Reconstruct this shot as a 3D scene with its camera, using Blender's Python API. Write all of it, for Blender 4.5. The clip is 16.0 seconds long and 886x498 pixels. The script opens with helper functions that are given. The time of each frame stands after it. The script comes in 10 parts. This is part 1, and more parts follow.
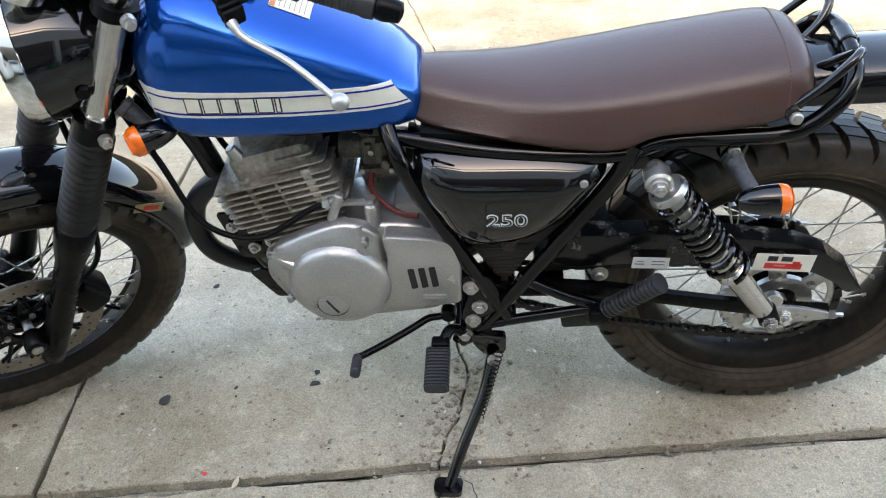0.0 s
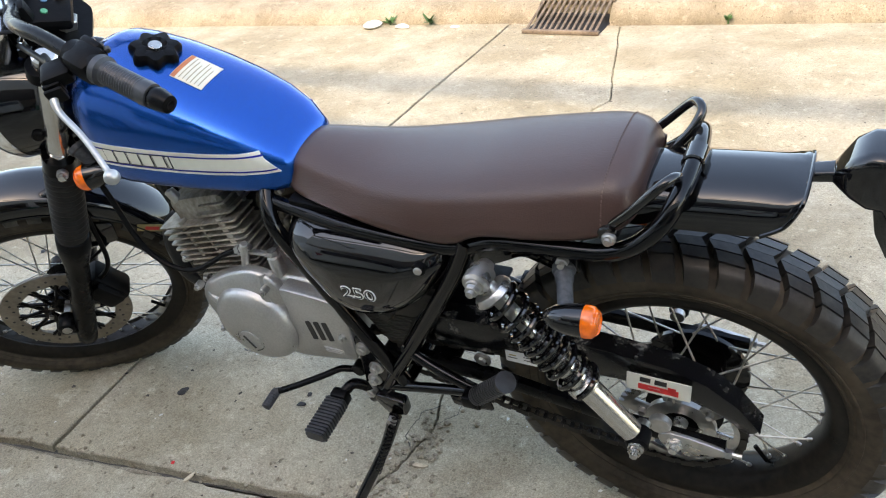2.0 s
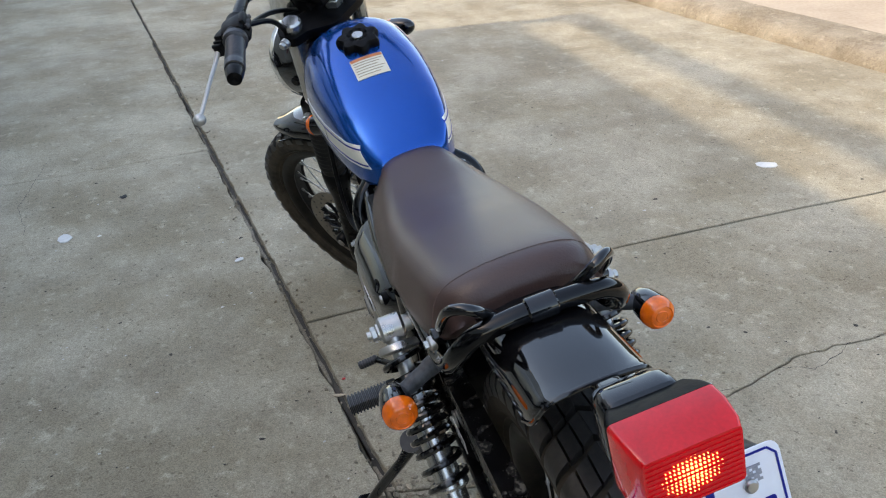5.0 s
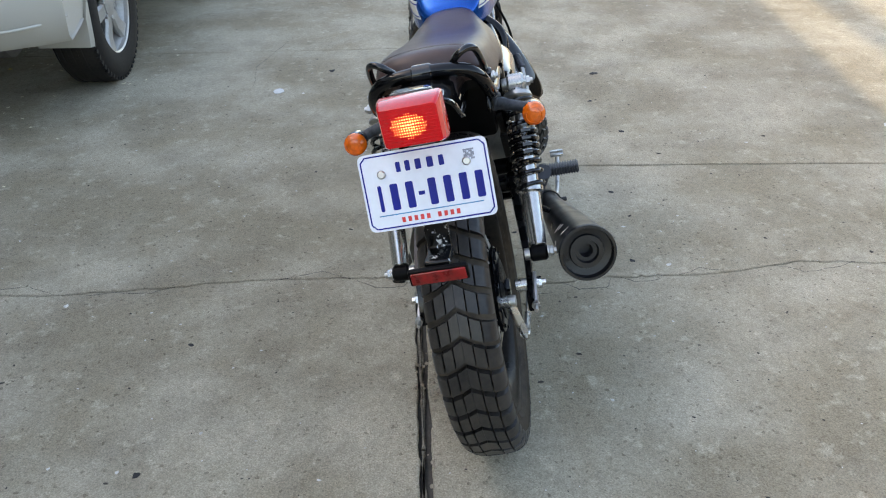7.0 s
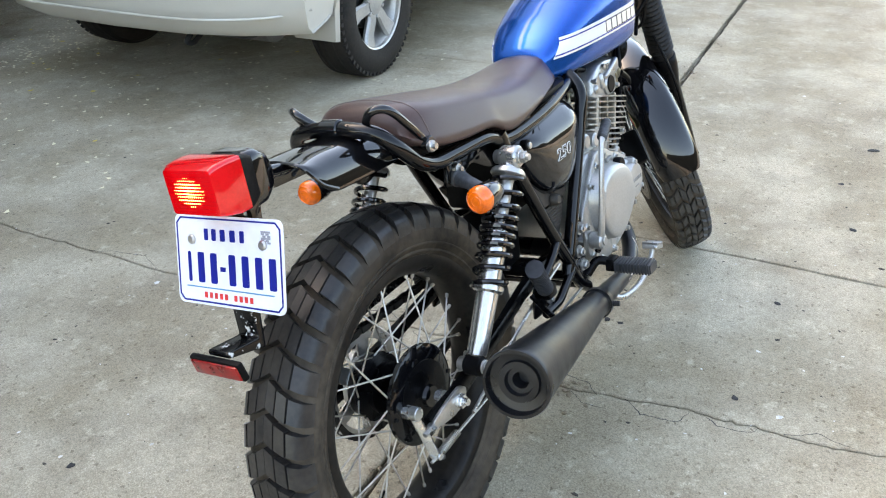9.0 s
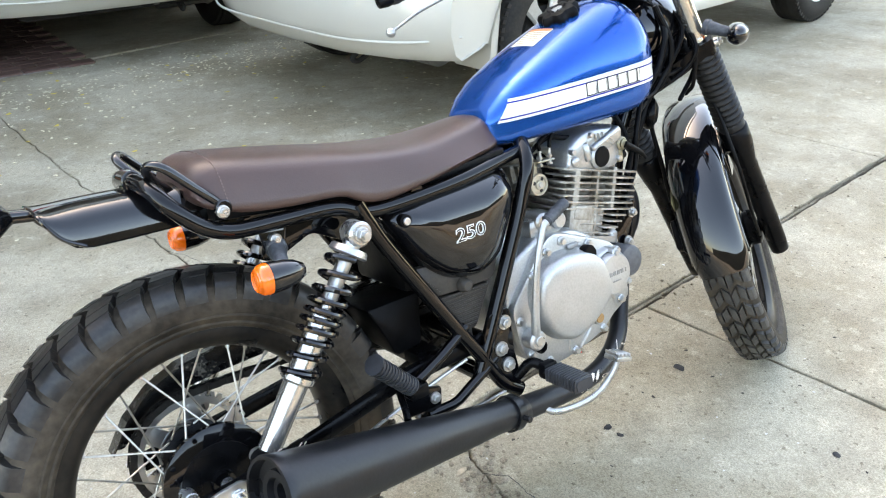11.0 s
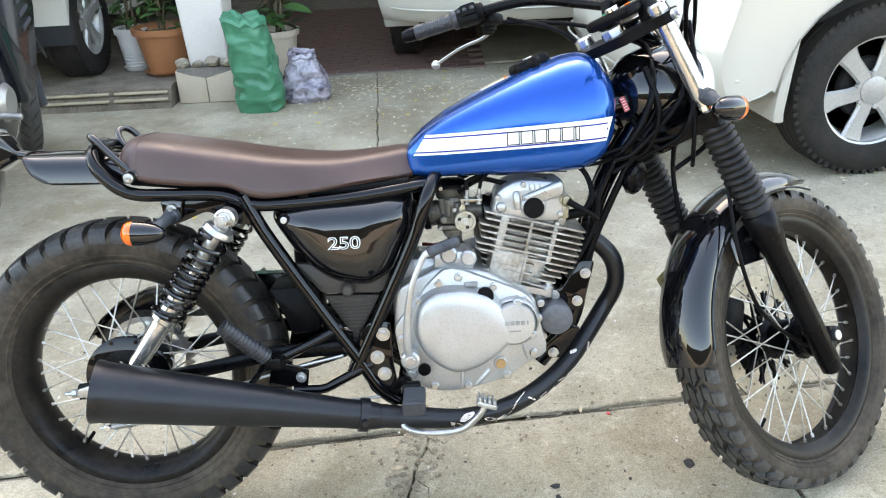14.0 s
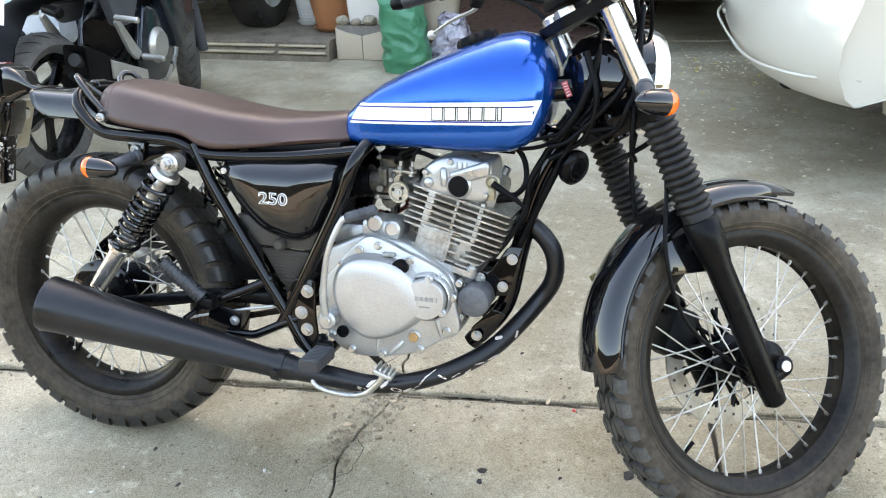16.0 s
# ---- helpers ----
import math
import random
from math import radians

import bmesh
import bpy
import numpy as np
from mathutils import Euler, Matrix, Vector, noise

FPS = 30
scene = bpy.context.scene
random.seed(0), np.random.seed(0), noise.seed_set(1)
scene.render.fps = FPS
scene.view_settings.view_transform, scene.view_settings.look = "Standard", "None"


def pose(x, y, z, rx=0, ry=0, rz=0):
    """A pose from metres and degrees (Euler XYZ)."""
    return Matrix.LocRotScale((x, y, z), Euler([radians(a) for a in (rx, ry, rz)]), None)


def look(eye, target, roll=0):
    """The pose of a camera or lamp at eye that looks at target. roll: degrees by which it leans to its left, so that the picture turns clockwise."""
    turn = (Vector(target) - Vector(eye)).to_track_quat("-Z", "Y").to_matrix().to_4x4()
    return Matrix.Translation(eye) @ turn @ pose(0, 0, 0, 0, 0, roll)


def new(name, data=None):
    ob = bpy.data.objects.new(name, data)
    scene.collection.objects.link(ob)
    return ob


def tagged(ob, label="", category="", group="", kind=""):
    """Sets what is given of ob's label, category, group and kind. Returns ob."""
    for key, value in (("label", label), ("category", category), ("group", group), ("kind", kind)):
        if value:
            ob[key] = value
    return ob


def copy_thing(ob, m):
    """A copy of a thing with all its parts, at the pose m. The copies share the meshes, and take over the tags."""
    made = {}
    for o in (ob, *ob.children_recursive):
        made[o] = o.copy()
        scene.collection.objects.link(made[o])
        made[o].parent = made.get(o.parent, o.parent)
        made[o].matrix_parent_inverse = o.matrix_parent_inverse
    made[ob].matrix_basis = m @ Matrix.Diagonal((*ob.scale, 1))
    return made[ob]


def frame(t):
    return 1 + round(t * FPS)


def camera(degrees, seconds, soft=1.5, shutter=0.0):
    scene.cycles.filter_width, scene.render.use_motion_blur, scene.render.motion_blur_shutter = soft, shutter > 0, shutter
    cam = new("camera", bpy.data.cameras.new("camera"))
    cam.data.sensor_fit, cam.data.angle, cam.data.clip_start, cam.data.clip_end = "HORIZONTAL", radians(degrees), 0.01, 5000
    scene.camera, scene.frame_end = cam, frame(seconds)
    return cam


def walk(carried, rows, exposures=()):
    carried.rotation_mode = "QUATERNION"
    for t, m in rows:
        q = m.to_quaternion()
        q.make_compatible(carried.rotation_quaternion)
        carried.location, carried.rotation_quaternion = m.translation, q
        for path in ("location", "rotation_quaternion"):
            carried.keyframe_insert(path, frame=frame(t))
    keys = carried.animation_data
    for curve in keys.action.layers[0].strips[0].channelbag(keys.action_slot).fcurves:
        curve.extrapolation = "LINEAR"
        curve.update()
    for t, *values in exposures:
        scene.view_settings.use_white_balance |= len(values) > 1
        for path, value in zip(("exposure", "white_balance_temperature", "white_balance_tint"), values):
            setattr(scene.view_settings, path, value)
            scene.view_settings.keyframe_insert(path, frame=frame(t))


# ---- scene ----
cam = camera(54.9, 16.0, 1.1)

PATH = [
    (0, (0.213, -1.374, 1.2), (0.083, 0.314, 0.135), -2.9),
    (0.5, (0.352, -1.333, 1.248), (0.01, 0.334, 0.197), -4.6),
    (1, (0.575, -1.36, 1.253), (-0.033, 0.247, 0.23), -5.4),
    (1.5, (0.777, -1.323, 1.258), (0.032, 0.234, 0.248), -6.1),
    (2, (0.893, -1.185, 1.261), (0.054, 0.331, 0.263), -6.9),
    (2.5, (0.94, -1.1, 1.25), (-0.114, 0.28, 0.257), -6.9),
    (3, (1.1, -0.996, 1.25), (-0.181, 0.182, 0.264), -5.2),
    (3.2, (1.192, -0.949, 1.263), (-0.156, 0.148, 0.273), -4.7),
    (5.3, (1.534, -0.407, 1.267), (-0.213, -0.031, 0.367), -2.9),
    (5.5, (1.609, -0.377, 1.259), (-0.145, -0.055, 0.355), -2.9),
    (6, (1.84, -0.322, 1.241), (0.078, -0.144, 0.312), -2.8),
    (6.5, (2.075, -0.191, 1.262), (0.298, -0.191, 0.344), -1.5),
    (7, (2.19, -0.008, 1.238), (0.441, -0.145, 0.277), -0.7),
    (7.5, (2.083, 0.16, 1.237), (0.346, -0.09, 0.277), -0.9),
    (8, (1.949, 0.337, 1.246), (0.263, -0.162, 0.294), -1.6),
    (8.5, (1.851, 0.537, 1.253), (0.288, -0.273, 0.303), -1.5),
    (9, (1.669, 0.647, 1.235), (0.176, -0.295, 0.294), -0.4),
    (9.2, (1.583, 0.688, 1.235), (0.118, -0.293, 0.29), -0.5),
    (11.3, (0.932, 1.097, 1.232), (0.007, -0.434, 0.338), -1.5),
    (11.5, (0.873, 1.148, 1.229), (0.038, -0.434, 0.335), -1.7),
    (12, (0.681, 1.273, 1.231), (0.024, -0.398, 0.35), -2.5),
    (12.5, (0.481, 1.296, 1.242), (-0.08, -0.412, 0.367), -2.2),
    (13, (0.288, 1.403, 1.261), (-0.001, -0.381, 0.403), -3.3),
    (13.5, (0.135, 1.5, 1.263), (0.038, -0.31, 0.418), -3.8),
    (14, (0.029, 1.489, 1.267), (0.043, -0.331, 0.44), -3.0),
    (14.5, (-0.101, 1.467, 1.255), (0.061, -0.338, 0.409), -3.3),
    (15, (-0.29, 1.528, 1.235), (0.093, -0.226, 0.354), -3.6),
    (15.5, (-0.437, 1.532, 1.236), (0.038, -0.2, 0.356), -3.1),
    (16, (-0.537, 1.419, 1.248), (-0.022, -0.307, 0.38), -2.4),
]
walk(cam, [(t, look(eye, target, roll)) for t, eye, target, roll in PATH], [(0, 3.02, 7700, 10), (0.5, 3.02, 8000, 10), (1.5, 2.92, 7950, 10), (2, 2.72, 7900, 10), (2.5, 2.36, 7850, 10), (3, 2.32, 7850, 10), (5.5, 1.98, 7550, 10), (7, 2.2, 7550, 10), (8, 2.47, 7700, 10), (9, 2.96, 7950, 10), (11.5, 3.42, 8300, 10), (13.5, 3.44, 8350, 10), (16, 3.4, 8350, 10)])

# ---- light ----
SUN_EL = radians(42)
world = bpy.data.worlds.new("world")
scene.world = world
world.use_nodes = True
wt = world.node_tree
sky = wt.nodes.new("ShaderNodeTexSky")
sky.sky_type, sky.sun_disc = "NISHITA", False
sky.sun_elevation, sky.sun_rotation = SUN_EL, math.pi
sky.air_density, sky.dust_density = 1.0, 1.5
back = wt.nodes["Background"]
back.inputs["Strength"].default_value = 0.15
haze = wt.nodes.new("ShaderNodeMix")
haze.data_type, haze.blend_type = "RGBA", "MULTIPLY"
haze.inputs["Factor"].default_value = 1.0
haze.inputs[7].default_value = (1.05, 1.0, 0.96, 1)  # warm haze
wt.links.new(sky.outputs["Color"], haze.inputs[6])
wt.links.new(haze.outputs[2], back.inputs["Color"])
sun_data = bpy.data.lights.new("sun", "SUN")
sun_data.energy, sun_data.angle, sun_data.color = 0.74, radians(0.6), (1.0, 0.90, 0.72)
sun = new("sun", sun_data)
sun.matrix_world = look((0, -10 * math.cos(SUN_EL), 10 * math.sin(SUN_EL)), (0, 0, 0))


# ---- materials ----
def mat(name, col, rough=0.5, metal=0.0, col2=None, scale=6.0, fine=90.0, bump=0.0, var=0.12, coat=0.0, emit=None, rvar=0.1, trans=0.0, spec=0.5, coat_ior=1.5):
    """Base colour varied by a broad and a fine noise, with relief from the fine one."""
    m = bpy.data.materials.new(name)
    m.use_nodes = True
    nt = m.node_tree
    b = nt.nodes["Principled BSDF"]
    tc = nt.nodes.new("ShaderNodeTexCoord")
    n1 = nt.nodes.new("ShaderNodeTexNoise")
    n1.inputs["Scale"].default_value, n1.inputs["Detail"].default_value = scale, 5
    n2 = nt.nodes.new("ShaderNodeTexNoise")
    n2.inputs["Scale"].default_value, n2.inputs["Detail"].default_value = fine, 4
    for n in (n1, n2):
        nt.links.new(tc.outputs["Object"], n.inputs["Vector"])
    add = nt.nodes.new("ShaderNodeMath")
    add.operation = "ADD"
    nt.links.new(n1.outputs["Fac"], add.inputs[0])
    half = nt.nodes.new("ShaderNodeMath")
    half.operation = "MULTIPLY"
    half.inputs[1].default_value = 0.6
    nt.links.new(n2.outputs["Fac"], half.inputs[0])
    nt.links.new(half.outputs[0], add.inputs[1])
    ramp = nt.nodes.new("ShaderNodeValToRGB")
    ramp.color_ramp.elements[0].position, ramp.color_ramp.elements[1].position = 0.55, 1.05
    c2 = col2 or tuple(min(1, c * (1 + 2 * var)) for c in col)
    c1 = col if col2 else tuple(c * (1 - var) for c in col)
    ramp.color_ramp.elements[0].color, ramp.color_ramp.elements[1].color = (*c1, 1), (*c2, 1)
    nt.links.new(add.outputs[0], ramp.inputs["Fac"])
    nt.links.new(ramp.outputs["Color"], b.inputs["Base Color"])
    b.inputs["Metallic"].default_value = metal
    b.inputs["Specular IOR Level"].default_value = spec
    mr = nt.nodes.new("ShaderNodeMapRange")
    mr.inputs["From Min"].default_value, mr.inputs["From Max"].default_value = 0.3, 0.7
    mr.inputs["To Min"].default_value, mr.inputs["To Max"].default_value = max(0.02, rough - rvar / 2), min(1, rough + rvar / 2)
    nt.links.new(n1.outputs["Fac"], mr.inputs["Value"])
    nt.links.new(mr.outputs["Result"], b.inputs["Roughness"])
    b.inputs["Coat Weight"].default_value = coat
    b.inputs["Coat Roughness"].default_value = 0.03
    b.inputs["Coat IOR"].default_value = coat_ior
    b.inputs["Transmission Weight"].default_value = trans
    if bump:
        bp = nt.nodes.new("ShaderNodeBump")
        bp.inputs["Strength"].default_value, bp.inputs["Distance"].default_value = bump, 0.004
        nt.links.new(n2.outputs["Fac"], bp.inputs["Height"])
        nt.links.new(bp.outputs["Normal"], b.inputs["Normal"])
    if emit:
        b.inputs["Emission Color"].default_value = (*emit[:3], 1)
        b.inputs["Emission Strength"].default_value = emit[3]
    return m


def concrete(name, light, dark, stain):
    """Worn cast concrete: broad stains, blotches, sand grain and small dark pits."""
    m = bpy.data.materials.new(name)
    m.use_nodes = True
    nt = m.node_tree
    b = nt.nodes["Principled BSDF"]
    geo = nt.nodes.new("ShaderNodeNewGeometry")

    def tex(kind, scale, detail=6, rough=0.6):
        n = nt.nodes.new(kind)
        n.inputs["Scale"].default_value = scale
        if kind == "ShaderNodeTexNoise":
            n.inputs["Detail"].default_value, n.inputs["Roughness"].default_value = detail, rough
        nt.links.new(geo.outputs["Position"], n.inputs["Vector"])
        return n

    def ramp(src, p0, p1, c0, c1):
        r = nt.nodes.new("ShaderNodeValToRGB")
        r.color_ramp.elements[0].position, r.color_ramp.elements[1].position = p0, p1
        r.color_ramp.elements[0].color, r.color_ramp.elements[1].color = (*c0, 1), (*c1, 1)
        nt.links.new(src, r.inputs["Fac"])
        return r.outputs["Color"]

    def mix(kind, fac, a, bb):
        n = nt.nodes.new("ShaderNodeMix")
        n.data_type, n.blend_type = "RGBA", kind
        if isinstance(fac, float):
            n.inputs["Factor"].default_value = fac
        else:
            nt.links.new(fac, n.inputs["Factor"])
        for v, s in ((a, n.inputs[6]), (bb, n.inputs[7])):
            if isinstance(v, tuple):
                s.default_value = (*v, 1)
            else:
                nt.links.new(v, s)
        return n.outputs[2]

    broad, blotch, sand = tex("ShaderNodeTexNoise", 0.8), tex("ShaderNodeTexNoise", 4.5, 9, 0.68), tex("ShaderNodeTexNoise", 46.0, 6, 0.75)
    grain, scuff = tex("ShaderNodeTexNoise", 260.0, 3, 0.75), tex("ShaderNodeTexNoise", 15.0, 8, 0.72)
    pits, chips, crumbs = tex("ShaderNodeTexVoronoi", 21.0), tex("ShaderNodeTexVoronoi", 75.0), tex("ShaderNodeTexVoronoi", 11.0)
    c = ramp(broad.outputs["Fac"], 0.34, 0.66, dark, light)
    c = mix("MIX", ramp(blotch.outputs["Fac"], 0.48, 0.64, (0, 0, 0), (0.62, 0.62, 0.62)), c, stain)
    patch = tex("ShaderNodeTexNoise", 1.7, 7, 0.62)
    c = mix("MULTIPLY", 0.8, c, ramp(patch.outputs["Fac"], 0.41, 0.59, (0.75, 0.70, 0.61), (1.12, 1.12, 1.11)))
    soil = tex("ShaderNodeTexNoise", 0.55, 8, 0.7)
    c = mix("MIX", ramp(soil.outputs["Fac"], 0.50, 0.68, (0, 0, 0), (0.5, 0.5, 0.5)), c, (0.27, 0.225, 0.165))
    c = mix("MIX", ramp(scuff.outputs["Fac"], 0.56, 0.63, (0, 0, 0), (0.45, 0.45, 0.45)), c, tuple(min(1, x * 1.30) for x in light))
    c = mix("MULTIPLY", 0.75, c, ramp(sand.outputs["Fac"], 0.34, 0.66, (0.86, 0.855, 0.845), (1.09, 1.09, 1.08)))
    c = mix("MULTIPLY", 0.8, c, ramp(grain.outputs["Fac"], 0.40, 0.60, (0.82, 0.82, 0.81), (1.14, 1.14, 1.14)))
    stone, fleck = tex("ShaderNodeTexVoronoi", 330.0), tex("ShaderNodeTexVoronoi", 140.0)
    c = mix("MULTIPLY", 0.85, c, ramp(stone.outputs["Color"], 0.15, 0.85, (0.78, 0.77, 0.75), (1.20, 1.20, 1.19)))
    c = mix("MULTIPLY", 0.7, c, ramp(fleck.outputs["Color"], 0.06, 0.16, (0.42, 0.40, 0.37), (1.0, 1.0, 1.0)))
    c = mix("MULTIPLY", 0.45, c, ramp(pits.outputs["Distance"], 0.03, 0.10, (0.30, 0.28, 0.25), (1, 1, 1)))
    c = mix("MULTIPLY", 0.6, c, ramp(chips.outputs["Distance"], 0.04, 0.16, (0.40, 0.38, 0.36), (1, 1, 1)))
    c = mix("MIX", ramp(crumbs.outputs["Distance"], 0.020, 0.045, (0.55, 0.55, 0.55), (0, 0, 0)), c, (0.54, 0.52, 0.46))
    nt.links.new(c, b.inputs["Base Color"])
    b.inputs["Roughness"].default_value = 0.85
    b.inputs["Specular IOR Level"].default_value = 0.3
    h = nt.nodes.new("ShaderNodeMath")
    h.operation = "ADD"
    nt.links.new(sand.outputs["Fac"], h.inputs[0])
    nt.links.new(grain.outputs["Fac"], h.inputs[1])
    h2 = nt.nodes.new("ShaderNodeMath")
    h2.operation = "ADD"
    nt.links.new(h.outputs[0], h2.inputs[0])
    nt.links.new(ramp(chips.outputs["Distance"], 0.02, 0.2, (0, 0, 0), (0.6, 0.6, 0.6)), h2.inputs[1])
    bp = nt.nodes.new("ShaderNodeBump")
    bp.inputs["Strength"].default_value, bp.inputs["Distance"].default_value = 0.8, 0.005
    nt.links.new(h2.outputs[0], bp.inputs["Height"])
    nt.links.new(bp.outputs["Normal"], b.inputs["Normal"])
    return m


SLAB = concrete("slab_concrete", (0.455, 0.405, 0.31), (0.365, 0.323, 0.247), (0.31, 0.273, 0.208))
FILLER = concrete("joint_mortar", (0.30, 0.265, 0.21), (0.21, 0.185, 0.145), (0.15, 0.13, 0.10))
KERB = concrete("kerb_concrete", (0.38, 0.33, 0.26), (0.28, 0.235, 0.18), (0.19, 0.155, 0.115))
PLATEBACK = mat("plate_back_metal", (0.27, 0.24, 0.17), 0.45, 0.4, col2=(0.38, 0.34, 0.25), scale=20)
DIRT = mat("joint_dirt", (0.045, 0.04, 0.033), 0.95, col2=(0.10, 0.09, 0.075), scale=9, bump=0.6)
BLUE = mat("blue_metallic_paint", (0.0002, 0.066, 0.31), 0.20, 0.72, col2=(0.0005, 0.082, 0.38), scale=3, fine=900, coat=0.45, rvar=0.04, spec=0.1)
GLOSS = mat("gloss_black_paint", (0.003, 0.003, 0.0035), 0.07, 0, var=0.3, coat=1.0, rvar=0.05, spec=0.1, coat_ior=1.52)
SATIN = mat("satin_black_enamel", (0.0022, 0.0022, 0.0025), 0.28, 0, var=0.4, scale=20, bump=0.03, spec=0.11)
TUBING = mat("black_tube_paint", (0.002, 0.002, 0.0024), 0.08, 0, var=0.3, coat=0.55, rvar=0.05, spec=0.1, coat_ior=1.45)
RIM = mat("dusty_black_rim", (0.004, 0.004, 0.004), 0.34, 0, col2=(0.022, 0.018, 0.014), scale=14, fine=90, bump=0.04, spec=0.14, rvar=0.15)
SCUFFED = mat("scuffed_black_paint", (0.003, 0.003, 0.0035), 0.16, 0, col2=(0.55, 0.54, 0.52), scale=42, fine=150, spec=0.3)
SCUFFED.node_tree.nodes["Color Ramp"].color_ramp.elements[0].position = 0.90
SCUFFED.node_tree.nodes["Color Ramp"].color_ramp.elements[1].position = 0.96
MATTE = mat("matte_black_pipe", (0.0055, 0.0058, 0.0068), 0.36, 0.0, var=0.4, scale=14, fine=160, bump=0.05, rvar=0.2, spec=0.38)
PLASTIC = mat("black_plastic", (0.0025, 0.0025, 0.0028), 0.45, 0, var=0.35, scale=25, bump=0.12, spec=0.09)
RUBBER = mat("tyre_rubber", (0.022, 0.018, 0.014), 0.62, 0, col2=(0.080, 0.064, 0.047), scale=9, fine=70, bump=0.15, spec=0.12)
TREAD = mat("tread_rubber", (0.010, 0.0102, 0.0108), 0.36, 0, col2=(0.042, 0.037, 0.032), scale=12, fine=110, bump=0.12, spec=0.36)
DUSTY = mat("dusty_tread_rubber", (0.020, 0.019, 0.018), 0.5, 0, col2=(0.075, 0.068, 0.057), scale=16, fine=110, bump=0.12, spec=0.35)
ZINC = mat("bright_zinc", (0.62, 0.63, 0.64), 0.26, 0.9, col2=(0.72, 0.71, 0.66), scale=30, rvar=0.15)
GRIP = mat("grip_rubber", (0.020, 0.021, 0.024), 0.42, 0, var=0.35, bump=0.1, spec=0.5)
LEATHER = mat("brown_vinyl", (0.052, 0.0295, 0.0245), 0.33, 0, col2=(0.066, 0.038, 0.031), scale=5, fine=420, bump=0.13, rvar=0.08, spec=0.4)
ALLOY = mat("cast_aluminium", (0.36, 0.36, 0.35), 0.36, 0.75, col2=(0.50, 0.50, 0.485), scale=11, fine=260, bump=0.06, rvar=0.18)
DIRTY = mat("dusty_aluminium", (0.17, 0.145, 0.11), 0.5, 0.6, col2=(0.50, 0.47, 0.42), scale=16, fine=120, bump=0.15, rvar=0.2)
STEEL = mat("zinc_steel", (0.38, 0.38, 0.365), 0.33, 0.9, col2=(0.54, 0.53, 0.51), scale=30, rvar=0.2)
FORKTUBE = mat("worn_fork_chrome", (0.46, 0.45, 0.42), 0.2, 0.9, col2=(0.60, 0.58, 0.55), scale=14, rvar=0.12)
CHROME = mat("chrome", (0.80, 0.79, 0.77), 0.09, 1.0, var=0.05, rvar=0.06)
SPOKE = mat("spoke_steel", (0.48, 0.455, 0.41), 0.38, 0.85, var=0.15, scale=60)
# A faint glow is put into the amber lens colour.
AMBER = mat("amber_lens", (0.62, 0.115, 0.006), 0.15, 0, var=0.2, scale=60, coat=0.6, emit=(1.0, 0.14, 0.01, 0.012))
RED = mat("red_lens", (0.26, 0.001, 0.003), 0.10, 0, col2=(0.42, 0.002, 0.006), scale=26, fine=300, coat=0.7, emit=(1.0, 0.004, 0.010, 0.042), spec=0.3)
REDLIT = mat("lit_red_lens", (0.8, 0.05, 0.02), 0.2, 0, var=0.2, scale=90, emit=(1.0, 0.30, 0.09, 1.9))
REFLECT = mat("red_reflector", (0.17, 0.006, 0.006), 0.3, 0, var=0.5, scale=60, coat=0.3, spec=0.3)
DECAL = mat("cream_decal", (0.70, 0.69, 0.60), 0.35, 0, var=0.04, coat=0.6)
WHITE = mat("white_print", (0.75, 0.75, 0.74), 0.4, 0, var=0.05)
# Black for print; also stands in for shade in slots and holes.
INK_SHADE = mat("black_print_and_shade", (0.008, 0.008, 0.01), 0.4, 0, var=0.1)
NAVY = mat("navy_print", (0.004, 0.012, 0.20), 0.4, 0, var=0.1, spec=0.2)
REDINK = mat("red_print", (0.62, 0.03, 0.03), 0.4, 0, var=0.1)
PLATE = mat("plate_enamel", (0.70, 0.73, 0.80), 0.35, 0, var=0.04, coat=0.3)
HOSE = mat("black_hose", (0.0025, 0.0025, 0.0027), 0.42, 0, var=0.3, spec=0.09)
REDHOSE = mat("red_brown_hose", (0.13, 0.018, 0.014), 0.45, 0, var=0.2)
STALK = mat("dusty_stalk_rubber", (0.016, 0.018, 0.022), 0.5, 0, col2=(0.06, 0.065, 0.072), scale=40, fine=160, bump=0.2, spec=0.35)
SPECKLED = mat("dust_specked_black", (0.0045, 0.0045, 0.005), 0.22, 0, col2=(0.15, 0.145, 0.13), scale=30, fine=210, spec=0.4, rvar=0.3, bump=0.05)
SPECKLED.node_tree.nodes["Color Ramp"].color_ramp.elements[0].position = 0.93
SPECKLED.node_tree.nodes["Color Ramp"].color_ramp.elements[1].position = 1.0
BOOT = mat("dusty_boot_rubber", (0.004, 0.004, 0.0045), 0.5, 0, col2=(0.018, 0.0168, 0.0155), scale=22, fine=120, bump=0.1, spec=0.25)
COVER = mat("grey_brown_plastic", (0.026, 0.024, 0.021), 0.5, 0, col2=(0.048, 0.042, 0.035), scale=12, fine=140, bump=0.12, spec=0.3)
BRASSY = mat("tarnished_brass", (0.22, 0.19, 0.12), 0.45, 0.7, col2=(0.40, 0.36, 0.26), scale=30)
CARB = mat("grimy_cast_metal", (0.035, 0.031, 0.025), 0.48, 0.5, col2=(0.20, 0.18, 0.145), scale=26, fine=150, bump=0.2, rvar=0.25)
GOLD = mat("dull_gold_sticker", (0.33, 0.27, 0.12), 0.4, 0.3, var=0.2)


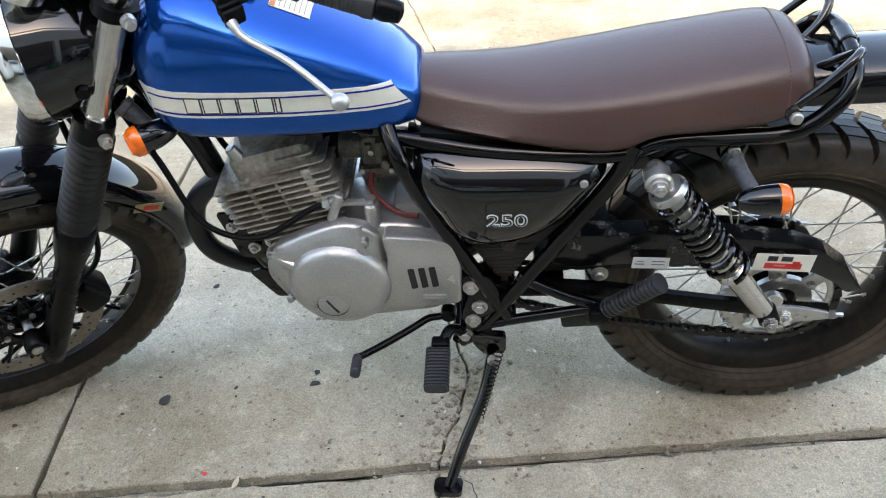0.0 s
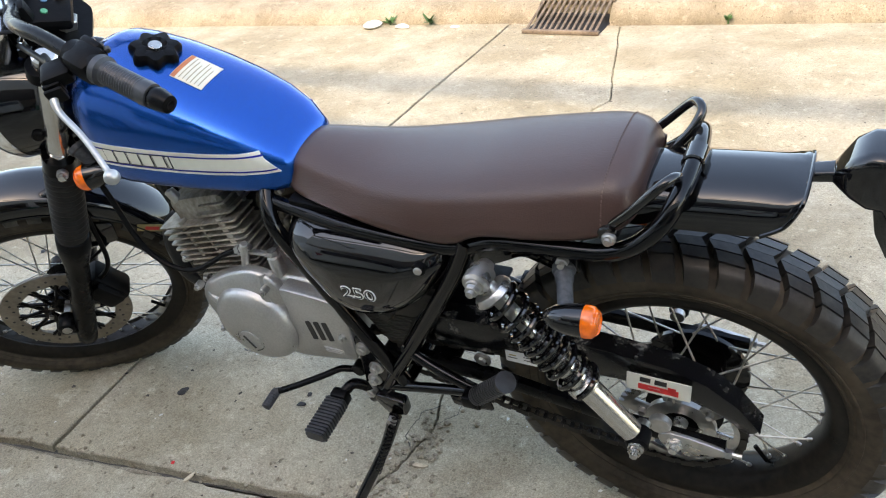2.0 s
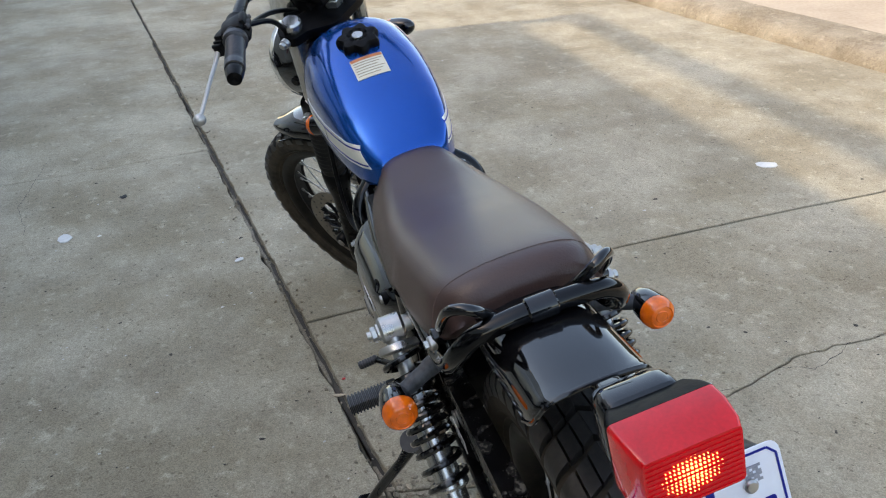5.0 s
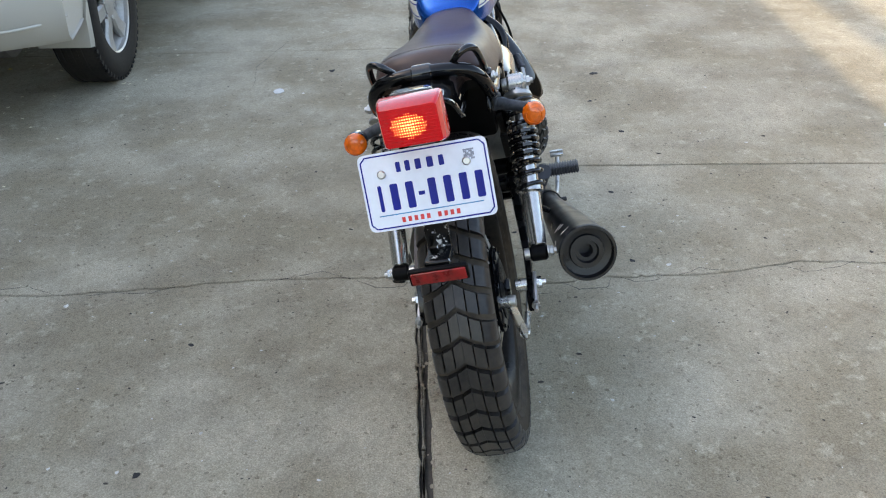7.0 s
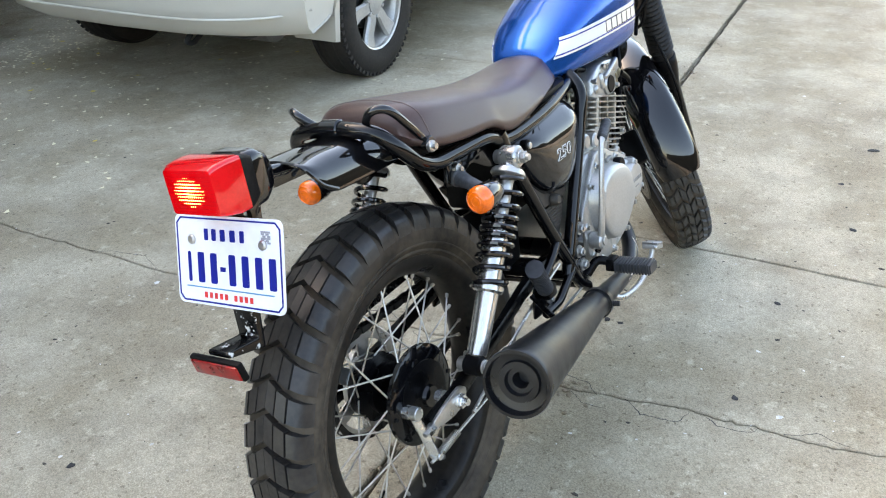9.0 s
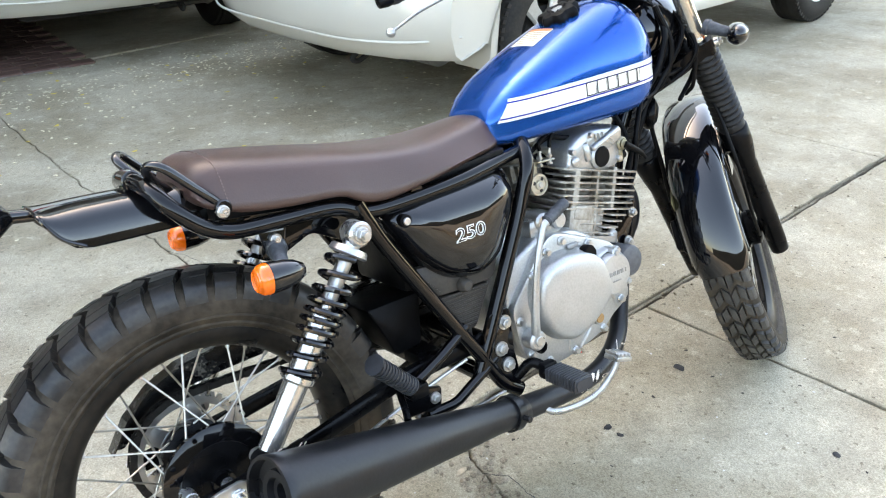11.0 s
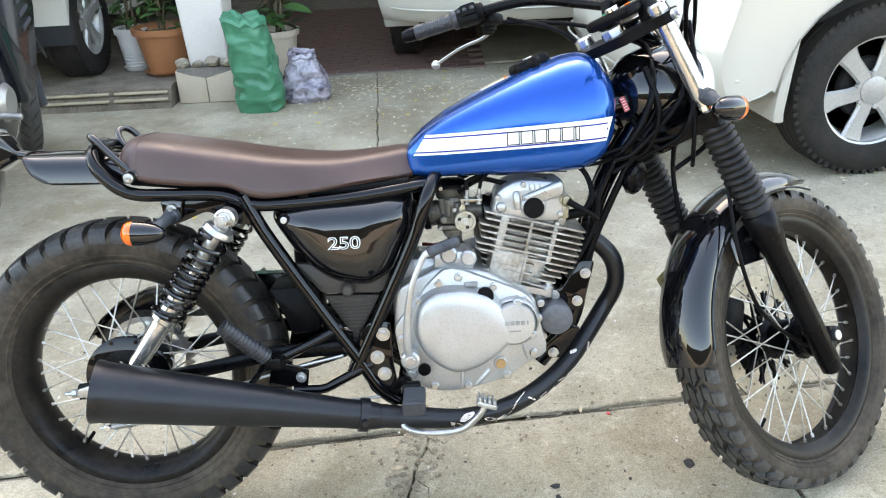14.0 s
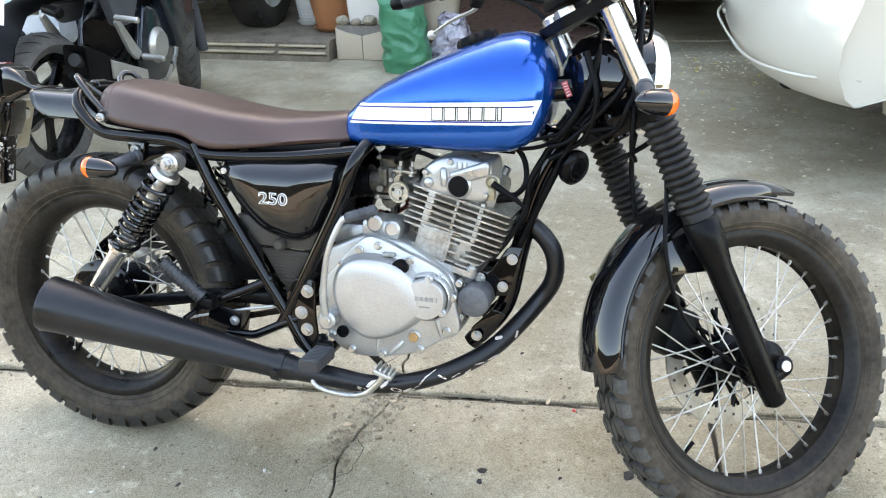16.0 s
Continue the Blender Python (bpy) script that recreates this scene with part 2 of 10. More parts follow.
# ---- mesh helpers ----
def smooth_path(pts, k=6):
    """Catmull-Rom points through pts."""
    p = [Vector(q) for q in pts]
    p = [2 * p[0] - p[1]] + p + [2 * p[-1] - p[-2]]
    out = []
    for i in range(1, len(p) - 2):
        for j in range(k):
            t = j / k
            a, b, c, d = p[i - 1 : i + 3]
            out.append(0.5 * ((2 * b) + (c - a) * t + (2 * a - 5 * b + 4 * c - d) * t * t + (3 * b - a - 3 * c + d) * t**3))
    out.append(p[-2])
    return out


def rings(bm, rows, closed=False, caps=True):
    """Faces between rings of points of equal length."""
    vs = [[bm.verts.new(q) for q in row] for row in rows]
    n = len(vs[0])
    m = len(vs)
    for i in range(m if closed else m - 1):
        a, b = vs[i], vs[(i + 1) % m]
        for j in range(n):
            bm.faces.new((a[j], a[(j + 1) % n], b[(j + 1) % n], b[j]))
    if caps and not closed:
        bm.faces.new(list(reversed(vs[0])))
        bm.faces.new(vs[-1])
    return vs


def tube(bm, pts, r, n=10, k=6, closed=False, flat=1.0):
    """A round bar along a smooth path; r may be a list with a radius for each given point."""
    path = smooth_path(pts, k) if k > 1 else [Vector(p) for p in pts]
    if isinstance(r, (list, tuple)):
        rr = [r[min(int(i / k), len(r) - 2)] * (1 - (i / k - min(int(i / k), len(r) - 2))) + r[min(int(i / k), len(r) - 2) + 1] * (i / k - min(int(i / k), len(r) - 2)) for i in range(len(path))]
    else:
        rr = [r] * len(path)
    if closed:
        path, rr = path[:-1], rr[:-1]
    rows = []
    side = None
    for i, p in enumerate(path):
        a = path[i - 1] if (i or closed) else p
        b = path[(i + 1) % len(path)] if (i < len(path) - 1 or closed) else p
        d = (b - a).normalized()
        if side is None:
            side = d.cross(Vector((0, 0, 1)))
            if side.length < 0.1:
                side = d.cross(Vector((0, 1, 0)))
        side = (side - d * side.dot(d)).normalized()
        up = d.cross(side)
        rows.append([p + rr[i] * (math.cos(t) * side + math.sin(t) * up * flat) for t in (2 * math.pi * j / n for j in range(n))])
    rings(bm, rows, closed)
    return bm


def lathe(bm, prof, m=None, n=32, closed=False):
    """Turns (radius, height) points round z, placed by m. closed: the profile is a loop."""
    m = m or Matrix()
    rows = [[m @ Vector((r * math.cos(2 * math.pi * j / n), r * math.sin(2 * math.pi * j / n), h)) for j in range(n)] for r, h in prof]
    rings(bm, rows, closed, caps=not closed)
    return bm


def axis(p, q):
    """A frame at p whose z points to q."""
    d = Vector(q) - Vector(p)
    return Matrix.Translation(p) @ d.to_track_quat("Z", "Y").to_matrix().to_4x4()


def cyl(bm, p, q, r, r2=None, n=16, bev=0.0):
    d = (Vector(q) - Vector(p)).length
    r2 = r if r2 is None else r2
    e = min(bev, d * 0.4, r * 0.6)
    prof = [(r - e, 0), (r, e), (r2, d - e), (r2 - e, d)] if e else [(r, 0), (r2, d)]
    return lathe(bm, prof, axis(p, q), n)


def box(bm, c, s, m=None, bev=0.004, seg=2):
    """A box of size s round c with rounded edges."""
    t = bmesh.new()
    bmesh.ops.create_cube(t, size=1)
    bmesh.ops.scale(t, vec=s, verts=t.verts)
    if bev:
        bmesh.ops.bevel(t, geom=list(t.edges), offset=min(bev, min(s) * 0.45), segments=seg, profile=0.5, affect="EDGES")
    bmesh.ops.translate(t, vec=c, verts=t.verts)
    if m:
        bmesh.ops.transform(t, matrix=m, verts=t.verts)
    merge(bm, t)
    return bm


def merge(bm, t):
    me = bpy.data.meshes.new("tmp")
    t.to_mesh(me)
    bm.from_mesh(me)
    bpy.data.meshes.remove(me)
    t.free()


def prism(bm, outline, y0, y1, bev=0.0, seg=2, m=None):
    """An outline in x and z, pulled from y0 to y1, with rounded rims."""
    t = bmesh.new()
    a = [t.verts.new((x, y0, z)) for x, z in outline]
    f = t.faces.new(a)
    e = bmesh.ops.extrude_face_region(t, geom=[f])
    bmesh.ops.translate(t, vec=(0, y1 - y0, 0), verts=[v for v in e["geom"] if isinstance(v, bmesh.types.BMVert)])
    bmesh.ops.recalc_face_normals(t, faces=t.faces)
    if bev:
        rim = [g for g in t.edges if abs(g.verts[0].co.y - g.verts[1].co.y) < 1e-6]
        bmesh.ops.bevel(t, geom=rim, offset=bev, segments=seg, profile=0.5, affect="EDGES")
    if m:
        bmesh.ops.transform(t, matrix=m, verts=t.verts)
    merge(bm, t)
    return bm


def round_poly(pts, k=5):
    """A closed outline smoothed through its corners."""
    p = [Vector((x, z, 0)) for x, z in pts]
    out = []
    n = len(p)
    for i in range(n):
        a, b, c, d = p[i - 1], p[i], p[(i + 1) % n], p[(i + 2) % n]
        for j in range(k):
            t = j / k
            q = 0.5 * ((2 * b) + (c - a) * t + (2 * a - 5 * b + 4 * c - d) * t * t + (3 * b - a - 3 * c + d) * t**3)
            out.append((q.x, q.y))
    return out


def fillet(pts, r, k=4):
    """A closed outline with its corners rounded by r."""
    out = []
    n = len(pts)
    for i in range(n):
        a, b, c = (Vector(pts[(i + j - 1) % n]) for j in range(3))
        u, w = (a - b), (c - b)
        e = min(r, u.length * 0.45, w.length * 0.45)
        s, f = b + u.normalized() * e, b + w.normalized() * e
        for j in range(k + 1):
            t = j / k
            q = (1 - t) ** 2 * s + 2 * t * (1 - t) * b + t * t * f
            out.append((q.x, q.y))
    return out


def part(name, bm, material, parent, label="", sharp=40, kind=""):
    """Links a bmesh as one mesh under a thing or a part."""
    me = bpy.data.meshes.new(name)
    bmesh.ops.recalc_face_normals(bm, faces=bm.faces)
    bm.to_mesh(me)
    bm.free()
    me.materials.append(material)
    me.polygons.foreach_set("use_smooth", [True] * len(me.polygons))
    me.set_sharp_from_angle(angle=radians(sharp))
    ob = new(name, me)
    if parent is not None:
        ob.parent = parent
    return tagged(ob, label, kind=kind)


def share(name, src, m, parent):
    """Another piece on the same mesh, at pose m under its parent."""
    ob = new(name, src.data)
    ob.parent = parent
    ob.matrix_basis = m
    return ob


def lettering(text, size, off, depth):
    """A mesh of the built-in font's characters, centred, in the xy plane."""
    cu = bpy.data.curves.new("t", "FONT")
    cu.body, cu.size, cu.offset, cu.extrude = text, size, off, depth
    cu.align_x, cu.align_y = "CENTER", "CENTER"
    tmp = bpy.data.objects.new("t", cu)
    me = bpy.data.meshes.new_from_object(tmp)
    bpy.data.objects.remove(tmp)
    bpy.data.curves.remove(cu)
    bm = bmesh.new()
    bm.from_mesh(me)
    bpy.data.meshes.remove(me)
    return bm


# ---- ground ----
JX, JY, JA = -0.657, -0.321, radians(6.5)  # where two slab joints meet, and the heading of the long one


def slab_at(u, v):
    """From the slab grid to the world."""
    return Vector((JX + u * math.cos(JA) - v * math.sin(JA), JY + u * math.sin(JA) + v * math.cos(JA)))


def to_grid(x, y):
    dx, dy = x - JX, y - JY
    return dx * math.cos(JA) + dy * math.sin(JA), -dx * math.sin(JA) + dy * math.cos(JA)


def rough_line(a, b, amp, step=0.06, seed=0.0):
    a, b = Vector(a), Vector(b)
    n = max(2, int((b - a).length / step))
    side = Vector((-(b - a).y, (b - a).x)).normalized()
    out = []
    for i in range(n):
        p = a.lerp(b, i / n)
        w = amp if i else 0
        out.append(p + side * w * (noise.noise((p.x * 9, p.y * 9, seed)) + 0.6 * noise.noise((p.x * 31, p.y * 31, seed)) + 0.35 * noise.noise((p.x * 90, p.y * 90, seed))))
    return out


def polyline(pts, amp, seed):
    out = []
    for a, b in zip(pts, pts[1:]):
        out += rough_line(a, b, amp, 0.012, seed)
    return out + [Vector(pts[-1])]


ground_bm = bmesh.new()
g = 900
vs = [ground_bm.verts.new(p) for p in ((-g, -g, -0.022), (g, -g, -0.022), (g, g, -0.022), (-g, g, -0.022))]
ground_bm.faces.new(vs)
ground = part("ground", ground_bm, DIRT, None)
tagged(ground, "dark compacted dirt beneath the concrete slabs", "ground", kind="structure")
pave_bm = bmesh.new()
box(pave_bm, (0, 0, -0.06), (0.4, 0.4, 0.02), bev=0)
pavement = part("pavement", pave_bm, DIRT, None)
tagged(pavement, "grey worn concrete yard of cast slabs with cracked joints", "pavement", kind="structure")


def slab(outline, name="slab", material=None, drop=0.0):
    bm = bmesh.new()
    f = bm.faces.new([bm.verts.new((p[0], p[1], -drop)) for p in outline])
    if f.normal.z < 0 or f.calc_area() == 0:
        f.normal_update()
    e = bmesh.ops.extrude_face_region(bm, geom=[f])
    down = [v for v in e["geom"] if isinstance(v, bmesh.types.BMVert)]
    bmesh.ops.translate(bm, vec=(0, 0, -0.05), verts=down)
    bmesh.ops.recalc_face_normals(bm, faces=bm.faces)
    top = [g for g in bm.edges if all(abs(v.co.z + drop) < 1e-6 for v in g.verts)]
    bmesh.ops.bevel(bm, geom=top, offset=0.0028, segments=1, affect="EDGES")
    part(name, bm, material or SLAB, pavement, sharp=25)


def bend(v):
    """How far the cross joint strays along u."""
    return 0.0 if v < 0.8 else 0.055 * (v - 0.8) / 1.0 if v < 1.8 else 0.055 + 0.094 * (v - 1.8)


def cross_edge(u, off, va, vb, seed):
    """The side of a slab along the cross joint, from va to vb."""
    vs_ = [va + (vb - va) * i / 6 for i in range(7)]
    pts = [slab_at(u + off + (bend(v) if u == 0 and min(va, vb) >= -0.1 else 0), v) for v in vs_]
    out = []
    for a, b in zip(pts, pts[1:]):
        out += rough_line(a, b, 0.004, 0.04, seed)
    return out


def quad(u0, u1, v0, v1, gaps, crack=None, side=0, seed=0.0):
    """A slab between grid lines. A crack, a path from the v0 edge to the v1 edge, may end it at the u0 side (side 1) or the u1 side (side -1)."""
    a, b, c, d = gaps  # half gaps at u0, u1, v0, v1
    p00, p10, p11, p01 = slab_at(u0 + a, v0 + c), slab_at(u1 - b, v0 + c), slab_at(u1 - b, v1 - d), slab_at(u0 + a, v1 - d)
    out = []
    cr = [Vector(p) for p in crack] if crack else None
    if side == 1:
        s = [p + Vector((0.0028, 0)) for p in cr]
        out = rough_line(s[0], p10, 0.006, 0.02, seed) + rough_line(p10, p11, 0.004, 0.08, seed) + rough_line(p11, s[-1], 0.009, 0.018, seed) + list(reversed(s))[:-1]
    elif side == -1:
        s = [p - Vector((0.0028, 0)) for p in cr]
        out = rough_line(p00, s[0], 0.006, 0.02, seed) + s[:-1] + rough_line(s[-1], slab_at(u0 + a + (bend(v1 - d) if u0 == 0 and v0 >= 0 else 0), v1 - d), 0.009, 0.018, seed) + cross_edge(u0, a, v1 - d, v0 + c, seed)
    else:
        out = rough_line(p00, p10, 0.008, 0.025, seed) + cross_edge(u1, -b, v0 + c, v1 - d, seed) + rough_line(slab_at(u1 - b + (bend(v1 - d) if u1 == 0 and v0 >= 0 else 0), v1 - d), p01, 0.008, 0.025, seed) + rough_line(p01, p00, 0.004, 0.08, seed)
    slab(out)


KERB_V = 3.29  # kerb line, in the slab grid
crack_r = polyline([(0.095, -0.227), (0.125, -0.12), (0.145, 0.03), (0.08, 0.28), (0.06, 0.39), (0.05, 0.55), (0.02, 0.67), (-0.045, 0.85), (-0.05, 1.09), (-0.113, 1.70), (-0.02, 1.98), (-0.20, 2.75), (-0.25, 2.98)], 0.012, 3.0)
crack_l = polyline([(0.45, -4.2), (0.36, -2.6), (0.30, -1.68), (0.26, -1.24), (0.2, -0.93), (0.15, -0.71), (0.115, -0.40), (0.1, -0.253)], 0.012, 5.0)
quad(0, 6.5, 0, KERB_V, (0.0055, 0.005, 0.008, 0.0), crack_r, 1, 1.0)
quad(0, 6.5, 0, KERB_V, (0.0055, 0.005, 0.008, 0.0), crack_r, -1, 2.0)
quad(-4.2, 0, 0, KERB_V, (0.004, 0.0055, 0.008, 0.0), seed=3.0)
quad(-8.6, -4.2, 0, KERB_V, (0.004, 0.004, 0.008, 0.0), seed=4.0)
quad(-14, -8.6, 0, KERB_V, (0.004, 0.004, 0.008, 0.0), seed=5.0)
quad(6.5, 12, 0, KERB_V, (0.005, 0.004, 0.006, 0.0), seed=6.0)
quad(-1.62, 6.5, -4.05, 0, (0.002, 0.004, 0.004, 0.018), crack_l, 1, 7.0)
quad(-1.62, 6.5, -4.05, 0, (0.002, 0.004, 0.004, 0.018), crack_l, -1, 8.0)
quad(-3.98, -1.62, -4.05, 0, (0.003, 0.002, 0.004, 0.018), seed=9.0)
quad(-8.4, -3.98, -4.05, 0, (0.004, 0.003, 0.004, 0.009), seed=10.0)
quad(-14, -8.4, -4.05, 0, (0.004, 0.003, 0.004, 0.009), seed=11.0)
quad(6.5, 12, -4.05, 0, (0.004, 0.003, 0.004, 0.009), seed=12.0)
for i, (u0, u1) in enumerate(((-14, -5), (-5, 0.9), (0.9, 6), (6, 12))):
    quad(u0, u1, -10.5, -4.05, (0.003, 0.003, 0.003, 0.004), seed=20.0 + i)

# crumbling mortar in the long joint
rgj = random.Random(12)
u = -3.9
while u < 6.3:
    u1 = u + rgj.uniform(0.25, 0.9)
    lo, hi = -0.0150 + rgj.uniform(-0.001, 0.004), (-0.0050 if u < 0.95 else -0.002) + rgj.uniform(-0.004, 0.001)
    a, b = slab_at(u, lo), slab_at(u1, lo)
    c, d = slab_at(u1 - 0.004, hi), slab_at(u + 0.004, hi)
    slab(rough_line(a, b, 0.005, 0.02, 40 + u) + [b] + rough_line(c, d, 0.004, 0.02, 60 + u) + [d], "joint_filler", FILLER, 0.008)
    u = u1 + rgj.choice((0.004, 0.01, 0.03))


def crack(pts, w, seed):
    """A fine jagged side crack, filled with dirt."""
    path = [Vector(pts[0])]
    for a, b in zip(pts, pts[1:]):
        path += rough_line(a, b, 0.010, 0.009, seed)[1:] + [Vector(b)]
    bm = bmesh.new()
    rows = []
    for i, p in enumerate(path):
        d = (path[min(i + 1, len(path) - 1)] - path[max(i - 1, 0)]).normalized()
        h = w * (0.25 + 0.75 * abs(noise.noise((p.x * 40, p.y * 40, seed)))) * min(1, 0.2 + i / 4, 0.2 + (len(path) - 1 - i) / 4)
        n = Vector((-d.y, d.x)) * h
        rows.append([Vector((p.x + n.x, p.y + n.y, -0.001)), Vector((p.x + n.x, p.y + n.y, 0.0005)), Vector((p.x - n.x, p.y - n.y, 0.0005)), Vector((p.x - n.x, p.y - n.y, -0.001))])
    rings(bm, rows)
    part("crack", bm, DIRT, pavement)


for i, (pts, w) in enumerate((
    ([(0.14, -0.06), (0.10, -0.02), (0.10, 0.06), (0.135, 0.10)], 0.0022),
    ([(0.115, 0.16), (0.15, 0.21), (0.13, 0.29), (0.08, 0.30)], 0.0022),
    ([(0.075, 0.33), (0.10, 0.37), (0.085, 0.43), (0.055, 0.45)], 0.0018),
    ([(0.05, 0.50), (0.01, 0.56), (0.02, 0.64)], 0.0018),
    ([(0.145, 0.03), (0.18, 0.08), (0.17, 0.14)], 0.0016),
    ([(0.10, -0.23), (0.16, -0.28), (0.17, -0.36), (0.13, -0.42)], 0.0022),
    ([(0.12, -0.45), (0.09, -0.52), (0.12, -0.60), (0.155, -0.66)], 0.0018),
    ([(0.20, -0.92), (0.24, -0.98), (0.235, -1.08), (0.255, -1.16)], 0.0018),
    ([(0.26, -1.25), (0.22, -1.34), (0.25, -1.45), (0.285, -1.52)], 0.0016),
    ([(-0.02, 0.78), (0.02, 0.86), (-0.02, 0.97), (-0.05, 1.02)], 0.0018),
    ([(-0.05, 1.10), (-0.02, 1.22), (-0.07, 1.36)], 0.0016),
    ([(-2.4, -1.2), (-1.9, -1.25), (-1.6, -1.18)], 0.0012),
    ([(1.55, -0.9), (1.45, -0.6), (1.5, -0.35)], 0.0010),
)):
    crack(pts, w, 70.0 + i)


# ---- the motorcycle ----
LEAN = 11.4
bike = new("motorcycle")
bike.matrix_basis = pose(0, 0, 0, LEAN, 0, 0)
tagged(bike, "blue scrambler motorcycle with brown seat leaning on its side stand", "motorcycle")

CASTER, STEER, HEAD = radians(26.4), radians(37.5), Vector((-0.655, -0.006, 0.271))
UP = Vector((math.sin(CASTER), 0, math.cos(CASTER)))  # along the steering axis
FWD = Vector((-math.cos(CASTER), 0, math.sin(CASTER)))
TURN = Matrix.Translation(HEAD) @ Matrix.Rotation(STEER, 4, UP) @ Matrix.Translation(-HEAD)
BAR0 = Vector((-0.659, 0, 0.270))  # the bar and lamp sit a little further round than the fork
UP_BAR = Vector((math.sin(radians(25.5)), 0, math.cos(radians(25.5))))
TURN_BAR = Matrix.Translation(BAR0) @ Matrix.Rotation(radians(41), 4, UP_BAR) @ Matrix.Translation(-BAR0)


def turned(bm):
    """Swings a bmesh with the handlebar."""
    bmesh.ops.transform(bm, matrix=TURN, verts=bm.verts)
    return bm


def swung(bm):
    """Swings a bmesh with the bar and lamp."""
    bmesh.ops.transform(bm, matrix=TURN_BAR, verts=bm.verts)
    return bm


def stem(s, y=0.0, d=0.0):
    """A point s metres up the steering axis from the wheel's height, y to the right, d ahead."""
    return HEAD + UP * s + FWD * d + Vector((0, y, 0))


def mirror_y(p):
    return Vector((p[0], -p[1], p[2]))


def tyre_bm(rb, ro, hw, pitches, m, block):
    """A tyre with a rounded casing and separate tread blocks. m: z is the axle."""
    bm, tb = bmesh.new(), bmesh.new()
    h = ro - rb
    prof = [(rb - 0.006, hw * 0.55), (rb + h * 0.06, hw * 0.70), (rb + h * 0.115, hw * 0.765), (rb + h * 0.135, hw * 0.815), (rb + h * 0.160, hw * 0.815), (rb + h * 0.175, hw * 0.80), (rb + h * 0.24, hw * 0.885), (rb + h * 0.275, hw * 0.935), (rb + h * 0.30, hw * 0.935), (rb + h * 0.31, hw * 0.92), (rb + h * 0.42, hw * 0.985), (rb + h * 0.60, hw * 0.985), (rb + h * 0.735, hw * 0.88), (rb + h * 0.815, hw * 0.66), (rb + h * 0.852, hw * 0.33), (rb + h * 0.862, 0)]
    full = prof + [(r, -y) for r, y in reversed(prof[:-1])]
    lathe(bm, full + [(rb - 0.012, -hw * 0.5), (rb - 0.012, hw * 0.5)], m, 96, closed=True)
    def surf(y, lift):
        """Radius of the casing at y, plus lift."""
        a = abs(y) / hw
        pts = [(0, 0.862), (0.33, 0.852), (0.66, 0.815), (0.88, 0.735), (0.985, 0.60)]
        for (a0, f0), (a1, f1) in zip(pts, pts[1:]):
            if a <= a1:
                return rb + h * (f0 + (f1 - f0) * (a - a0) / (a1 - a0)) + lift
        return rb + h * 0.60 + lift

    lift = h * 0.135
    step = 2 * math.pi / pitches

    def one(y0, y1, a0, a1, skew, taper=0.90, k=3, li=lift):
        """A block from y0 to y1 across and a0 to a1 round, its ends slanted by skew."""
        lo, hi = [], []
        for j in range(k + 1):
            y = y0 + (y1 - y0) * j / k
            s = skew * j / k
            ym = y0 + (y1 - y0) * (0.5 + (j / k - 0.5) * taper)
            am = (a0 + a1) / 2 + s
            ha = (a1 - a0) / 2
            lo.append(((surf(y, -0.004), y, am - ha), (surf(y, -0.004), y, am + ha)))
            hi.append(((surf(ym, li), ym, am - ha * taper), (surf(ym, li), ym, am + ha * taper)))
        P = lambda q: m @ Vector((q[0] * math.cos(q[2]), q[0] * math.sin(q[2]), q[1]))  # noqa: E731
        L = [(tb.verts.new(P(a)), tb.verts.new(P(b))) for a, b in lo]
        T = [(tb.verts.new(P(a)), tb.verts.new(P(b))) for a, b in hi]
        for j in range(k):
            tb.faces.new((T[j][0], T[j][1], T[j + 1][1], T[j + 1][0]))
            tb.faces.new((L[j][0], T[j][0], T[j + 1][0], L[j + 1][0]))
            tb.faces.new((L[j + 1][1], T[j + 1][1], T[j][1], L[j][1]))
        tb.faces.new((L[0][1], T[0][1], T[0][0], L[0][0]))
        tb.faces.new((L[k][0], T[k][0], T[k][1], L[k][1]))

    for i in range(pitches):
        a = i * step
        if block == "rear":
            one(0.0, 0.0165, a, a + step * 0.82, step * 0.20, taper=0.97, k=2)
            one(0.0, -0.0165, a, a + step * 0.82, step * 0.20, taper=0.97, k=2)
            one(0.0185, 0.0365, a + step * 0.24, a + step * 1.04, step * 0.16, taper=0.94, k=3)
            one(-0.0185, -0.0365, a + step * 0.24, a + step * 1.04, step * 0.16, taper=0.94, k=3)
            one(0.0385, hw * 0.99, a + step * 0.42, a + step * 1.20, step * 0.12, k=4, taper=0.92)
            one(-0.0385, -hw * 0.99, a + step * 0.42, a + step * 1.20, step * 0.12, k=4, taper=0.92)
        else:
            one(-0.015, -0.001, a, a + step * 0.78, step * 0.35, k=2)
            one(0.001, 0.015, a + step * 0.45, a + step * 1.23, -step * 0.35, k=2)
            one(0.018, 0.033, a + step * 0.05, a + step * 0.70, step * 0.30, k=2)
            one(-0.018, -0.033, a + step * 0.05, a + step * 0.70, step * 0.30, k=2)
            one(0.035, hw * 0.97, a + step * 0.40, a + step * 1.02, step * 0.12, k=3)
            one(-0.035, -hw * 0.97, a + step * 0.40, a + step * 1.02, step * 0.12, k=3)
    return bm, tb


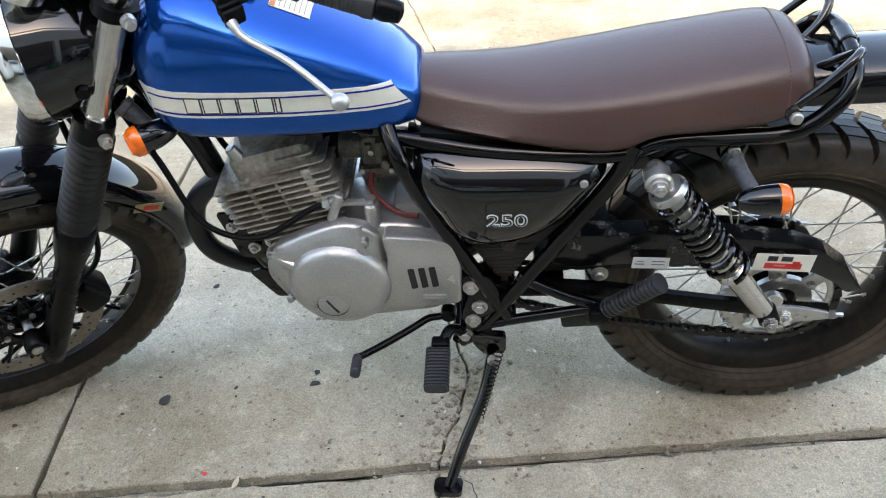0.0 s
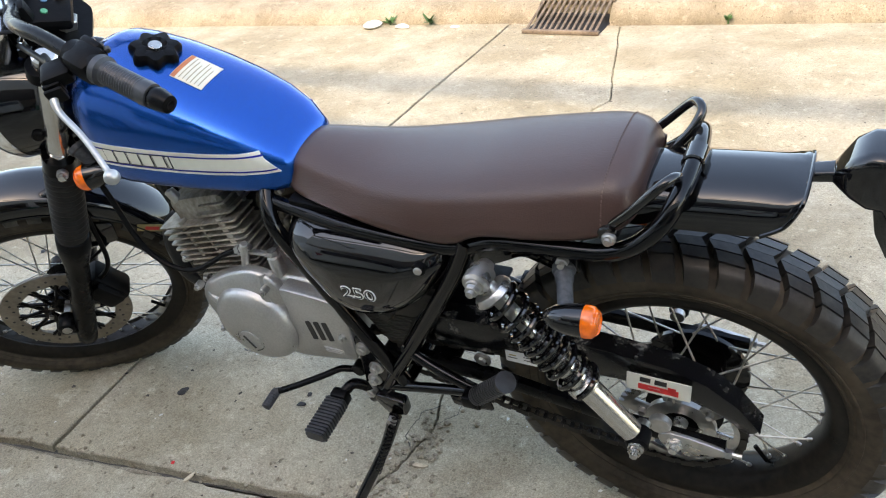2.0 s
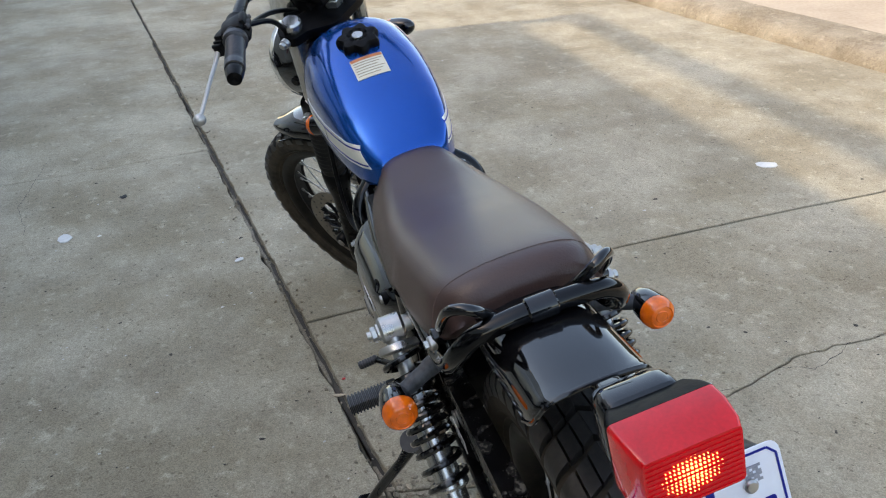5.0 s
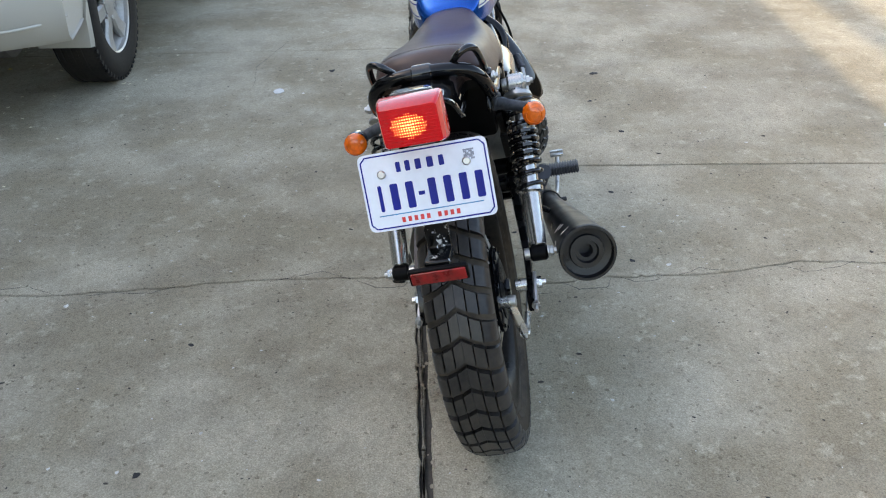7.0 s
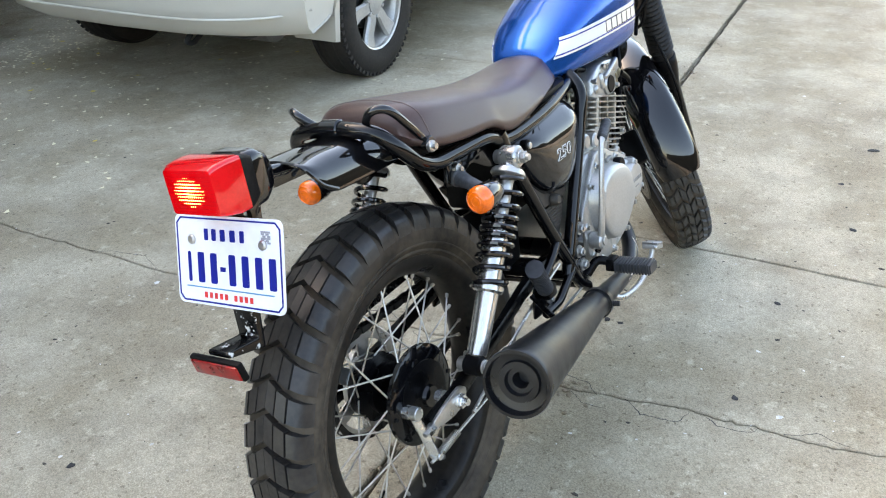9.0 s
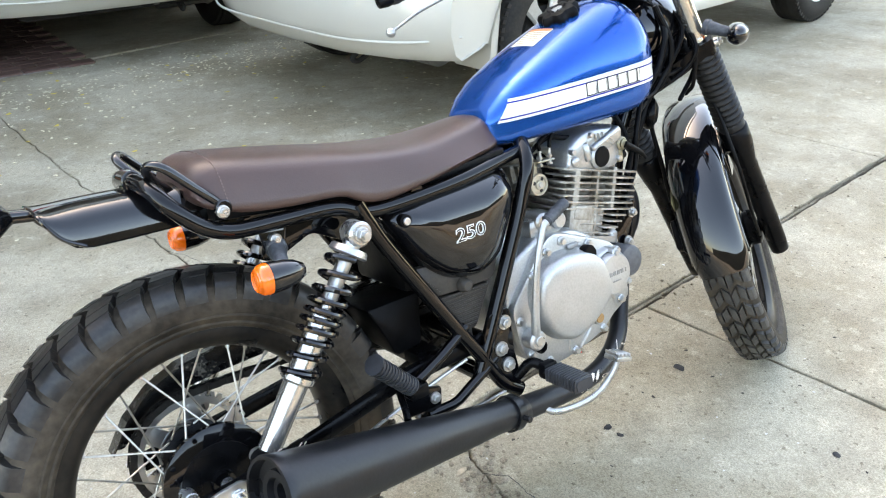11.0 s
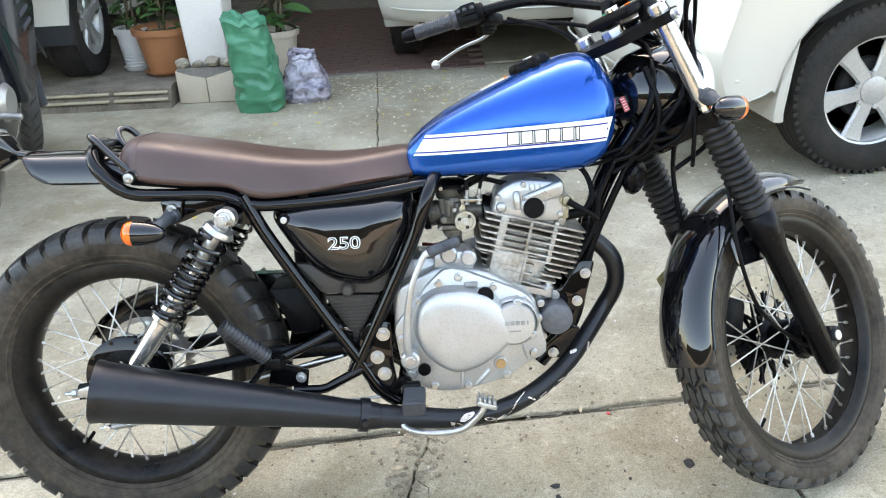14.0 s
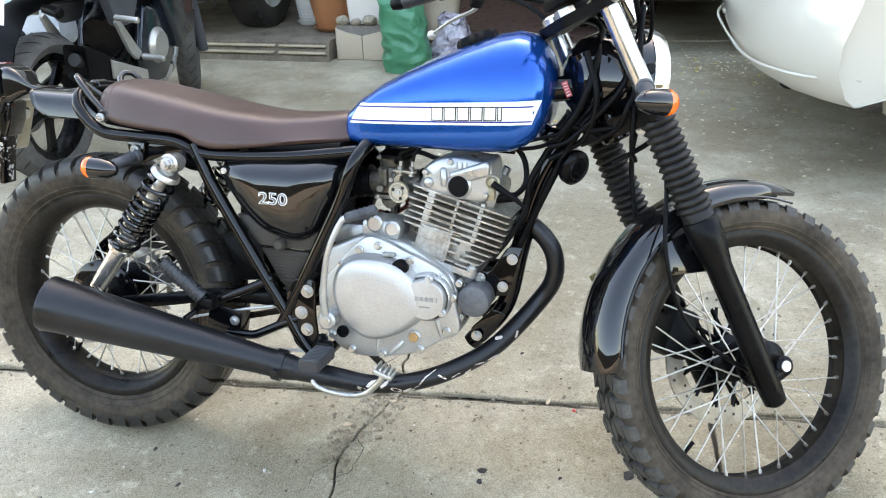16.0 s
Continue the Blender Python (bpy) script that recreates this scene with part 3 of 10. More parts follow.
def wheel(name, m, rb, ro, hw, rim_hw, rim_in, pitches, block, flange, label):
    """Hub as the part, with tyre, rim, spokes and valve under it. m: z is the axle, to the bike's right."""
    bm = bmesh.new()
    fr, fy = flange
    lathe(bm, [(0.012, -fy - 0.012), (0.022, -fy - 0.012), (fr, -fy - 0.004), (fr, -fy + 0.002), (fr * 0.72, -fy + 0.01)] + [(fr * (0.64 if i % 2 else 0.78), -fy * 0.5 + fy * i / 14) for i in range(15)] + [(fr * 0.72, fy - 0.01), (fr, fy - 0.002), (fr, fy + 0.004), (0.022, fy + 0.012), (0.012, fy + 0.012)], m, 40)
    hub = part(name, bm, SATIN, bike, label)
    casing, blocks = tyre_bm(rb + 0.006, ro, hw, pitches, m, block)
    tyre = part("tyre", casing, RUBBER, hub, "worn block-tread rubber tyre", sharp=35)
    part("tread", blocks, TREAD if block == "rear" else DUSTY, tyre, "chunky rubber tread blocks", sharp=30, kind="stuff")
    bm = bmesh.new()
    w = rim_hw
    lathe(bm, [(rb + 0.012, w), (rb + 0.012, w - 0.004), (rb - 0.004, w - 0.006), (rb - 0.014, w * 0.45), (rim_in + 0.006, w * 0.25), (rim_in + 0.006, -w * 0.25), (rb - 0.014, -w * 0.45), (rb - 0.004, -w + 0.006), (rb + 0.012, -w + 0.004), (rb + 0.012, -w), (rb + 0.002, -w - 0.002), (rb - 0.010, -w + 0.004), (rb - 0.020, -w * 0.6), (rim_in, -w * 0.42), (rim_in - 0.002, 0), (rim_in, w * 0.42), (rb - 0.020, w * 0.6), (rb - 0.010, w - 0.004), (rb + 0.002, w + 0.002)], m, 96, closed=True)
    part("rim", bm, RIM, hub, "black steel wheel rim")
    n = 36
    first = None
    for i in range(n):
        a = 2 * math.pi * i / n
        sgn = 1 if i % 2 else -1
        lead = radians(52) * (1 if (i // 2) % 2 else -1)
        p0 = Vector((fr * 0.93 * math.cos(a + lead), fr * 0.93 * math.sin(a + lead), sgn * fy))
        p1 = Vector((rim_in * math.cos(a), rim_in * math.sin(a), sgn * w * 0.10))
        if first is None:
            bm = bmesh.new()
            cyl(bm, (0, 0, 0), (0, 0, 1), 0.0017, n=7)
            lathe(bm, [(0.0035, 0.955), (0.0035, 1.0)], None, 7)
            d = (p1 - p0).length
            bmesh.ops.scale(bm, vec=(1, 1, d), verts=bm.verts)
            first = part("spoke", bm, SPOKE, hub, "thin steel wire spoke")
            first.matrix_basis = m @ axis(p0, p1)
        else:
            share("spoke", first, m @ axis(p0, p1), hub)["label"] = "thin steel wire spoke"
    bm = bmesh.new()
    a = 0.9
    cyl(bm, m @ Vector((rim_in * math.cos(a), rim_in * math.sin(a), 0)), m @ Vector(((rim_in - 0.035) * math.cos(a), (rim_in - 0.035) * math.sin(a), 0.006)), 0.004, n=10, bev=0.001)
    part("valve", bm, PLASTIC, hub)
    return hub


AXLE = Vector((0.70, 0, 0.328))
RY = 0.012  # the rear wheel, chain and swing arm stand this far to the right
REAR = Matrix.Translation(AXLE + Vector((0, RY, -0.0024))) @ Matrix.Rotation(-math.pi / 2, 4, "X")
FRONT0 = stem(0.016, 0, 0.0665)
FRONT = TURN @ Matrix.Translation(FRONT0) @ Matrix.Rotation(-math.pi / 2, 4, "X")
rear_hub = wheel("rear_wheel", REAR, 0.2286, 0.328, 0.060, 0.043, 0.205, 42, "rear", (0.062, 0.048), "black spoked rear wheel with chunky block tyre")
front_hub = wheel("front_wheel", FRONT, 0.2470, 0.3205, 0.051, 0.036, 0.2315, 42, "front", (0.048, 0.036), "black spoked front wheel turned to the left")

# brake drum side of the rear hub
bm = bmesh.new()
lathe(bm, [(0.02, 0.034), (0.080, 0.034), (0.088, 0.036), (0.088, 0.044), (0.080, 0.048), (0.050, 0.051), (0.024, 0.054), (0.018, 0.066)], REAR, 48)
for i in range(10):
    a = 2 * math.pi * i / 10
    p = REAR @ Vector((0.081 * math.cos(a), 0.081 * math.sin(a), 0.040))
    cyl(bm, p, p + Vector((0, 0.010, 0)), 0.004, n=8)
part("brake_drum", bm, TUBING, rear_hub, "black rear drum brake plate")

# sprocket with round holes and teeth
bm = bmesh.new()
teeth, ro, ri = 43, 0.098, 0.052
spokes6 = 6
out = []
for i in range(teeth * 4):
    a = 2 * math.pi * i / (teeth * 4)
    out.append((ro + (0.004 if i % 4 in (1, 2) else -0.004), a))
rows = []
for rr, y in ((None, -0.082), (0.082, -0.082), (0.082, -0.076), (None, -0.076)):
    rows.append([REAR @ Vector(((r if rr is None else rr) * math.cos(a), (r if rr is None else rr) * math.sin(a), y)) for r, a in out])
rings(bm, rows, closed=True)
for i in range(spokes6):
    a = 2 * math.pi * (i + 0.3) / spokes6
    m = REAR @ Matrix.Rotation(a, 4, "Z")
    box(bm, (0.068, 0, -0.079), (0.036, 0.030, 0.006), m, 0.002)
    p = m @ Vector((0.062, 0, -0.082))
    cyl(bm, p, p - Vector((0, 0.010, 0)), 0.0065, n=6)
lathe(bm, [(0.030, -0.084), (0.056, -0.084), (0.056, -0.074), (0.030, -0.074)], REAR, 40, closed=True)
part("sprocket", bm, STEEL, rear_hub, "light steel rear sprocket")

# ---- chain ----
bm = bmesh.new()
FS = Vector((0.175, 0, 0.375))
r1, r2 = 0.098, 0.034
path = []
for i in range(19):
    a = radians(96 - 192 * i / 18)
    path.append(Vector((AXLE.x + r1 * math.cos(a), RY - 0.079, AXLE.z + r1 * math.sin(a))))
low = [Vector((AXLE.x - 0.01, RY - 0.079, AXLE.z - r1)), Vector((FS.x + 0.005, RY - 0.079, FS.z - r2))]
for i in range(1, 34):
    t = i / 34
    path.append(low[0].lerp(low[1], t) + Vector((0, 0, -0.018 * math.sin(math.pi * t))))
for i in range(9):
    a = radians(-96 - 168 * i / 8)
    path.append(Vector((FS.x + r2 * math.cos(a), RY - 0.079, FS.z + r2 * math.sin(a))))
high = [Vector((FS.x, RY - 0.079, FS.z + r2)), Vector((AXLE.x, RY - 0.079, AXLE.z + r1))]
for i in range(1, 34):
    path.append(high[0].lerp(high[1], i / 34))
length = sum((path[(i + 1) % len(path)] - p).length for i, p in enumerate(path))
count = 2 * int(length / 0.0159 / 2)
acc, want, k = 0.0, 0.0, 0
for i, p in enumerate(path):
    q = path[(i + 1) % len(path)]
    d = (q - p).length
    while want <= acc + d and k < count:
        c = p.lerp(q, (want - acc) / d)
        m = Matrix.Translation(c) @ (q - p).to_track_quat("X", "Z").to_matrix().to_4x4()
        w = 0.0075 if k % 2 else 0.0052
        for sgn in (1, -1):
            box(bm, (0, sgn * w, 0), (0.0225, 0.0018, 0.0115), m, 0)
        cyl(bm, m @ Vector((-0.008, -w, 0)), m @ Vector((-0.008, w, 0)), 0.0045, n=6)
        k += 1
        want += length / count
    acc += d
part("chain", bm, mat("oiled_chain", (0.02, 0.018, 0.016), 0.45, 0.6, var=0.4, scale=50), bike, "oily dark drive chain")

# ---- frame ----
frame_bm = bmesh.new()
tube(frame_bm, [(-0.366, 0, 0.80), (-0.312, 0, 0.715), (-0.272, 0, 0.629), (-0.245, 0, 0.507), (-0.218, 0, 0.386), (-0.150, 0, 0.300)], 0.019, 14)
tube(frame_bm, [(-0.35, 0, 0.835), (-0.15, 0, 0.80), (0.05, 0, 0.73), (0.13, 0, 0.70)], 0.024, 14)
cyl(frame_bm, stem(0.52), stem(0.70), 0.030, n=20, bev=0.004)
for s in (1, -1):
    y = s * 0.112
    tube(frame_bm, [(0.045, s * 0.07, 0.724), (0.067, y, 0.680), (0.097, y, 0.602), (0.170, y, 0.450), (0.205, y, 0.380), (0.228, y, 0.335)], 0.0135, 12)
    tube(frame_bm, [(0.414, y, 0.700), (0.397, y, 0.663), (0.370, y, 0.611), (0.276, y, 0.455), (0.223, y, 0.372), (0.180, y, 0.300), (0.145, y, 0.270)], 0.0135, 12)
    # pillion peg stays
    tube(frame_bm, [(0.245, y, 0.432), (0.31, s * 0.122, 0.402), (0.385, s * 0.125, 0.370)], 0.0095, 10)
    if s > 0:
        tube(frame_bm, [(0.190, y, 0.352), (0.222, 0.118, 0.339), (0.284, 0.119, 0.308), (0.298, 0.119, 0.305), (0.350, 0.119, 0.306)], 0.0095, 10, 1)
    else:
        tube(frame_bm, [(0.165, y, 0.308), (0.28, s * 0.122, 0.345), (0.392, s * 0.125, 0.372)], 0.0095, 10)
    prism(frame_bm, fillet([(0.388, 0.372), (0.316, 0.350), (0.322, 0.312), (0.400, 0.318)], 0.008), s * 0.117, s * 0.121, 0.0015)
    # engine and pivot plates
    prism(frame_bm, fillet([(0.150, 0.440), (0.195, 0.440), (0.215, 0.400), (0.200, 0.300), (0.165, 0.270), (0.140, 0.285), (0.150, 0.360)], 0.012), s * 0.112, s * 0.120, 0.002)
    # head stay plates
    prism(frame_bm, fillet([(-0.262, 0.525), (-0.230, 0.525), (-0.196, 0.470), (-0.160, 0.468), (-0.158, 0.448), (-0.196, 0.420), (-0.236, 0.425)], 0.010), s * 0.046, s * 0.052, 0.0015)
    prism(frame_bm, fillet([(-0.232, 0.385), (-0.205, 0.395), (-0.160, 0.350), (-0.162, 0.325), (-0.190, 0.322)], 0.008), s * 0.046, s * 0.052, 0.0015)
    # gusset under the seat rail
    prism(frame_bm, fillet([(0.385, 0.705), (0.47, 0.705), (0.56, 0.700), (0.575, 0.655), (0.545, 0.650), (0.49, 0.672), (0.44, 0.645), (0.41, 0.640)], 0.01), s * 0.090, s * 0.098, 0.002)
for x, z in ((0.232, 0.335), (0.14, 0.272), (0.30, 0.69)):
    cyl(frame_bm, (x, -0.112, z), (x, 0.112, z), 0.011, n=12)
frame_part = part("frame", frame_bm, TUBING, bike, "gloss black tubular steel frame")

# seat rail that runs round behind the seat
bm = bmesh.new()
side = [(0.055, 0.085, 0.702), (0.20, 0.104, 0.686), (0.33, 0.110, 0.680), (0.40, 0.110, 0.683), (0.455, 0.110, 0.703), (0.55, 0.110, 0.708), (0.615, 0.110, 0.712), (0.655, 0.108, 0.730), (0.688, 0.100, 0.763), (0.702, 0.078, 0.787), (0.708, 0.040, 0.796)]
tube(bm, side + [(0.709, 0.0, 0.798)] + [(x, -y, z) for x, y, z in reversed(side)], 0.0125, 12)
seat_rail = part("seat_rail", bm, TUBING, bike, "gloss black tube rail looped behind the seat")
bm = bmesh.new()
cyl(bm, (0.709, -0.018, 0.798), (0.709, 0.018, 0.798), 0.0155, n=18, bev=0.002)
part("clamp", bm, GLOSS, seat_rail)
for s in (1, -1):
    bm = bmesh.new()
    tube(bm, [(0.620, s * 0.104, 0.752), (0.652, s * 0.104, 0.784), (0.682, s * 0.098, 0.816), (0.696, s * 0.086, 0.824), (0.702, s * 0.070, 0.818), (0.690, s * 0.052, 0.798), (0.668, s * 0.040, 0.776)], 0.0068, 10)
    cyl(bm, (0.620, s * 0.100, 0.748), (0.620, s * 0.116, 0.748), 0.012, n=14, bev=0.002)
    gh = part("grab_handle", bm, GLOSS, seat_rail, "thin black grab handle beside the seat")
    bm = bmesh.new()
    cyl(bm, (0.624, s * 0.112, 0.744), (0.624, s * 0.122, 0.744), 0.0095, n=16, bev=0.002)
    cyl(bm, (0.624, s * 0.12, 0.744), (0.624, s * 0.127, 0.744), 0.0055, n=6)
    part("bolt", bm, STEEL, gh, "bright steel bolt")


# ---- swing arm ----
bm = bmesh.new()
for s in (1, -1):
    rows = []
    for x, z, h in ((0.205, 0.384, 0.017), (0.30, 0.382, 0.0145), (0.40, 0.377, 0.0135), (0.50, 0.360, 0.013), (0.60, 0.344, 0.014), (0.70, 0.330, 0.017), (0.775, 0.325, 0.015)):
        f = min(1, max(0, (x - 0.25) / 0.4))
        y = s * (0.088 + 0.020 * f) + RY * f
        rows.append([Vector((x, y + a * (0.012 - 0.005 * f), z + b * h)) for a, b in ((-1, -0.7), (-0.7, -1), (0.7, -1), (1, -0.7), (1, 0.7), (0.7, 1), (-0.7, 1), (-1, 0.7))])
    rings(bm, rows)
cyl(bm, (0.205, -0.105, 0.384), (0.205, 0.105, 0.384), 0.020, n=18, bev=0.003)
box(bm, (0.30, 0, 0.382), (0.05, 0.17, 0.026), None, 0.008)
swing = part("swing_arm", bm, SATIN, bike, "satin black steel swing arm")
for s in (1, -1):
    bm = bmesh.new()
    prism(bm, fillet([(0.672, 0.338), (0.690, 0.350), (0.725, 0.346), (0.775, 0.334), (0.778, 0.318), (0.720, 0.310), (0.682, 0.314)], 0.008), RY + s * 0.114, RY + s * 0.121, 0.0015)
    cyl(bm, (0.770, RY + s * 0.117, 0.326), (0.800, RY + s * 0.117, 0.325), 0.0042, n=8)
    cyl(bm, (0.776, RY + s * 0.117, 0.326), (0.786, RY + s * 0.117, 0.326), 0.0085, n=6)
    part("chain_adjuster", bm, STEEL, swing, "zinc plated chain adjuster")
    bm = bmesh.new()
    cyl(bm, (AXLE.x, RY + s * 0.076, AXLE.z), (AXLE.x, RY + s * 0.126, AXLE.z), 0.0125, n=20, bev=0.002)
    cyl(bm, (AXLE.x, RY + s * 0.120, AXLE.z), (AXLE.x, RY + s * 0.131, AXLE.z), 0.0125, n=6, bev=0.001)
    cyl(bm, (AXLE.x, RY + s * 0.131, AXLE.z), (AXLE.x, RY + s * 0.139, AXLE.z), 0.0065, n=10)
    part("axle_nut", bm, ZINC, swing, "zinc plated axle nut")
bm = bmesh.new()
cyl(bm, (0.676, -0.092, 0.357), (0.676, -0.106, 0.357), 0.018, n=18, bev=0.002)
part("swing_bolt", bm, STEEL, swing)

# rear brake rod and its stay bolt
bm = bmesh.new()
tube(bm, [(0.249, 0.108, 0.370), (0.339, 0.110, 0.352), (0.471, 0.112, 0.318), (0.640, RY + 0.100, 0.262)], 0.0032, 8, 3)
part("brake_rod", bm, STEEL, swing, "thin bright brake rod")
bm = bmesh.new()
cyl(bm, (0.333, 0.121, 0.334), (0.333, 0.124, 0.334), 0.0105, n=16)
cyl(bm, (0.333, 0.124, 0.334), (0.333, 0.131, 0.334), 0.0068, n=6, bev=0.001)
part("stay_bolt", bm, STEEL, frame_part, "steel bolt with washer")

# chain guard
bm = bmesh.new()
guard = [(0.300, 0.500), (0.45, 0.503), (0.60, 0.492), (0.69, 0.478), (0.745, 0.455), (0.790, 0.418), (0.822, 0.372), (0.800, 0.362), (0.775, 0.388), (0.735, 0.412), (0.690, 0.425), (0.62, 0.432), (0.45, 0.438), (0.340, 0.430), (0.300, 0.436)]
prism(bm, fillet(guard, 0.012, 3), -0.090, -0.087, 0.001)
top = guard[:7]
for (x0, z0), (x1, z1) in zip(top, top[1:]):
    vs = [bm.verts.new(p) for p in ((x0, -0.090, z0), (x1, -0.090, z1), (x1, -0.056, z1 + 0.002), (x0, -0.056, z0 + 0.002))]
    us = [bm.verts.new(v.co - Vector((0, 0, 0.003))) for v in vs]
    bm.faces.new(vs)
    bm.faces.new(list(reversed(us)))
    for i in range(4):
        bm.faces.new((vs[i], us[i], us[(i + 1) % 4], vs[(i + 1) % 4]))
cg = part("chain_guard", bm, SPECKLED, bike, "black steel chain guard with two stickers")
bm = bmesh.new()
cyl(bm, (0.382, -0.090, 0.415), (0.382, -0.093, 0.415), 0.015, n=20)
cyl(bm, (0.382, -0.093, 0.415), (0.382, -0.099, 0.415), 0.0075, n=6, bev=0.001)
part("bolt", bm, STEEL, cg, "steel bolt with washer")


def sticker(name, parent, x, z, w, h, ang, y, material, bars, label):
    """A thin printed sheet on the bike's left side, with bars for its print."""
    bm = bmesh.new()
    m = Matrix.Translation((x, y, z)) @ Matrix.Rotation(radians(ang), 4, "Y")
    box(bm, (0, 0, 0), (w, 0.0012, h), m, 0.0004, 1)
    st = part(name, bm, material, parent, label)
    for bx, bz, bw, bh, mt in bars:
        bm = bmesh.new()
        box(bm, (bx, math.copysign(0.0008, y), bz), (bw, 0.0008, bh), m, 0)
        part("print_bar", bm, mt, st)
    return st


sticker("sticker", cg, 0.462, 0.449, 0.060, 0.025, 2, -0.1005, WHITE, [(-0.018, 0.004, 0.012, 0.002, GOLD), (-0.018, -0.002, 0.016, 0.0015, INK_SHADE), (0.012, 0.004, 0.022, 0.001, INK_SHADE), (0.012, -0.003, 0.022, 0.001, INK_SHADE)], "small white worn data sticker")
sticker("sticker", cg, 0.676, 0.447, 0.096, 0.038, 4, -0.1005, DECAL, [(0.0, -0.007, 0.06, 0.012, REDINK), (-0.02, 0.009, 0.016, 0.010, INK_SHADE), (0.003, 0.009, 0.018, 0.010, INK_SHADE), (0.02, -0.002, 0.012, 0.012, REDINK), (-0.006, -0.006, 0.018, 0.003, WHITE)], "white sticker with black and red marks")


# ---- rear shocks ----
def helix(bm, p, q, r, wire, turns, n=14, tight=0.0):
    m = axis(p, q)
    d = (Vector(q) - Vector(p)).length
    pts = []
    steps = int(turns * n)
    for i in range(steps + 1):
        t = i / steps
        f = t + tight * math.sin(2 * math.pi * t) / (2 * math.pi)
        a = 2 * math.pi * turns * t
        pts.append(m @ Vector((r * math.cos(a), r * math.sin(a), d * f)))
    tube(bm, pts, wire, 8, 1)


for s in (1, -1):
    T, B = Vector((0.441, s * 0.147, 0.665)), Vector((0.655, s * 0.145, 0.371))
    at = lambda f: T.lerp(B, f)  # noqa: E731
    bm = bmesh.new()
    cyl(bm, at(0.062), at(0.098), 0.029, 0.031, 28, 0.003)
    cyl(bm, at(0.10), at(0.30), 0.012, n=20)
    cyl(bm, at(0.0), at(0.08), 0.014, n=14)
    shock = part("shock_absorber", bm, STEEL, bike, "twin rear shock with black coil spring and chrome body")
    bm = bmesh.new()
    helix(bm, at(0.108), at(0.640), 0.0285, 0.0048, 9.5, 18, 0.30)
    part("spring", bm, GLOSS, shock, "black coil spring")
    bm = bmesh.new()
    cyl(bm, at(0.17), at(0.62), 0.0085, n=14)
    cyl(bm, at(0.36), at(0.63), 0.0195, n=24, bev=0.003)
    part("damper_rod", bm, FORKTUBE, shock, "chrome damper cover")
    bm = bmesh.new()
    cyl(bm, at(0.615), at(0.66), 0.027, n=24, bev=0.004)
    cyl(bm, at(0.64), at(0.96), 0.0195, 0.0175, 24, 0.003)
    part("lower_body", bm, FORKTUBE, shock, "chrome lower shock tube")
    for P, r in ((T, 0.020), (B, 0.017)):
        bm = bmesh.new()
        cyl(bm, P - Vector((0, 0.018, 0)), P + Vector((0, 0.018, 0)), r, n=22, bev=0.004)
        part("eye", bm, STEEL if P is T else PLASTIC, shock)
        bm = bmesh.new()
        cyl(bm, P + Vector((0, -s * 0.03, 0)), P + Vector((0, s * 0.022, 0)), 0.0125, n=18, bev=0.001)
        cyl(bm, P + Vector((0, s * 0.022, 0)), P + Vector((0, s * 0.030, 0)), 0.0105, n=6, bev=0.001)
        cyl(bm, P + Vector((0, s * 0.030, 0)), P + Vector((0, s * 0.036, 0)), 0.006, n=10)
        part("acorn_nut", bm, STEEL, shock, "bright zinc nut and washer")


# ---- tank ----
TANK = [  # x, half width, floor z, crown z
    (0.106, 0.048, 0.722, 0.756), (0.098, 0.066, 0.714, 0.777), (0.070, 0.083, 0.711, 0.803), (0.030, 0.096, 0.711, 0.831), (-0.020, 0.106, 0.711, 0.857), (-0.080, 0.114, 0.711, 0.884), (-0.140, 0.119, 0.711, 0.909), (-0.200, 0.122, 0.712, 0.929), (-0.235, 0.121, 0.715, 0.934), (-0.258, 0.116, 0.724, 0.929), (-0.278, 0.106, 0.740, 0.914), (-0.293, 0.091, 0.768, 0.892), (-0.301, 0.070, 0.803, 0.868), (-0.304, 0.040, 0.825, 0.850)]


def tank_row(x):
    for a, b in zip(TANK, TANK[1:]):
        if b[0] <= x <= a[0]:
            t = (a[0] - x) / (a[0] - b[0])
            return [a[i] + (b[i] - a[i]) * t for i in range(1, 4)]
    return TANK[-1][1:] if x < 0 else TANK[0][1:]


def tank_y(x, z):
    """Half width of the tank at x and z."""
    hw, lo, hi = tank_row(x)
    mid = lo + (hi - lo) * 0.36
    u = (z - mid) / ((hi - mid) if z > mid else (mid - lo) * 1.08)
    p = 2.7 + 3.3 * min(1, max(0, (x + 0.20) / 0.26)) if z > mid else 6.5
    return hw * max(0.0, 1 - abs(u) ** p) ** (1 / 2.2)


bm = bmesh.new()
xs = [p.x for p in smooth_path([(r[0], 0, 0) for r in TANK], 3)]
rows = []
nseg = 22
for x in xs:
    hw, lo, hi = tank_row(x)
    zs = [lo + (hi - lo) * (0.5 - 0.5 * math.cos(math.pi * i / nseg)) for i in range(nseg + 1)]
    rows.append([Vector((x, tank_y(x, z) if 0 < i < nseg else 0, z)) for i, z in enumerate(zs)] + [Vector((x, -tank_y(x, z), z)) for z in reversed(zs[1:-1])])
rings(bm, rows)
bmesh.ops.remove_doubles(bm, verts=bm.verts, dist=0.0004)
tank = part("fuel_tank", bm, BLUE, bike, "metallic blue teardrop fuel tank with cream stripe", sharp=60)


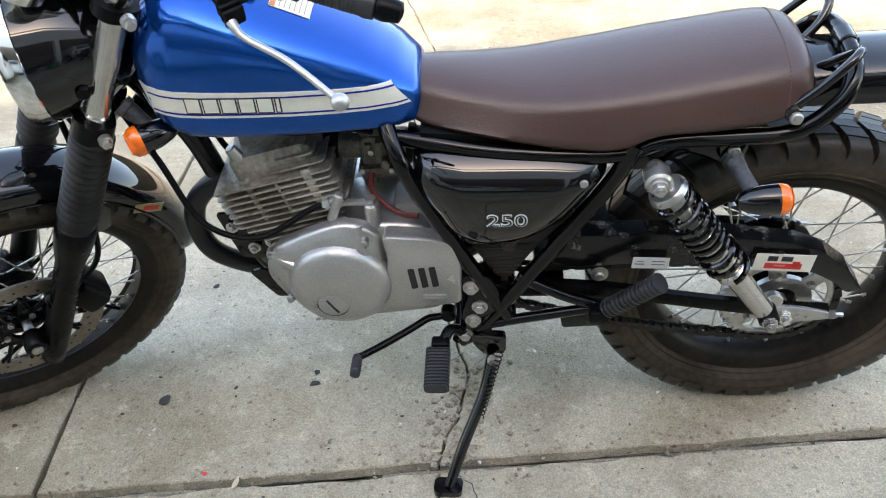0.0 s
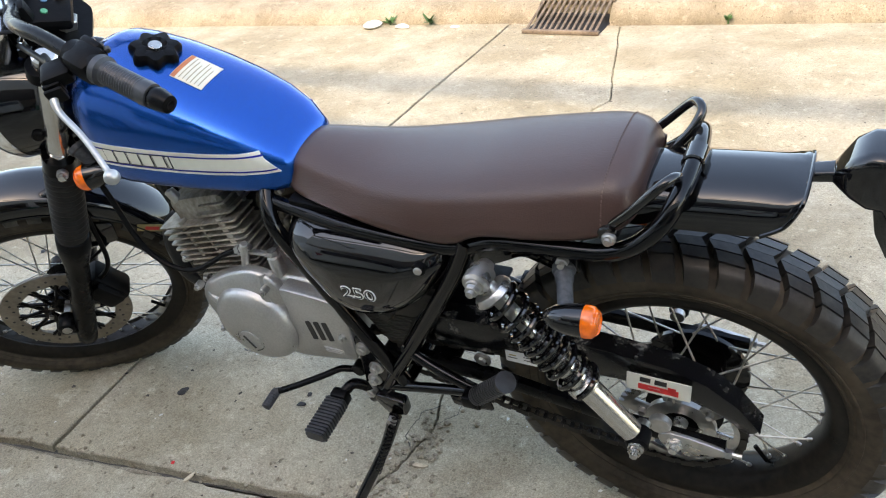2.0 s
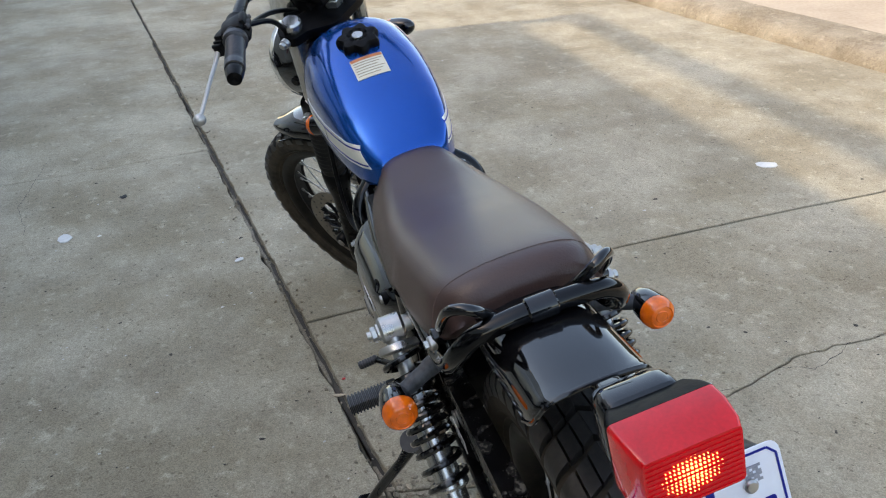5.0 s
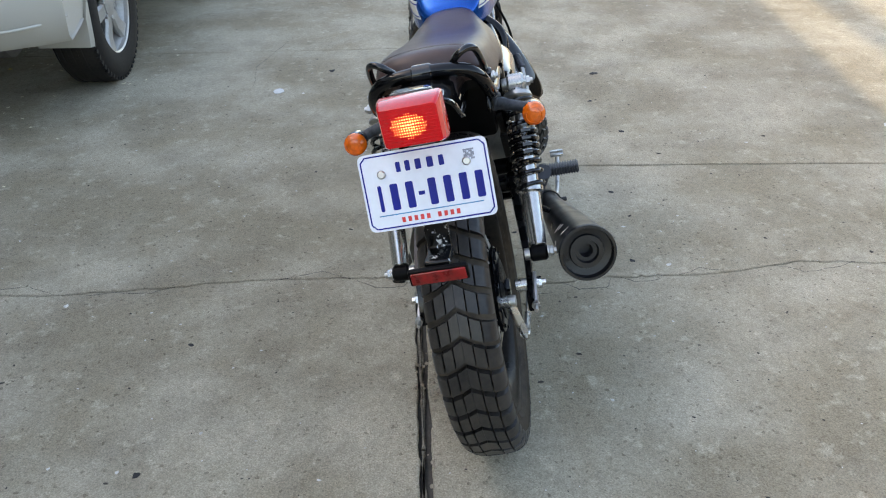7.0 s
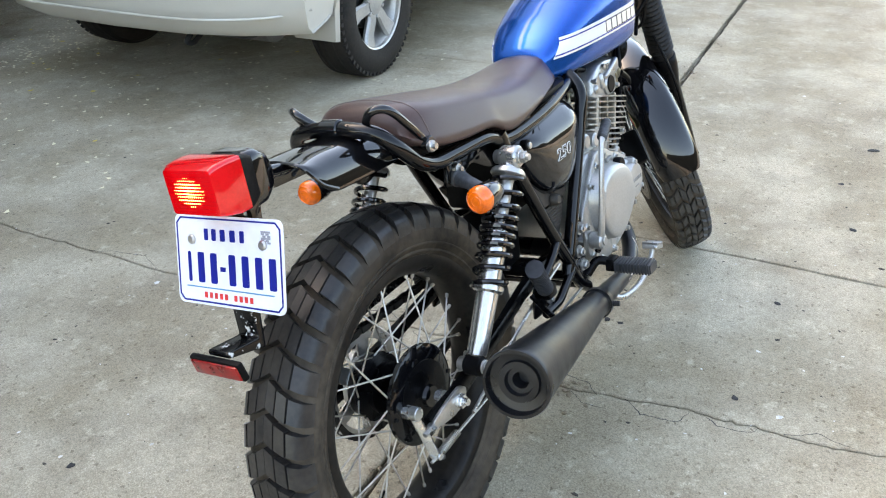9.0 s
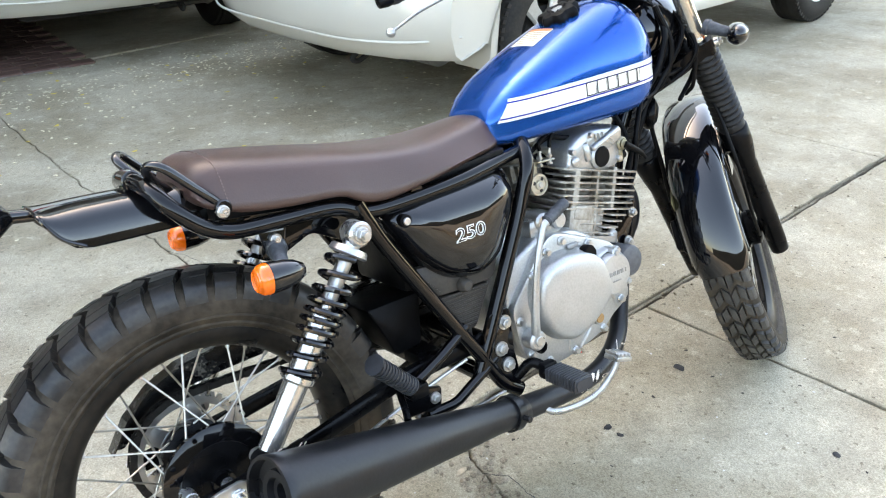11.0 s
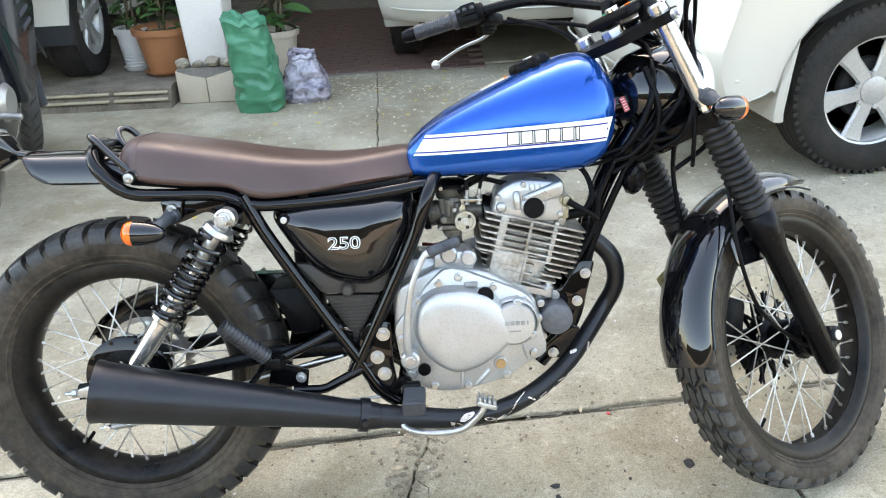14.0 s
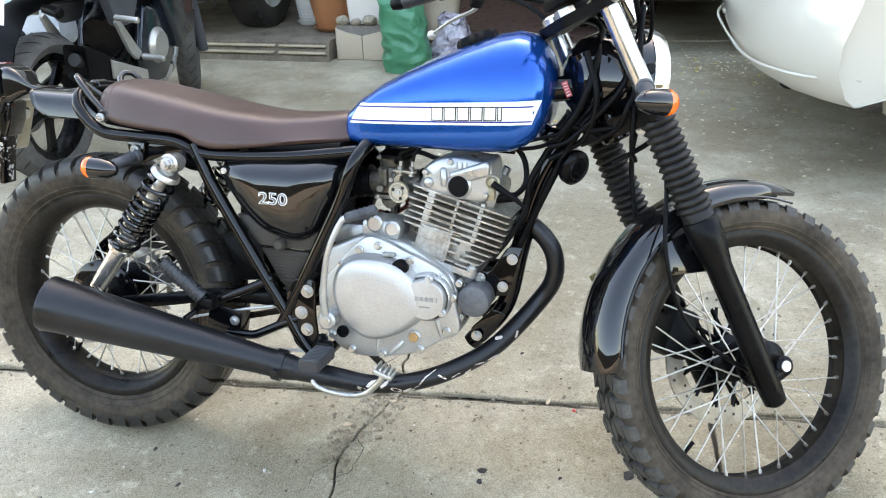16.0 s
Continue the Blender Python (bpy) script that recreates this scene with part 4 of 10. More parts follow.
def tank_band(za, zb, xa, xb, slant, s, material, name, parent, lift, label=""):
    """A strip on the tank's side. za, zb: (z at the rear, z at the front) of its lower and upper edge."""
    bm = bmesh.new()
    n, k = 36, 5
    grid = []
    for i in range(n + 1):
        row = []
        for j in range(k + 1):
            f = j / k
            x0, x1 = xa + slant[0] * f, xb + slant[1] * f
            x = x0 + (x1 - x0) * i / n
            t = (0.08 - x) / 0.38
            z = (za[0] + (za[1] - za[0]) * t) * (1 - f) + (zb[0] + (zb[1] - zb[0]) * t) * f
            _, fl_, cr_ = tank_row(x)
            z = min(z, fl_ + (cr_ - fl_) * (0.86 if x > -0.1 else 0.95))
            row.append(Vector((x, s * (tank_y(x, z) + lift), z)))
        grid.append(row)
    top = [[bm.verts.new(p) for p in row] for row in grid]
    low = [[bm.verts.new(p - Vector((0, s * 0.0022, 0))) for p in row] for row in grid]
    for i in range(n):
        for j in range(k):
            bm.faces.new((top[i][j], top[i + 1][j], top[i + 1][j + 1], top[i][j + 1]))
            bm.faces.new((low[i][j], low[i][j + 1], low[i + 1][j + 1], low[i + 1][j]))
    ring = [(i, 0) for i in range(n)] + [(n, j) for j in range(k)] + [(i, k) for i in range(n, 0, -1)] + [(0, j) for j in range(k, 0, -1)]
    for a, b in zip(ring, ring[1:] + ring[:1]):
        bm.faces.new((top[a[0]][a[1]], low[a[0]][a[1]], low[b[0]][b[1]], top[b[0]][b[1]]))
    return part(name, bm, material, parent, label)


for s in (1, -1):
    lo, hi = (0.755, 0.771), (0.793, 0.814)
    xa, xb, sl = 0.089, -0.276, (-0.026, -0.015)
    stripe = tank_band(lo, hi, xa, xb, sl, s, DECAL, "stripe", tank, 0.0012, "cream stripe along the tank")
    for o in (0.0045, -0.0015 + (hi[0] - lo[0]) - 0.0055):
        tank_band((lo[0] + o, lo[1] + o), (lo[0] + o + 0.0025, lo[1] + o + 0.0025), xa - 0.001 - sl[0] * -o / 0.04, xb - 0.003 * o / 0.04, (0, 0), s, NAVY, "pinstripe", stripe, 0.0018)
    # lettering that becomes plain outlined blocks
    x1 = -0.089
    for w in ((0.0235, 0.0235, 0.0235, 0.0235, 0.0235, 0.0085) if s > 0 else (0.0085, 0.0235, 0.0235, 0.0235, 0.0235, 0.0235)):
        tank_band((0.7632, 0.7785), (0.7872, 0.8050), x1, x1 - w, (0, 0), s, INK_SHADE, "logo_block", stripe, 0.0019)
        tank_band((0.7652, 0.7805), (0.7852, 0.8030), x1 - 0.002, x1 - w + 0.002, (0, 0), s, DECAL, "logo_block", stripe, 0.0026)
        x1 -= w + 0.0018

# filler cap
CAPC = Vector((-0.153, 0.0, 0.897))
cap_m = Matrix.Translation(CAPC) @ Matrix.Rotation(radians(21), 4, "Y") @ Matrix.Scale(1.13, 4)
bm = bmesh.new()
rows = []
for r, h in ((0.028, -0.01), (0.031, 0.004), (0.034, 0.010), (0.034, 0.020), (0.030, 0.026), (0.018, 0.028), (0.012, 0.024)):
    rows.append([cap_m @ Vector(((r + (0.004 * math.cos(7 * a) if 0.003 < h < 0.027 else 0)) * math.cos(a), (r + (0.004 * math.cos(7 * a) if 0.003 < h < 0.027 else 0)) * math.sin(a), h)) for a in (2 * math.pi * j / 56 for j in range(56))])
rings(bm, rows)
cap = part("filler_cap", bm, PLASTIC, tank, "black lobed plastic fuel cap with key slot")
bm = bmesh.new()
cyl(bm, cap_m @ Vector((0, 0, 0.022)), cap_m @ Vector((0, 0, 0.0285)), 0.011, n=18, bev=0.001)
part("key_lock", bm, STEEL, cap)


def tank_z(x, y):
    """Height of the tank's crown at x and y."""
    hw, lo, hi = tank_row(x)
    mid = lo + (hi - lo) * 0.36
    p = 2.7 + 3.3 * min(1, max(0, (x + 0.20) / 0.26))
    return mid + (hi - mid) * max(0.0, 1 - (abs(y) / hw) ** 2.2) ** (1 / p)


def draped(x0, x1, y0, y1, lift, thick=0.0008, n=8):
    """A thin sheet lying on the tank's crown."""
    bm = bmesh.new()
    top = [[bm.verts.new((x0 + (x1 - x0) * i / n, y0 + (y1 - y0) * j / n, tank_z(x0 + (x1 - x0) * i / n, y0 + (y1 - y0) * j / n) + lift)) for j in range(n + 1)] for i in range(n + 1)]
    low = [[bm.verts.new(v.co - Vector((0, 0, thick))) for v in row] for row in top]
    for i in range(n):
        for j in range(n):
            bm.faces.new((top[i][j], top[i + 1][j], top[i + 1][j + 1], top[i][j + 1]))
            bm.faces.new((low[i][j], low[i][j + 1], low[i + 1][j + 1], low[i + 1][j]))
    ring = [(i, 0) for i in range(n)] + [(n, j) for j in range(n)] + [(i, n) for i in range(n, 0, -1)] + [(0, j) for j in range(n, 0, -1)]
    for a, b in zip(ring, ring[1:] + ring[:1]):
        bm.faces.new((top[a[0]][a[1]], low[a[0]][a[1]], low[b[0]][b[1]], top[b[0]][b[1]]))
    return bm


lab = part("warning_label", draped(-0.102, -0.048, -0.034, 0.029, 0.0012), mat("label_paper", (0.58, 0.54, 0.42), 0.4, 0, var=0.06, coat=0.4), tank, "cream warning label with faded print")
FADED, RUSTINK = mat("faded_print", (0.25, 0.21, 0.14), 0.6), mat("rust_print", (0.42, 0.13, 0.04), 0.5)
part("print_bar", draped(-0.101, -0.094, -0.033, 0.028, 0.0018, 0.0005), RUSTINK, lab)
for i in range(6):
    part("print_bar", draped(-0.089 + 0.0066 * i, -0.0878 + 0.0066 * i, -0.030, 0.025 - 0.006 * (i % 3), 0.0018, 0.0005), FADED, lab)

# ---- seat ----
SEAT = [  # x, half width at the brim, at the foot, crown z, brim z, foot z
    (0.078, 0.040, 0.050, 0.758, 0.753, 0.728), (0.088, 0.055, 0.066, 0.768, 0.759, 0.718), (0.115, 0.066, 0.082, 0.771, 0.759, 0.714), (0.165, 0.078, 0.098, 0.766, 0.755, 0.711), (0.235, 0.091, 0.112, 0.762, 0.754, 0.704), (0.300, 0.101, 0.120, 0.766, 0.759, 0.697), (0.360, 0.107, 0.124, 0.774, 0.765, 0.693), (0.400, 0.109, 0.125, 0.781, 0.771, 0.699), (0.440, 0.110, 0.125, 0.789, 0.777, 0.718), (0.520, 0.109, 0.123, 0.803, 0.789, 0.724), (0.585, 0.106, 0.119, 0.814, 0.799, 0.732), (0.620, 0.100, 0.112, 0.817, 0.799, 0.742), (0.640, 0.092, 0.102, 0.812, 0.791, 0.750), (0.652, 0.078, 0.088, 0.798, 0.781, 0.760), (0.656, 0.055, 0.065, 0.783, 0.771, 0.768)]

def seat_side(x, w, wf, zc, zb, zf):
    """One half of the seat's section, from the crown down to the foot."""
    e = (zc - zb) + 0.016
    return [(0, zc), (w * 0.28, zc - e * 0.025), (w * 0.50, zc - e * 0.095), (w * 0.68, zc - e * 0.21), (w * 0.82, zc - e * 0.38), (w * 0.92, zc - e * 0.62), (w * 0.985, zc - e * 0.92), (w * 0.6 + wf * 0.4, zb + (zf - zb) * 0.52), (w * 0.25 + wf * 0.75, zb + (zf - zb) * 0.72), (wf, zf + 0.008), (wf - 0.004, zf + 0.001), (wf - 0.012, zf)]


bm = bmesh.new()
fine = []
for i in range(6):
    fine.append([p.y for p in smooth_path([(r[0], r[i], 0) for r in SEAT], 4)])
rows = []
for x, w, wf, zc, zb, zf in zip(*fine):
    half = seat_side(x, w, wf, zc, zb, zf)
    rows.append([Vector((x, y, z)) for y, z in half] + [Vector((x, 0, zf))] + [Vector((x, -y, z)) for y, z in reversed(half[1:])])
rings(bm, rows)
seat = part("seat", bm, LEATHER, bike, "brown vinyl bench seat with stitched rear edge", sharp=70)
bm = bmesh.new()
SEAM = 0.612
k = max(j for j, x in enumerate(fine[0]) if x <= SEAM)
g = (SEAM - fine[0][k]) / (fine[0][k + 1] - fine[0][k])
seam = seat_side(*[f[k] + (f[k + 1] - f[k]) * g for f in fine])[:10]
for s in (1, -1):
    for (y0, z0), (y1, z1) in zip(seam, seam[1:]):
        run = math.hypot(y1 - y0, z1 - z0)
        n = max(1, round(run / 0.0052))
        for i in range(n):
            f = (i + 0.5) / n
            ny, nz = (z0 - z1) / run, (y1 - y0) / run
            m = Matrix.Translation((SEAM, s * (y0 + (y1 - y0) * f + 0.0002 * ny), z0 + (z1 - z0) * f + 0.0002 * nz)) @ Matrix.Rotation(math.atan2(z1 - z0, s * (y1 - y0)), 4, "X")
            box(bm, (0, 0, 0), (0.0016, 0.0034, 0.0014), m, 0)
part("stitching", bm, mat("brown_thread", (0.10, 0.066, 0.055), 0.7), seat, "pale stitched seam")
bm = bmesh.new()
prism(bm, [(0.10, 0.716), (0.36, 0.697), (0.44, 0.72), (0.63, 0.745), (0.63, 0.728), (0.44, 0.705), (0.36, 0.685), (0.10, 0.700)], -0.096, 0.096, 0.004)
part("seat_pan", bm, PLASTIC, seat)

# ---- side panels ----
OUT = [(0.364, 0.664), (0.359, 0.638), (0.318, 0.574), (0.270, 0.530), (0.226, 0.514), (0.184, 0.512), (0.144, 0.536), (0.122, 0.575), (0.104, 0.615), (0.095, 0.668), (0.108, 0.688), (0.200, 0.690), (0.344, 0.686)]
for s in (1, -1):
    bm = bmesh.new()
    o = round_poly(OUT, 4)
    c = Vector((0.228, 0.612))
    proud, wide = (0.0, 1.0) if s > 0 else (0.013, 1.07)
    rows = []
    for f, y in ((1.0, 0.080), (1.0, 0.092), (0.99, 0.098), (0.955, 0.107), (0.89, 0.117), (0.80, 0.1255), (0.68, 0.1325), (0.53, 0.1375), (0.34, 0.1400), (0.15, 0.1405)):
        row = []
        for x, z in o:
            z_ = c.y + (z - c.y) * f
            top = min(1, max(0, (z_ - 0.590) / 0.075)) * min(1, max(0, (0.350 - x) / 0.05)) * min(1, max(0, (x - 0.095) / 0.03))
            y_ = y + 0.55 * top * max(0, 0.136 - y) - 8.0 * max(0, z_ - 0.640) ** 1.8
            row.append(Vector((c.x + (x - c.x) * f * wide, s * (y_ + proud), z_)))
        rows.append(row)
    rings(bm, rows)
    panel = part("side_panel", bm, GLOSS, bike, "gloss black side cover with outlined number 250", sharp=50)
    bm = bmesh.new()
    cyl(bm, (0.338, s * (0.112 + proud), 0.652), (0.338, s * (0.127 + proud), 0.652), 0.011, n=18, bev=0.001)
    part("grommet", bm, PLASTIC, panel)
    bm = bmesh.new()
    cyl(bm, (0.338, s * (0.122 + proud), 0.652), (0.338, s * (0.131 + proud), 0.652), 0.0065, n=14, bev=0.001)
    part("screw", bm, STEEL, panel, "steel cross-head screw")
    turn = Matrix(((-s, 0, 0, 0), (0, 0, s, 0), (0, 1, 0, 0), (0, 0, 0, 1)))
    for off, dep, mt, y, nm in ((0.0009, 0.0010, WHITE, 0.1405, "number"), (-0.0006, 0.0012, INK_SHADE, 0.1412, "number_face")):
        bm = lettering("250", 0.034, off, dep)
        bmesh.ops.scale(bm, vec=(1.22, 0.95, 1), verts=bm.verts)
        bmesh.ops.transform(bm, matrix=Matrix.Translation((0.226, s * (y + proud), 0.604 if s > 0 else 0.592)) @ turn, verts=bm.verts)
        part(nm, bm, mt, panel, "white outlined number 250" if mt is WHITE else "")
    # grey lower cover: a smooth collar, a knob and a ribbed wedge
    bm = bmesh.new()
    prism(bm, fillet([(0.330, 0.560), (0.323, 0.548), (0.284, 0.501), (0.276, 0.497), (0.170, 0.494), (0.161, 0.498), (0.142, 0.545)], 0.006), s * 0.084, s * 0.101, 0.003)
    low = part("lower_cover", bm, COVER, bike, "ribbed matte grey plastic lower side cover")
    bm = bmesh.new()
    prism(bm, fillet([(0.279, 0.492), (0.169, 0.488), (0.208, 0.420), (0.213, 0.416), (0.231, 0.416), (0.236, 0.421)], 0.004), s * 0.080, s * 0.097, 0.002)
    prism(bm, fillet([(0.229, 0.418), (0.217, 0.418), (0.217, 0.394), (0.229, 0.394)], 0.003), s * 0.086, s * 0.092, 0.001)
    wedge = part("wedge", bm, COVER, low)
    bm = bmesh.new()
    cyl(bm, (0.230, s * 0.098, 0.504), (0.230, s * 0.118, 0.504), 0.0135, 0.012, 20, 0.004)
    part("knob", bm, COVER, low, "round grey plastic knob")
    for i in range(9):
        z = 0.484 - i * 0.0072
        w = 0.098 * (z - 0.400) / 0.088
        bm = bmesh.new()
        box(bm, (0.2215 + 0.0002 * i, s * 0.0972, z), (w, 0.0030, 0.0034), None, 0.0009, 1)
        part("rib", bm, COVER, wedge)

# air box and battery tray between the covers
bm = bmesh.new()
box(bm, (0.235, 0, 0.60), (0.20, 0.165, 0.17), None, 0.012)
prism(bm, fillet([(0.290, 0.500), (0.398, 0.498), (0.376, 0.455), (0.354, 0.400), (0.300, 0.405)], 0.008), -0.052, 0.052, 0.004)
part("air_box", bm, PLASTIC, bike, "black plastic air box under the seat")

# ---- rear mudguard and lamps ----
bm = bmesh.new()
rows = []
for x, zc, zf, hw in ((0.600, 0.774, 0.730, 0.066), (0.66, 0.784, 0.731, 0.068), (0.74, 0.789, 0.733, 0.069), (0.79, 0.791, 0.735, 0.069), (0.812, 0.791, 0.740, 0.069), (0.828, 0.791, 0.754, 0.067), (0.840, 0.791, 0.774, 0.060), (0.845, 0.791, 0.785, 0.050)):
    prof = [(hw * f, zf + (zc - zf) * g) for f, g in ((1.0, 0.0), (0.99, 0.20), (0.96, 0.42), (0.90, 0.63), (0.78, 0.81), (0.56, 0.93), (0.25, 0.99))]
    outer = prof + [(-y, z) for y, z in reversed(prof)]
    inner = [(y * 0.955, z - 0.003) for y, z in outer]
    rows.append([Vector((x, y, z)) for y, z in outer + list(reversed(inner))])
rings(bm, rows)
lip = [(0.800, 0.0695, 0.737), (0.826, 0.067, 0.753), (0.840, 0.060, 0.773), (0.8465, 0.047, 0.787), (0.848, 0.0, 0.792)]
tube(bm, lip + [(x, -y, z) for x, y, z in reversed(lip[:-1])], 0.0028, 8)
part("rear_mudguard", bm, GLOSS, bike, "gloss black rear mudguard")

# lamp bracket
bm = bmesh.new()
rows = []
for x, zt, zb, hw in ((0.838, 0.788, 0.776, 0.014), (0.850, 0.793, 0.777, 0.014), (0.872, 0.797, 0.780, 0.015), (0.880, 0.808, 0.776, 0.024), (0.893, 0.825, 0.768, 0.034), (0.912, 0.836, 0.757, 0.038), (0.930, 0.836, 0.755, 0.038), (0.940, 0.826, 0.735, 0.036), (0.946, 0.805, 0.730, 0.034)):
    q = min(0.45 * hw, 0.42 * (zt - zb))
    o = fillet([(-hw, zb), (hw, zb), (hw, zt), (-hw, zt)], q, 5)
    rows.append([Vector((x, 0.009 + y, z)) for y, z in o])
rings(bm, rows)
prism(bm, fillet([(0.916, 0.775), (0.942, 0.775), (0.952, 0.742), (0.958, 0.690), (0.944, 0.676), (0.926, 0.716)], 0.006), -0.016, 0.036, 0.003)
bracket = part("lamp_bracket", bm, GLOSS, bike, "gloss black tail lamp and plate bracket")
bm = bmesh.new()
prism(bm, fillet([(0.938, 0.725), (0.954, 0.725), (0.976, 0.640), (0.978, 0.585), (1.035, 0.592), (1.036, 0.583), (0.970, 0.566), (0.960, 0.64)], 0.004), -0.012, 0.028, 0.002)
part("plate_stay", bm, SCUFFED, bracket, "black plate stay with worn white scuffs")

# tail lamp: dark base, red lens, lit part
LY = 0.013
bm = bmesh.new()
rows = []
for x, z0, z1, hw in ((0.930, 0.775, 0.832, 0.040), (0.945, 0.770, 0.838, 0.047), (0.957, 0.768, 0.841, 0.050)):
    rows.append([Vector((x, LY + y, z)) for y, z in fillet([(-hw, z0), (hw, z0), (hw, z1), (-hw, z1)], 0.006)])
rings(bm, rows)
lamp = part("tail_lamp", bm, PLASTIC, bike, "red rectangular tail lamp, lit")
bm = bmesh.new()
rows = []
for x, z0, z1, hw in ((0.9575, 0.768, 0.841, 0.050), (0.975, 0.768, 0.842, 0.050), (0.998, 0.773, 0.840, 0.047), (1.006, 0.776, 0.836, 0.044)):
    rows.append([Vector((x, LY + y, z)) for y, z in fillet([(-hw, z0), (hw, z0), (hw, z1), (-hw, z1)], 0.006)])
rings(bm, rows)
lens = part("lens", bm, RED, lamp, "ribbed red lens")
bm = bmesh.new()
for i in range(15):
    for j in range(10):
        if ((i - 7) / 7.2) ** 2 + ((j - 4.5) / 4.6) ** 2 > 1:
            continue
        c = (1.0065, LY - 0.0295 + 0.0038 * i, 0.7875 + 0.0043 * j)
        k_ = 0.7 - 0.45 * math.hypot((i - 7) / 7.2, (j - 4.5) / 4.6)
        box(bm, c, (0.0016, 0.0038 * k_, 0.0043 * k_), None, 0.0004, 1)
part("lit_prism", bm, REDLIT, lens, "glowing orange centre of the lens")
bm = bmesh.new()
for i in range(11):
    box(bm, (1.0064, LY, 0.779 + 0.0053 * i), (0.0014, 0.084, 0.0012), None, 0)
part("lens_rib", bm, RED, lens)

# number plate, with bars in place of its characters
pu, pv = Vector((0, 1, 0)), Vector((-0.28, 0, 0.96)).normalized()
pn = pu.cross(pv).normalized()
if pn.x < 0:
    pn = -pn
PC = Vector((0.979, 0.0115, 0.697))


def on_plate(bm, a, b, w, h, lift, thick=0.0012, r=0.0, ang=0.0):
    """A flat piece on the plate, a across and b up from its middle."""
    m = Matrix((pu, pv, pn)).transposed().to_4x4()
    m.translation = PC
    o = [(-w / 2, -h / 2), (w / 2, -h / 2), (w / 2, h / 2), (-w / 2, h / 2)]
    if r:
        o = fillet(o, r, 5)
    ca, sa = math.cos(radians(ang)), math.sin(radians(ang))
    o = [(a + x * ca - y * sa, b + x * sa + y * ca) for x, y in o]
    rings(bm, [[m @ Vector((x, y, lift + k * thick)) for x, y in o] for k in (0, 1)])


bm = bmesh.new()
on_plate(bm, 0, 0, 0.206, 0.124, -0.0006, 0.0018, 0.012)
plate = part("number_plate", bm, PLATE, bike, "white metal number plate with blue border")
bm = bmesh.new()
on_plate(bm, 0, 0, 0.203, 0.121, -0.0022, 0.0014, 0.012)
pback = part("plate_back", bm, PLATEBACK, plate, "bare metal back of the plate")
for k in range(7):
    bm = bmesh.new()
    on_plate(bm, -0.076 + 0.0265 * k, -0.010, 0.014, 0.042, -0.0032, 0.0012, 0.003)
    part("print_bar", bm, PLATEBACK, pback, "embossed bar")
for a in (-0.068, 0.068):
    bm = bmesh.new()
    c = PC + pu * a + pv * 0.028
    cyl(bm, c - pn * 0.008, c - pn * 0.002, 0.016, n=24, bev=0.001)
    part("washer", bm, PLASTIC, pback)
    bm = bmesh.new()
    cyl(bm, c - pn * 0.014, c - pn * 0.008, 0.0115, n=20, bev=0.001)
    part("nut", bm, STEEL, pback, "bright flange nut")
bm = bmesh.new()
t = 0.0022
for sx in (-1, 1):
    on_plate(bm, sx * 0.0985, 0, t, 0.100, 0.0014, 0.0006)
for sy in (-1, 1):
    on_plate(bm, 0, sy * 0.0575, 0.180, t, 0.0014, 0.0006)
for sx in (-1, 1):
    for sy in (-1, 1):
        on_plate(bm, sx * 0.0945, sy * 0.0537, 0.0115, t, 0.0014, 0.0006, 0, -45 * sx * sy)
part("border", bm, NAVY, plate)
xs7 = [-0.076, -0.053, -0.028, 0.008, 0.033, 0.058, 0.083]
for i, a in enumerate(xs7):
    bm = bmesh.new()
    on_plate(bm, a, -0.010, 0.006 if i == 0 else 0.0125, 0.042, 0.0014, 0.0006, 0.003)
    part("print_bar", bm, NAVY, plate, "navy bar of the plate's characters")
bm = bmesh.new()
on_plate(bm, -0.010, -0.010, 0.010, 0.006, 0.0014, 0.0006)
part("print_bar", bm, NAVY, plate)
for a, w in ((-0.040, 0.012), (-0.025, 0.013), (-0.008, 0.015), (0.011, 0.016), (0.029, 0.013)):
    bm = bmesh.new()
    on_plate(bm, a, 0.036, w * 0.62, 0.016, 0.0014, 0.0006, 0.002)
    part("print_bar", bm, NAVY, plate)
bm = bmesh.new()
on_plate(bm, 0.0, -0.0375, 0.168, 0.0016, 0.0014, 0.0006)
part("rule", bm, mat("cyan_print", (0.05, 0.22, 0.42), 0.4), plate)
for a in (-0.046, -0.036, -0.026, -0.016, -0.006, 0.012, 0.022, 0.032, 0.042):
    bm = bmesh.new()
    on_plate(bm, a, -0.0475, 0.0055, 0.0080, 0.0014, 0.0006)
    part("print_bar", bm, REDINK, plate)
bm = bmesh.new()
for i in range(6):
    for j in range(6):
        if (i * 7 + j * 5 + i * j) % 3:
            on_plate(bm, 0.066 + i * 0.0028, 0.031 + j * 0.0028, 0.0026, 0.0026, 0.0014, 0.0005)
part("print_bar", bm, mat("grey_print", (0.25, 0.26, 0.30), 0.5), plate)
for a in (-0.068, 0.068):
    bm = bmesh.new()
    c = PC + pu * a + pv * 0.028
    cyl(bm, c, c + pn * 0.006, 0.0068, n=16, bev=0.002)
    part("bolt", bm, STEEL, plate, "round steel plate bolt")

# rear reflector
bm = bmesh.new()
rm = Matrix.Translation((1.040, 0.008, 0.571)) @ Matrix.Rotation(radians(12), 4, "Y")
box(bm, (0, 0, 0), (0.010, 0.096, 0.030), rm, 0.003)
refl = part("reflector", bm, PLASTIC, bike, "red rectangular rear reflector on a bracket")
bm = bmesh.new()
box(bm, (0.0055, 0, 0), (0.005, 0.088, 0.023), rm, 0.002)
part("lens", bm, REFLECT, refl)


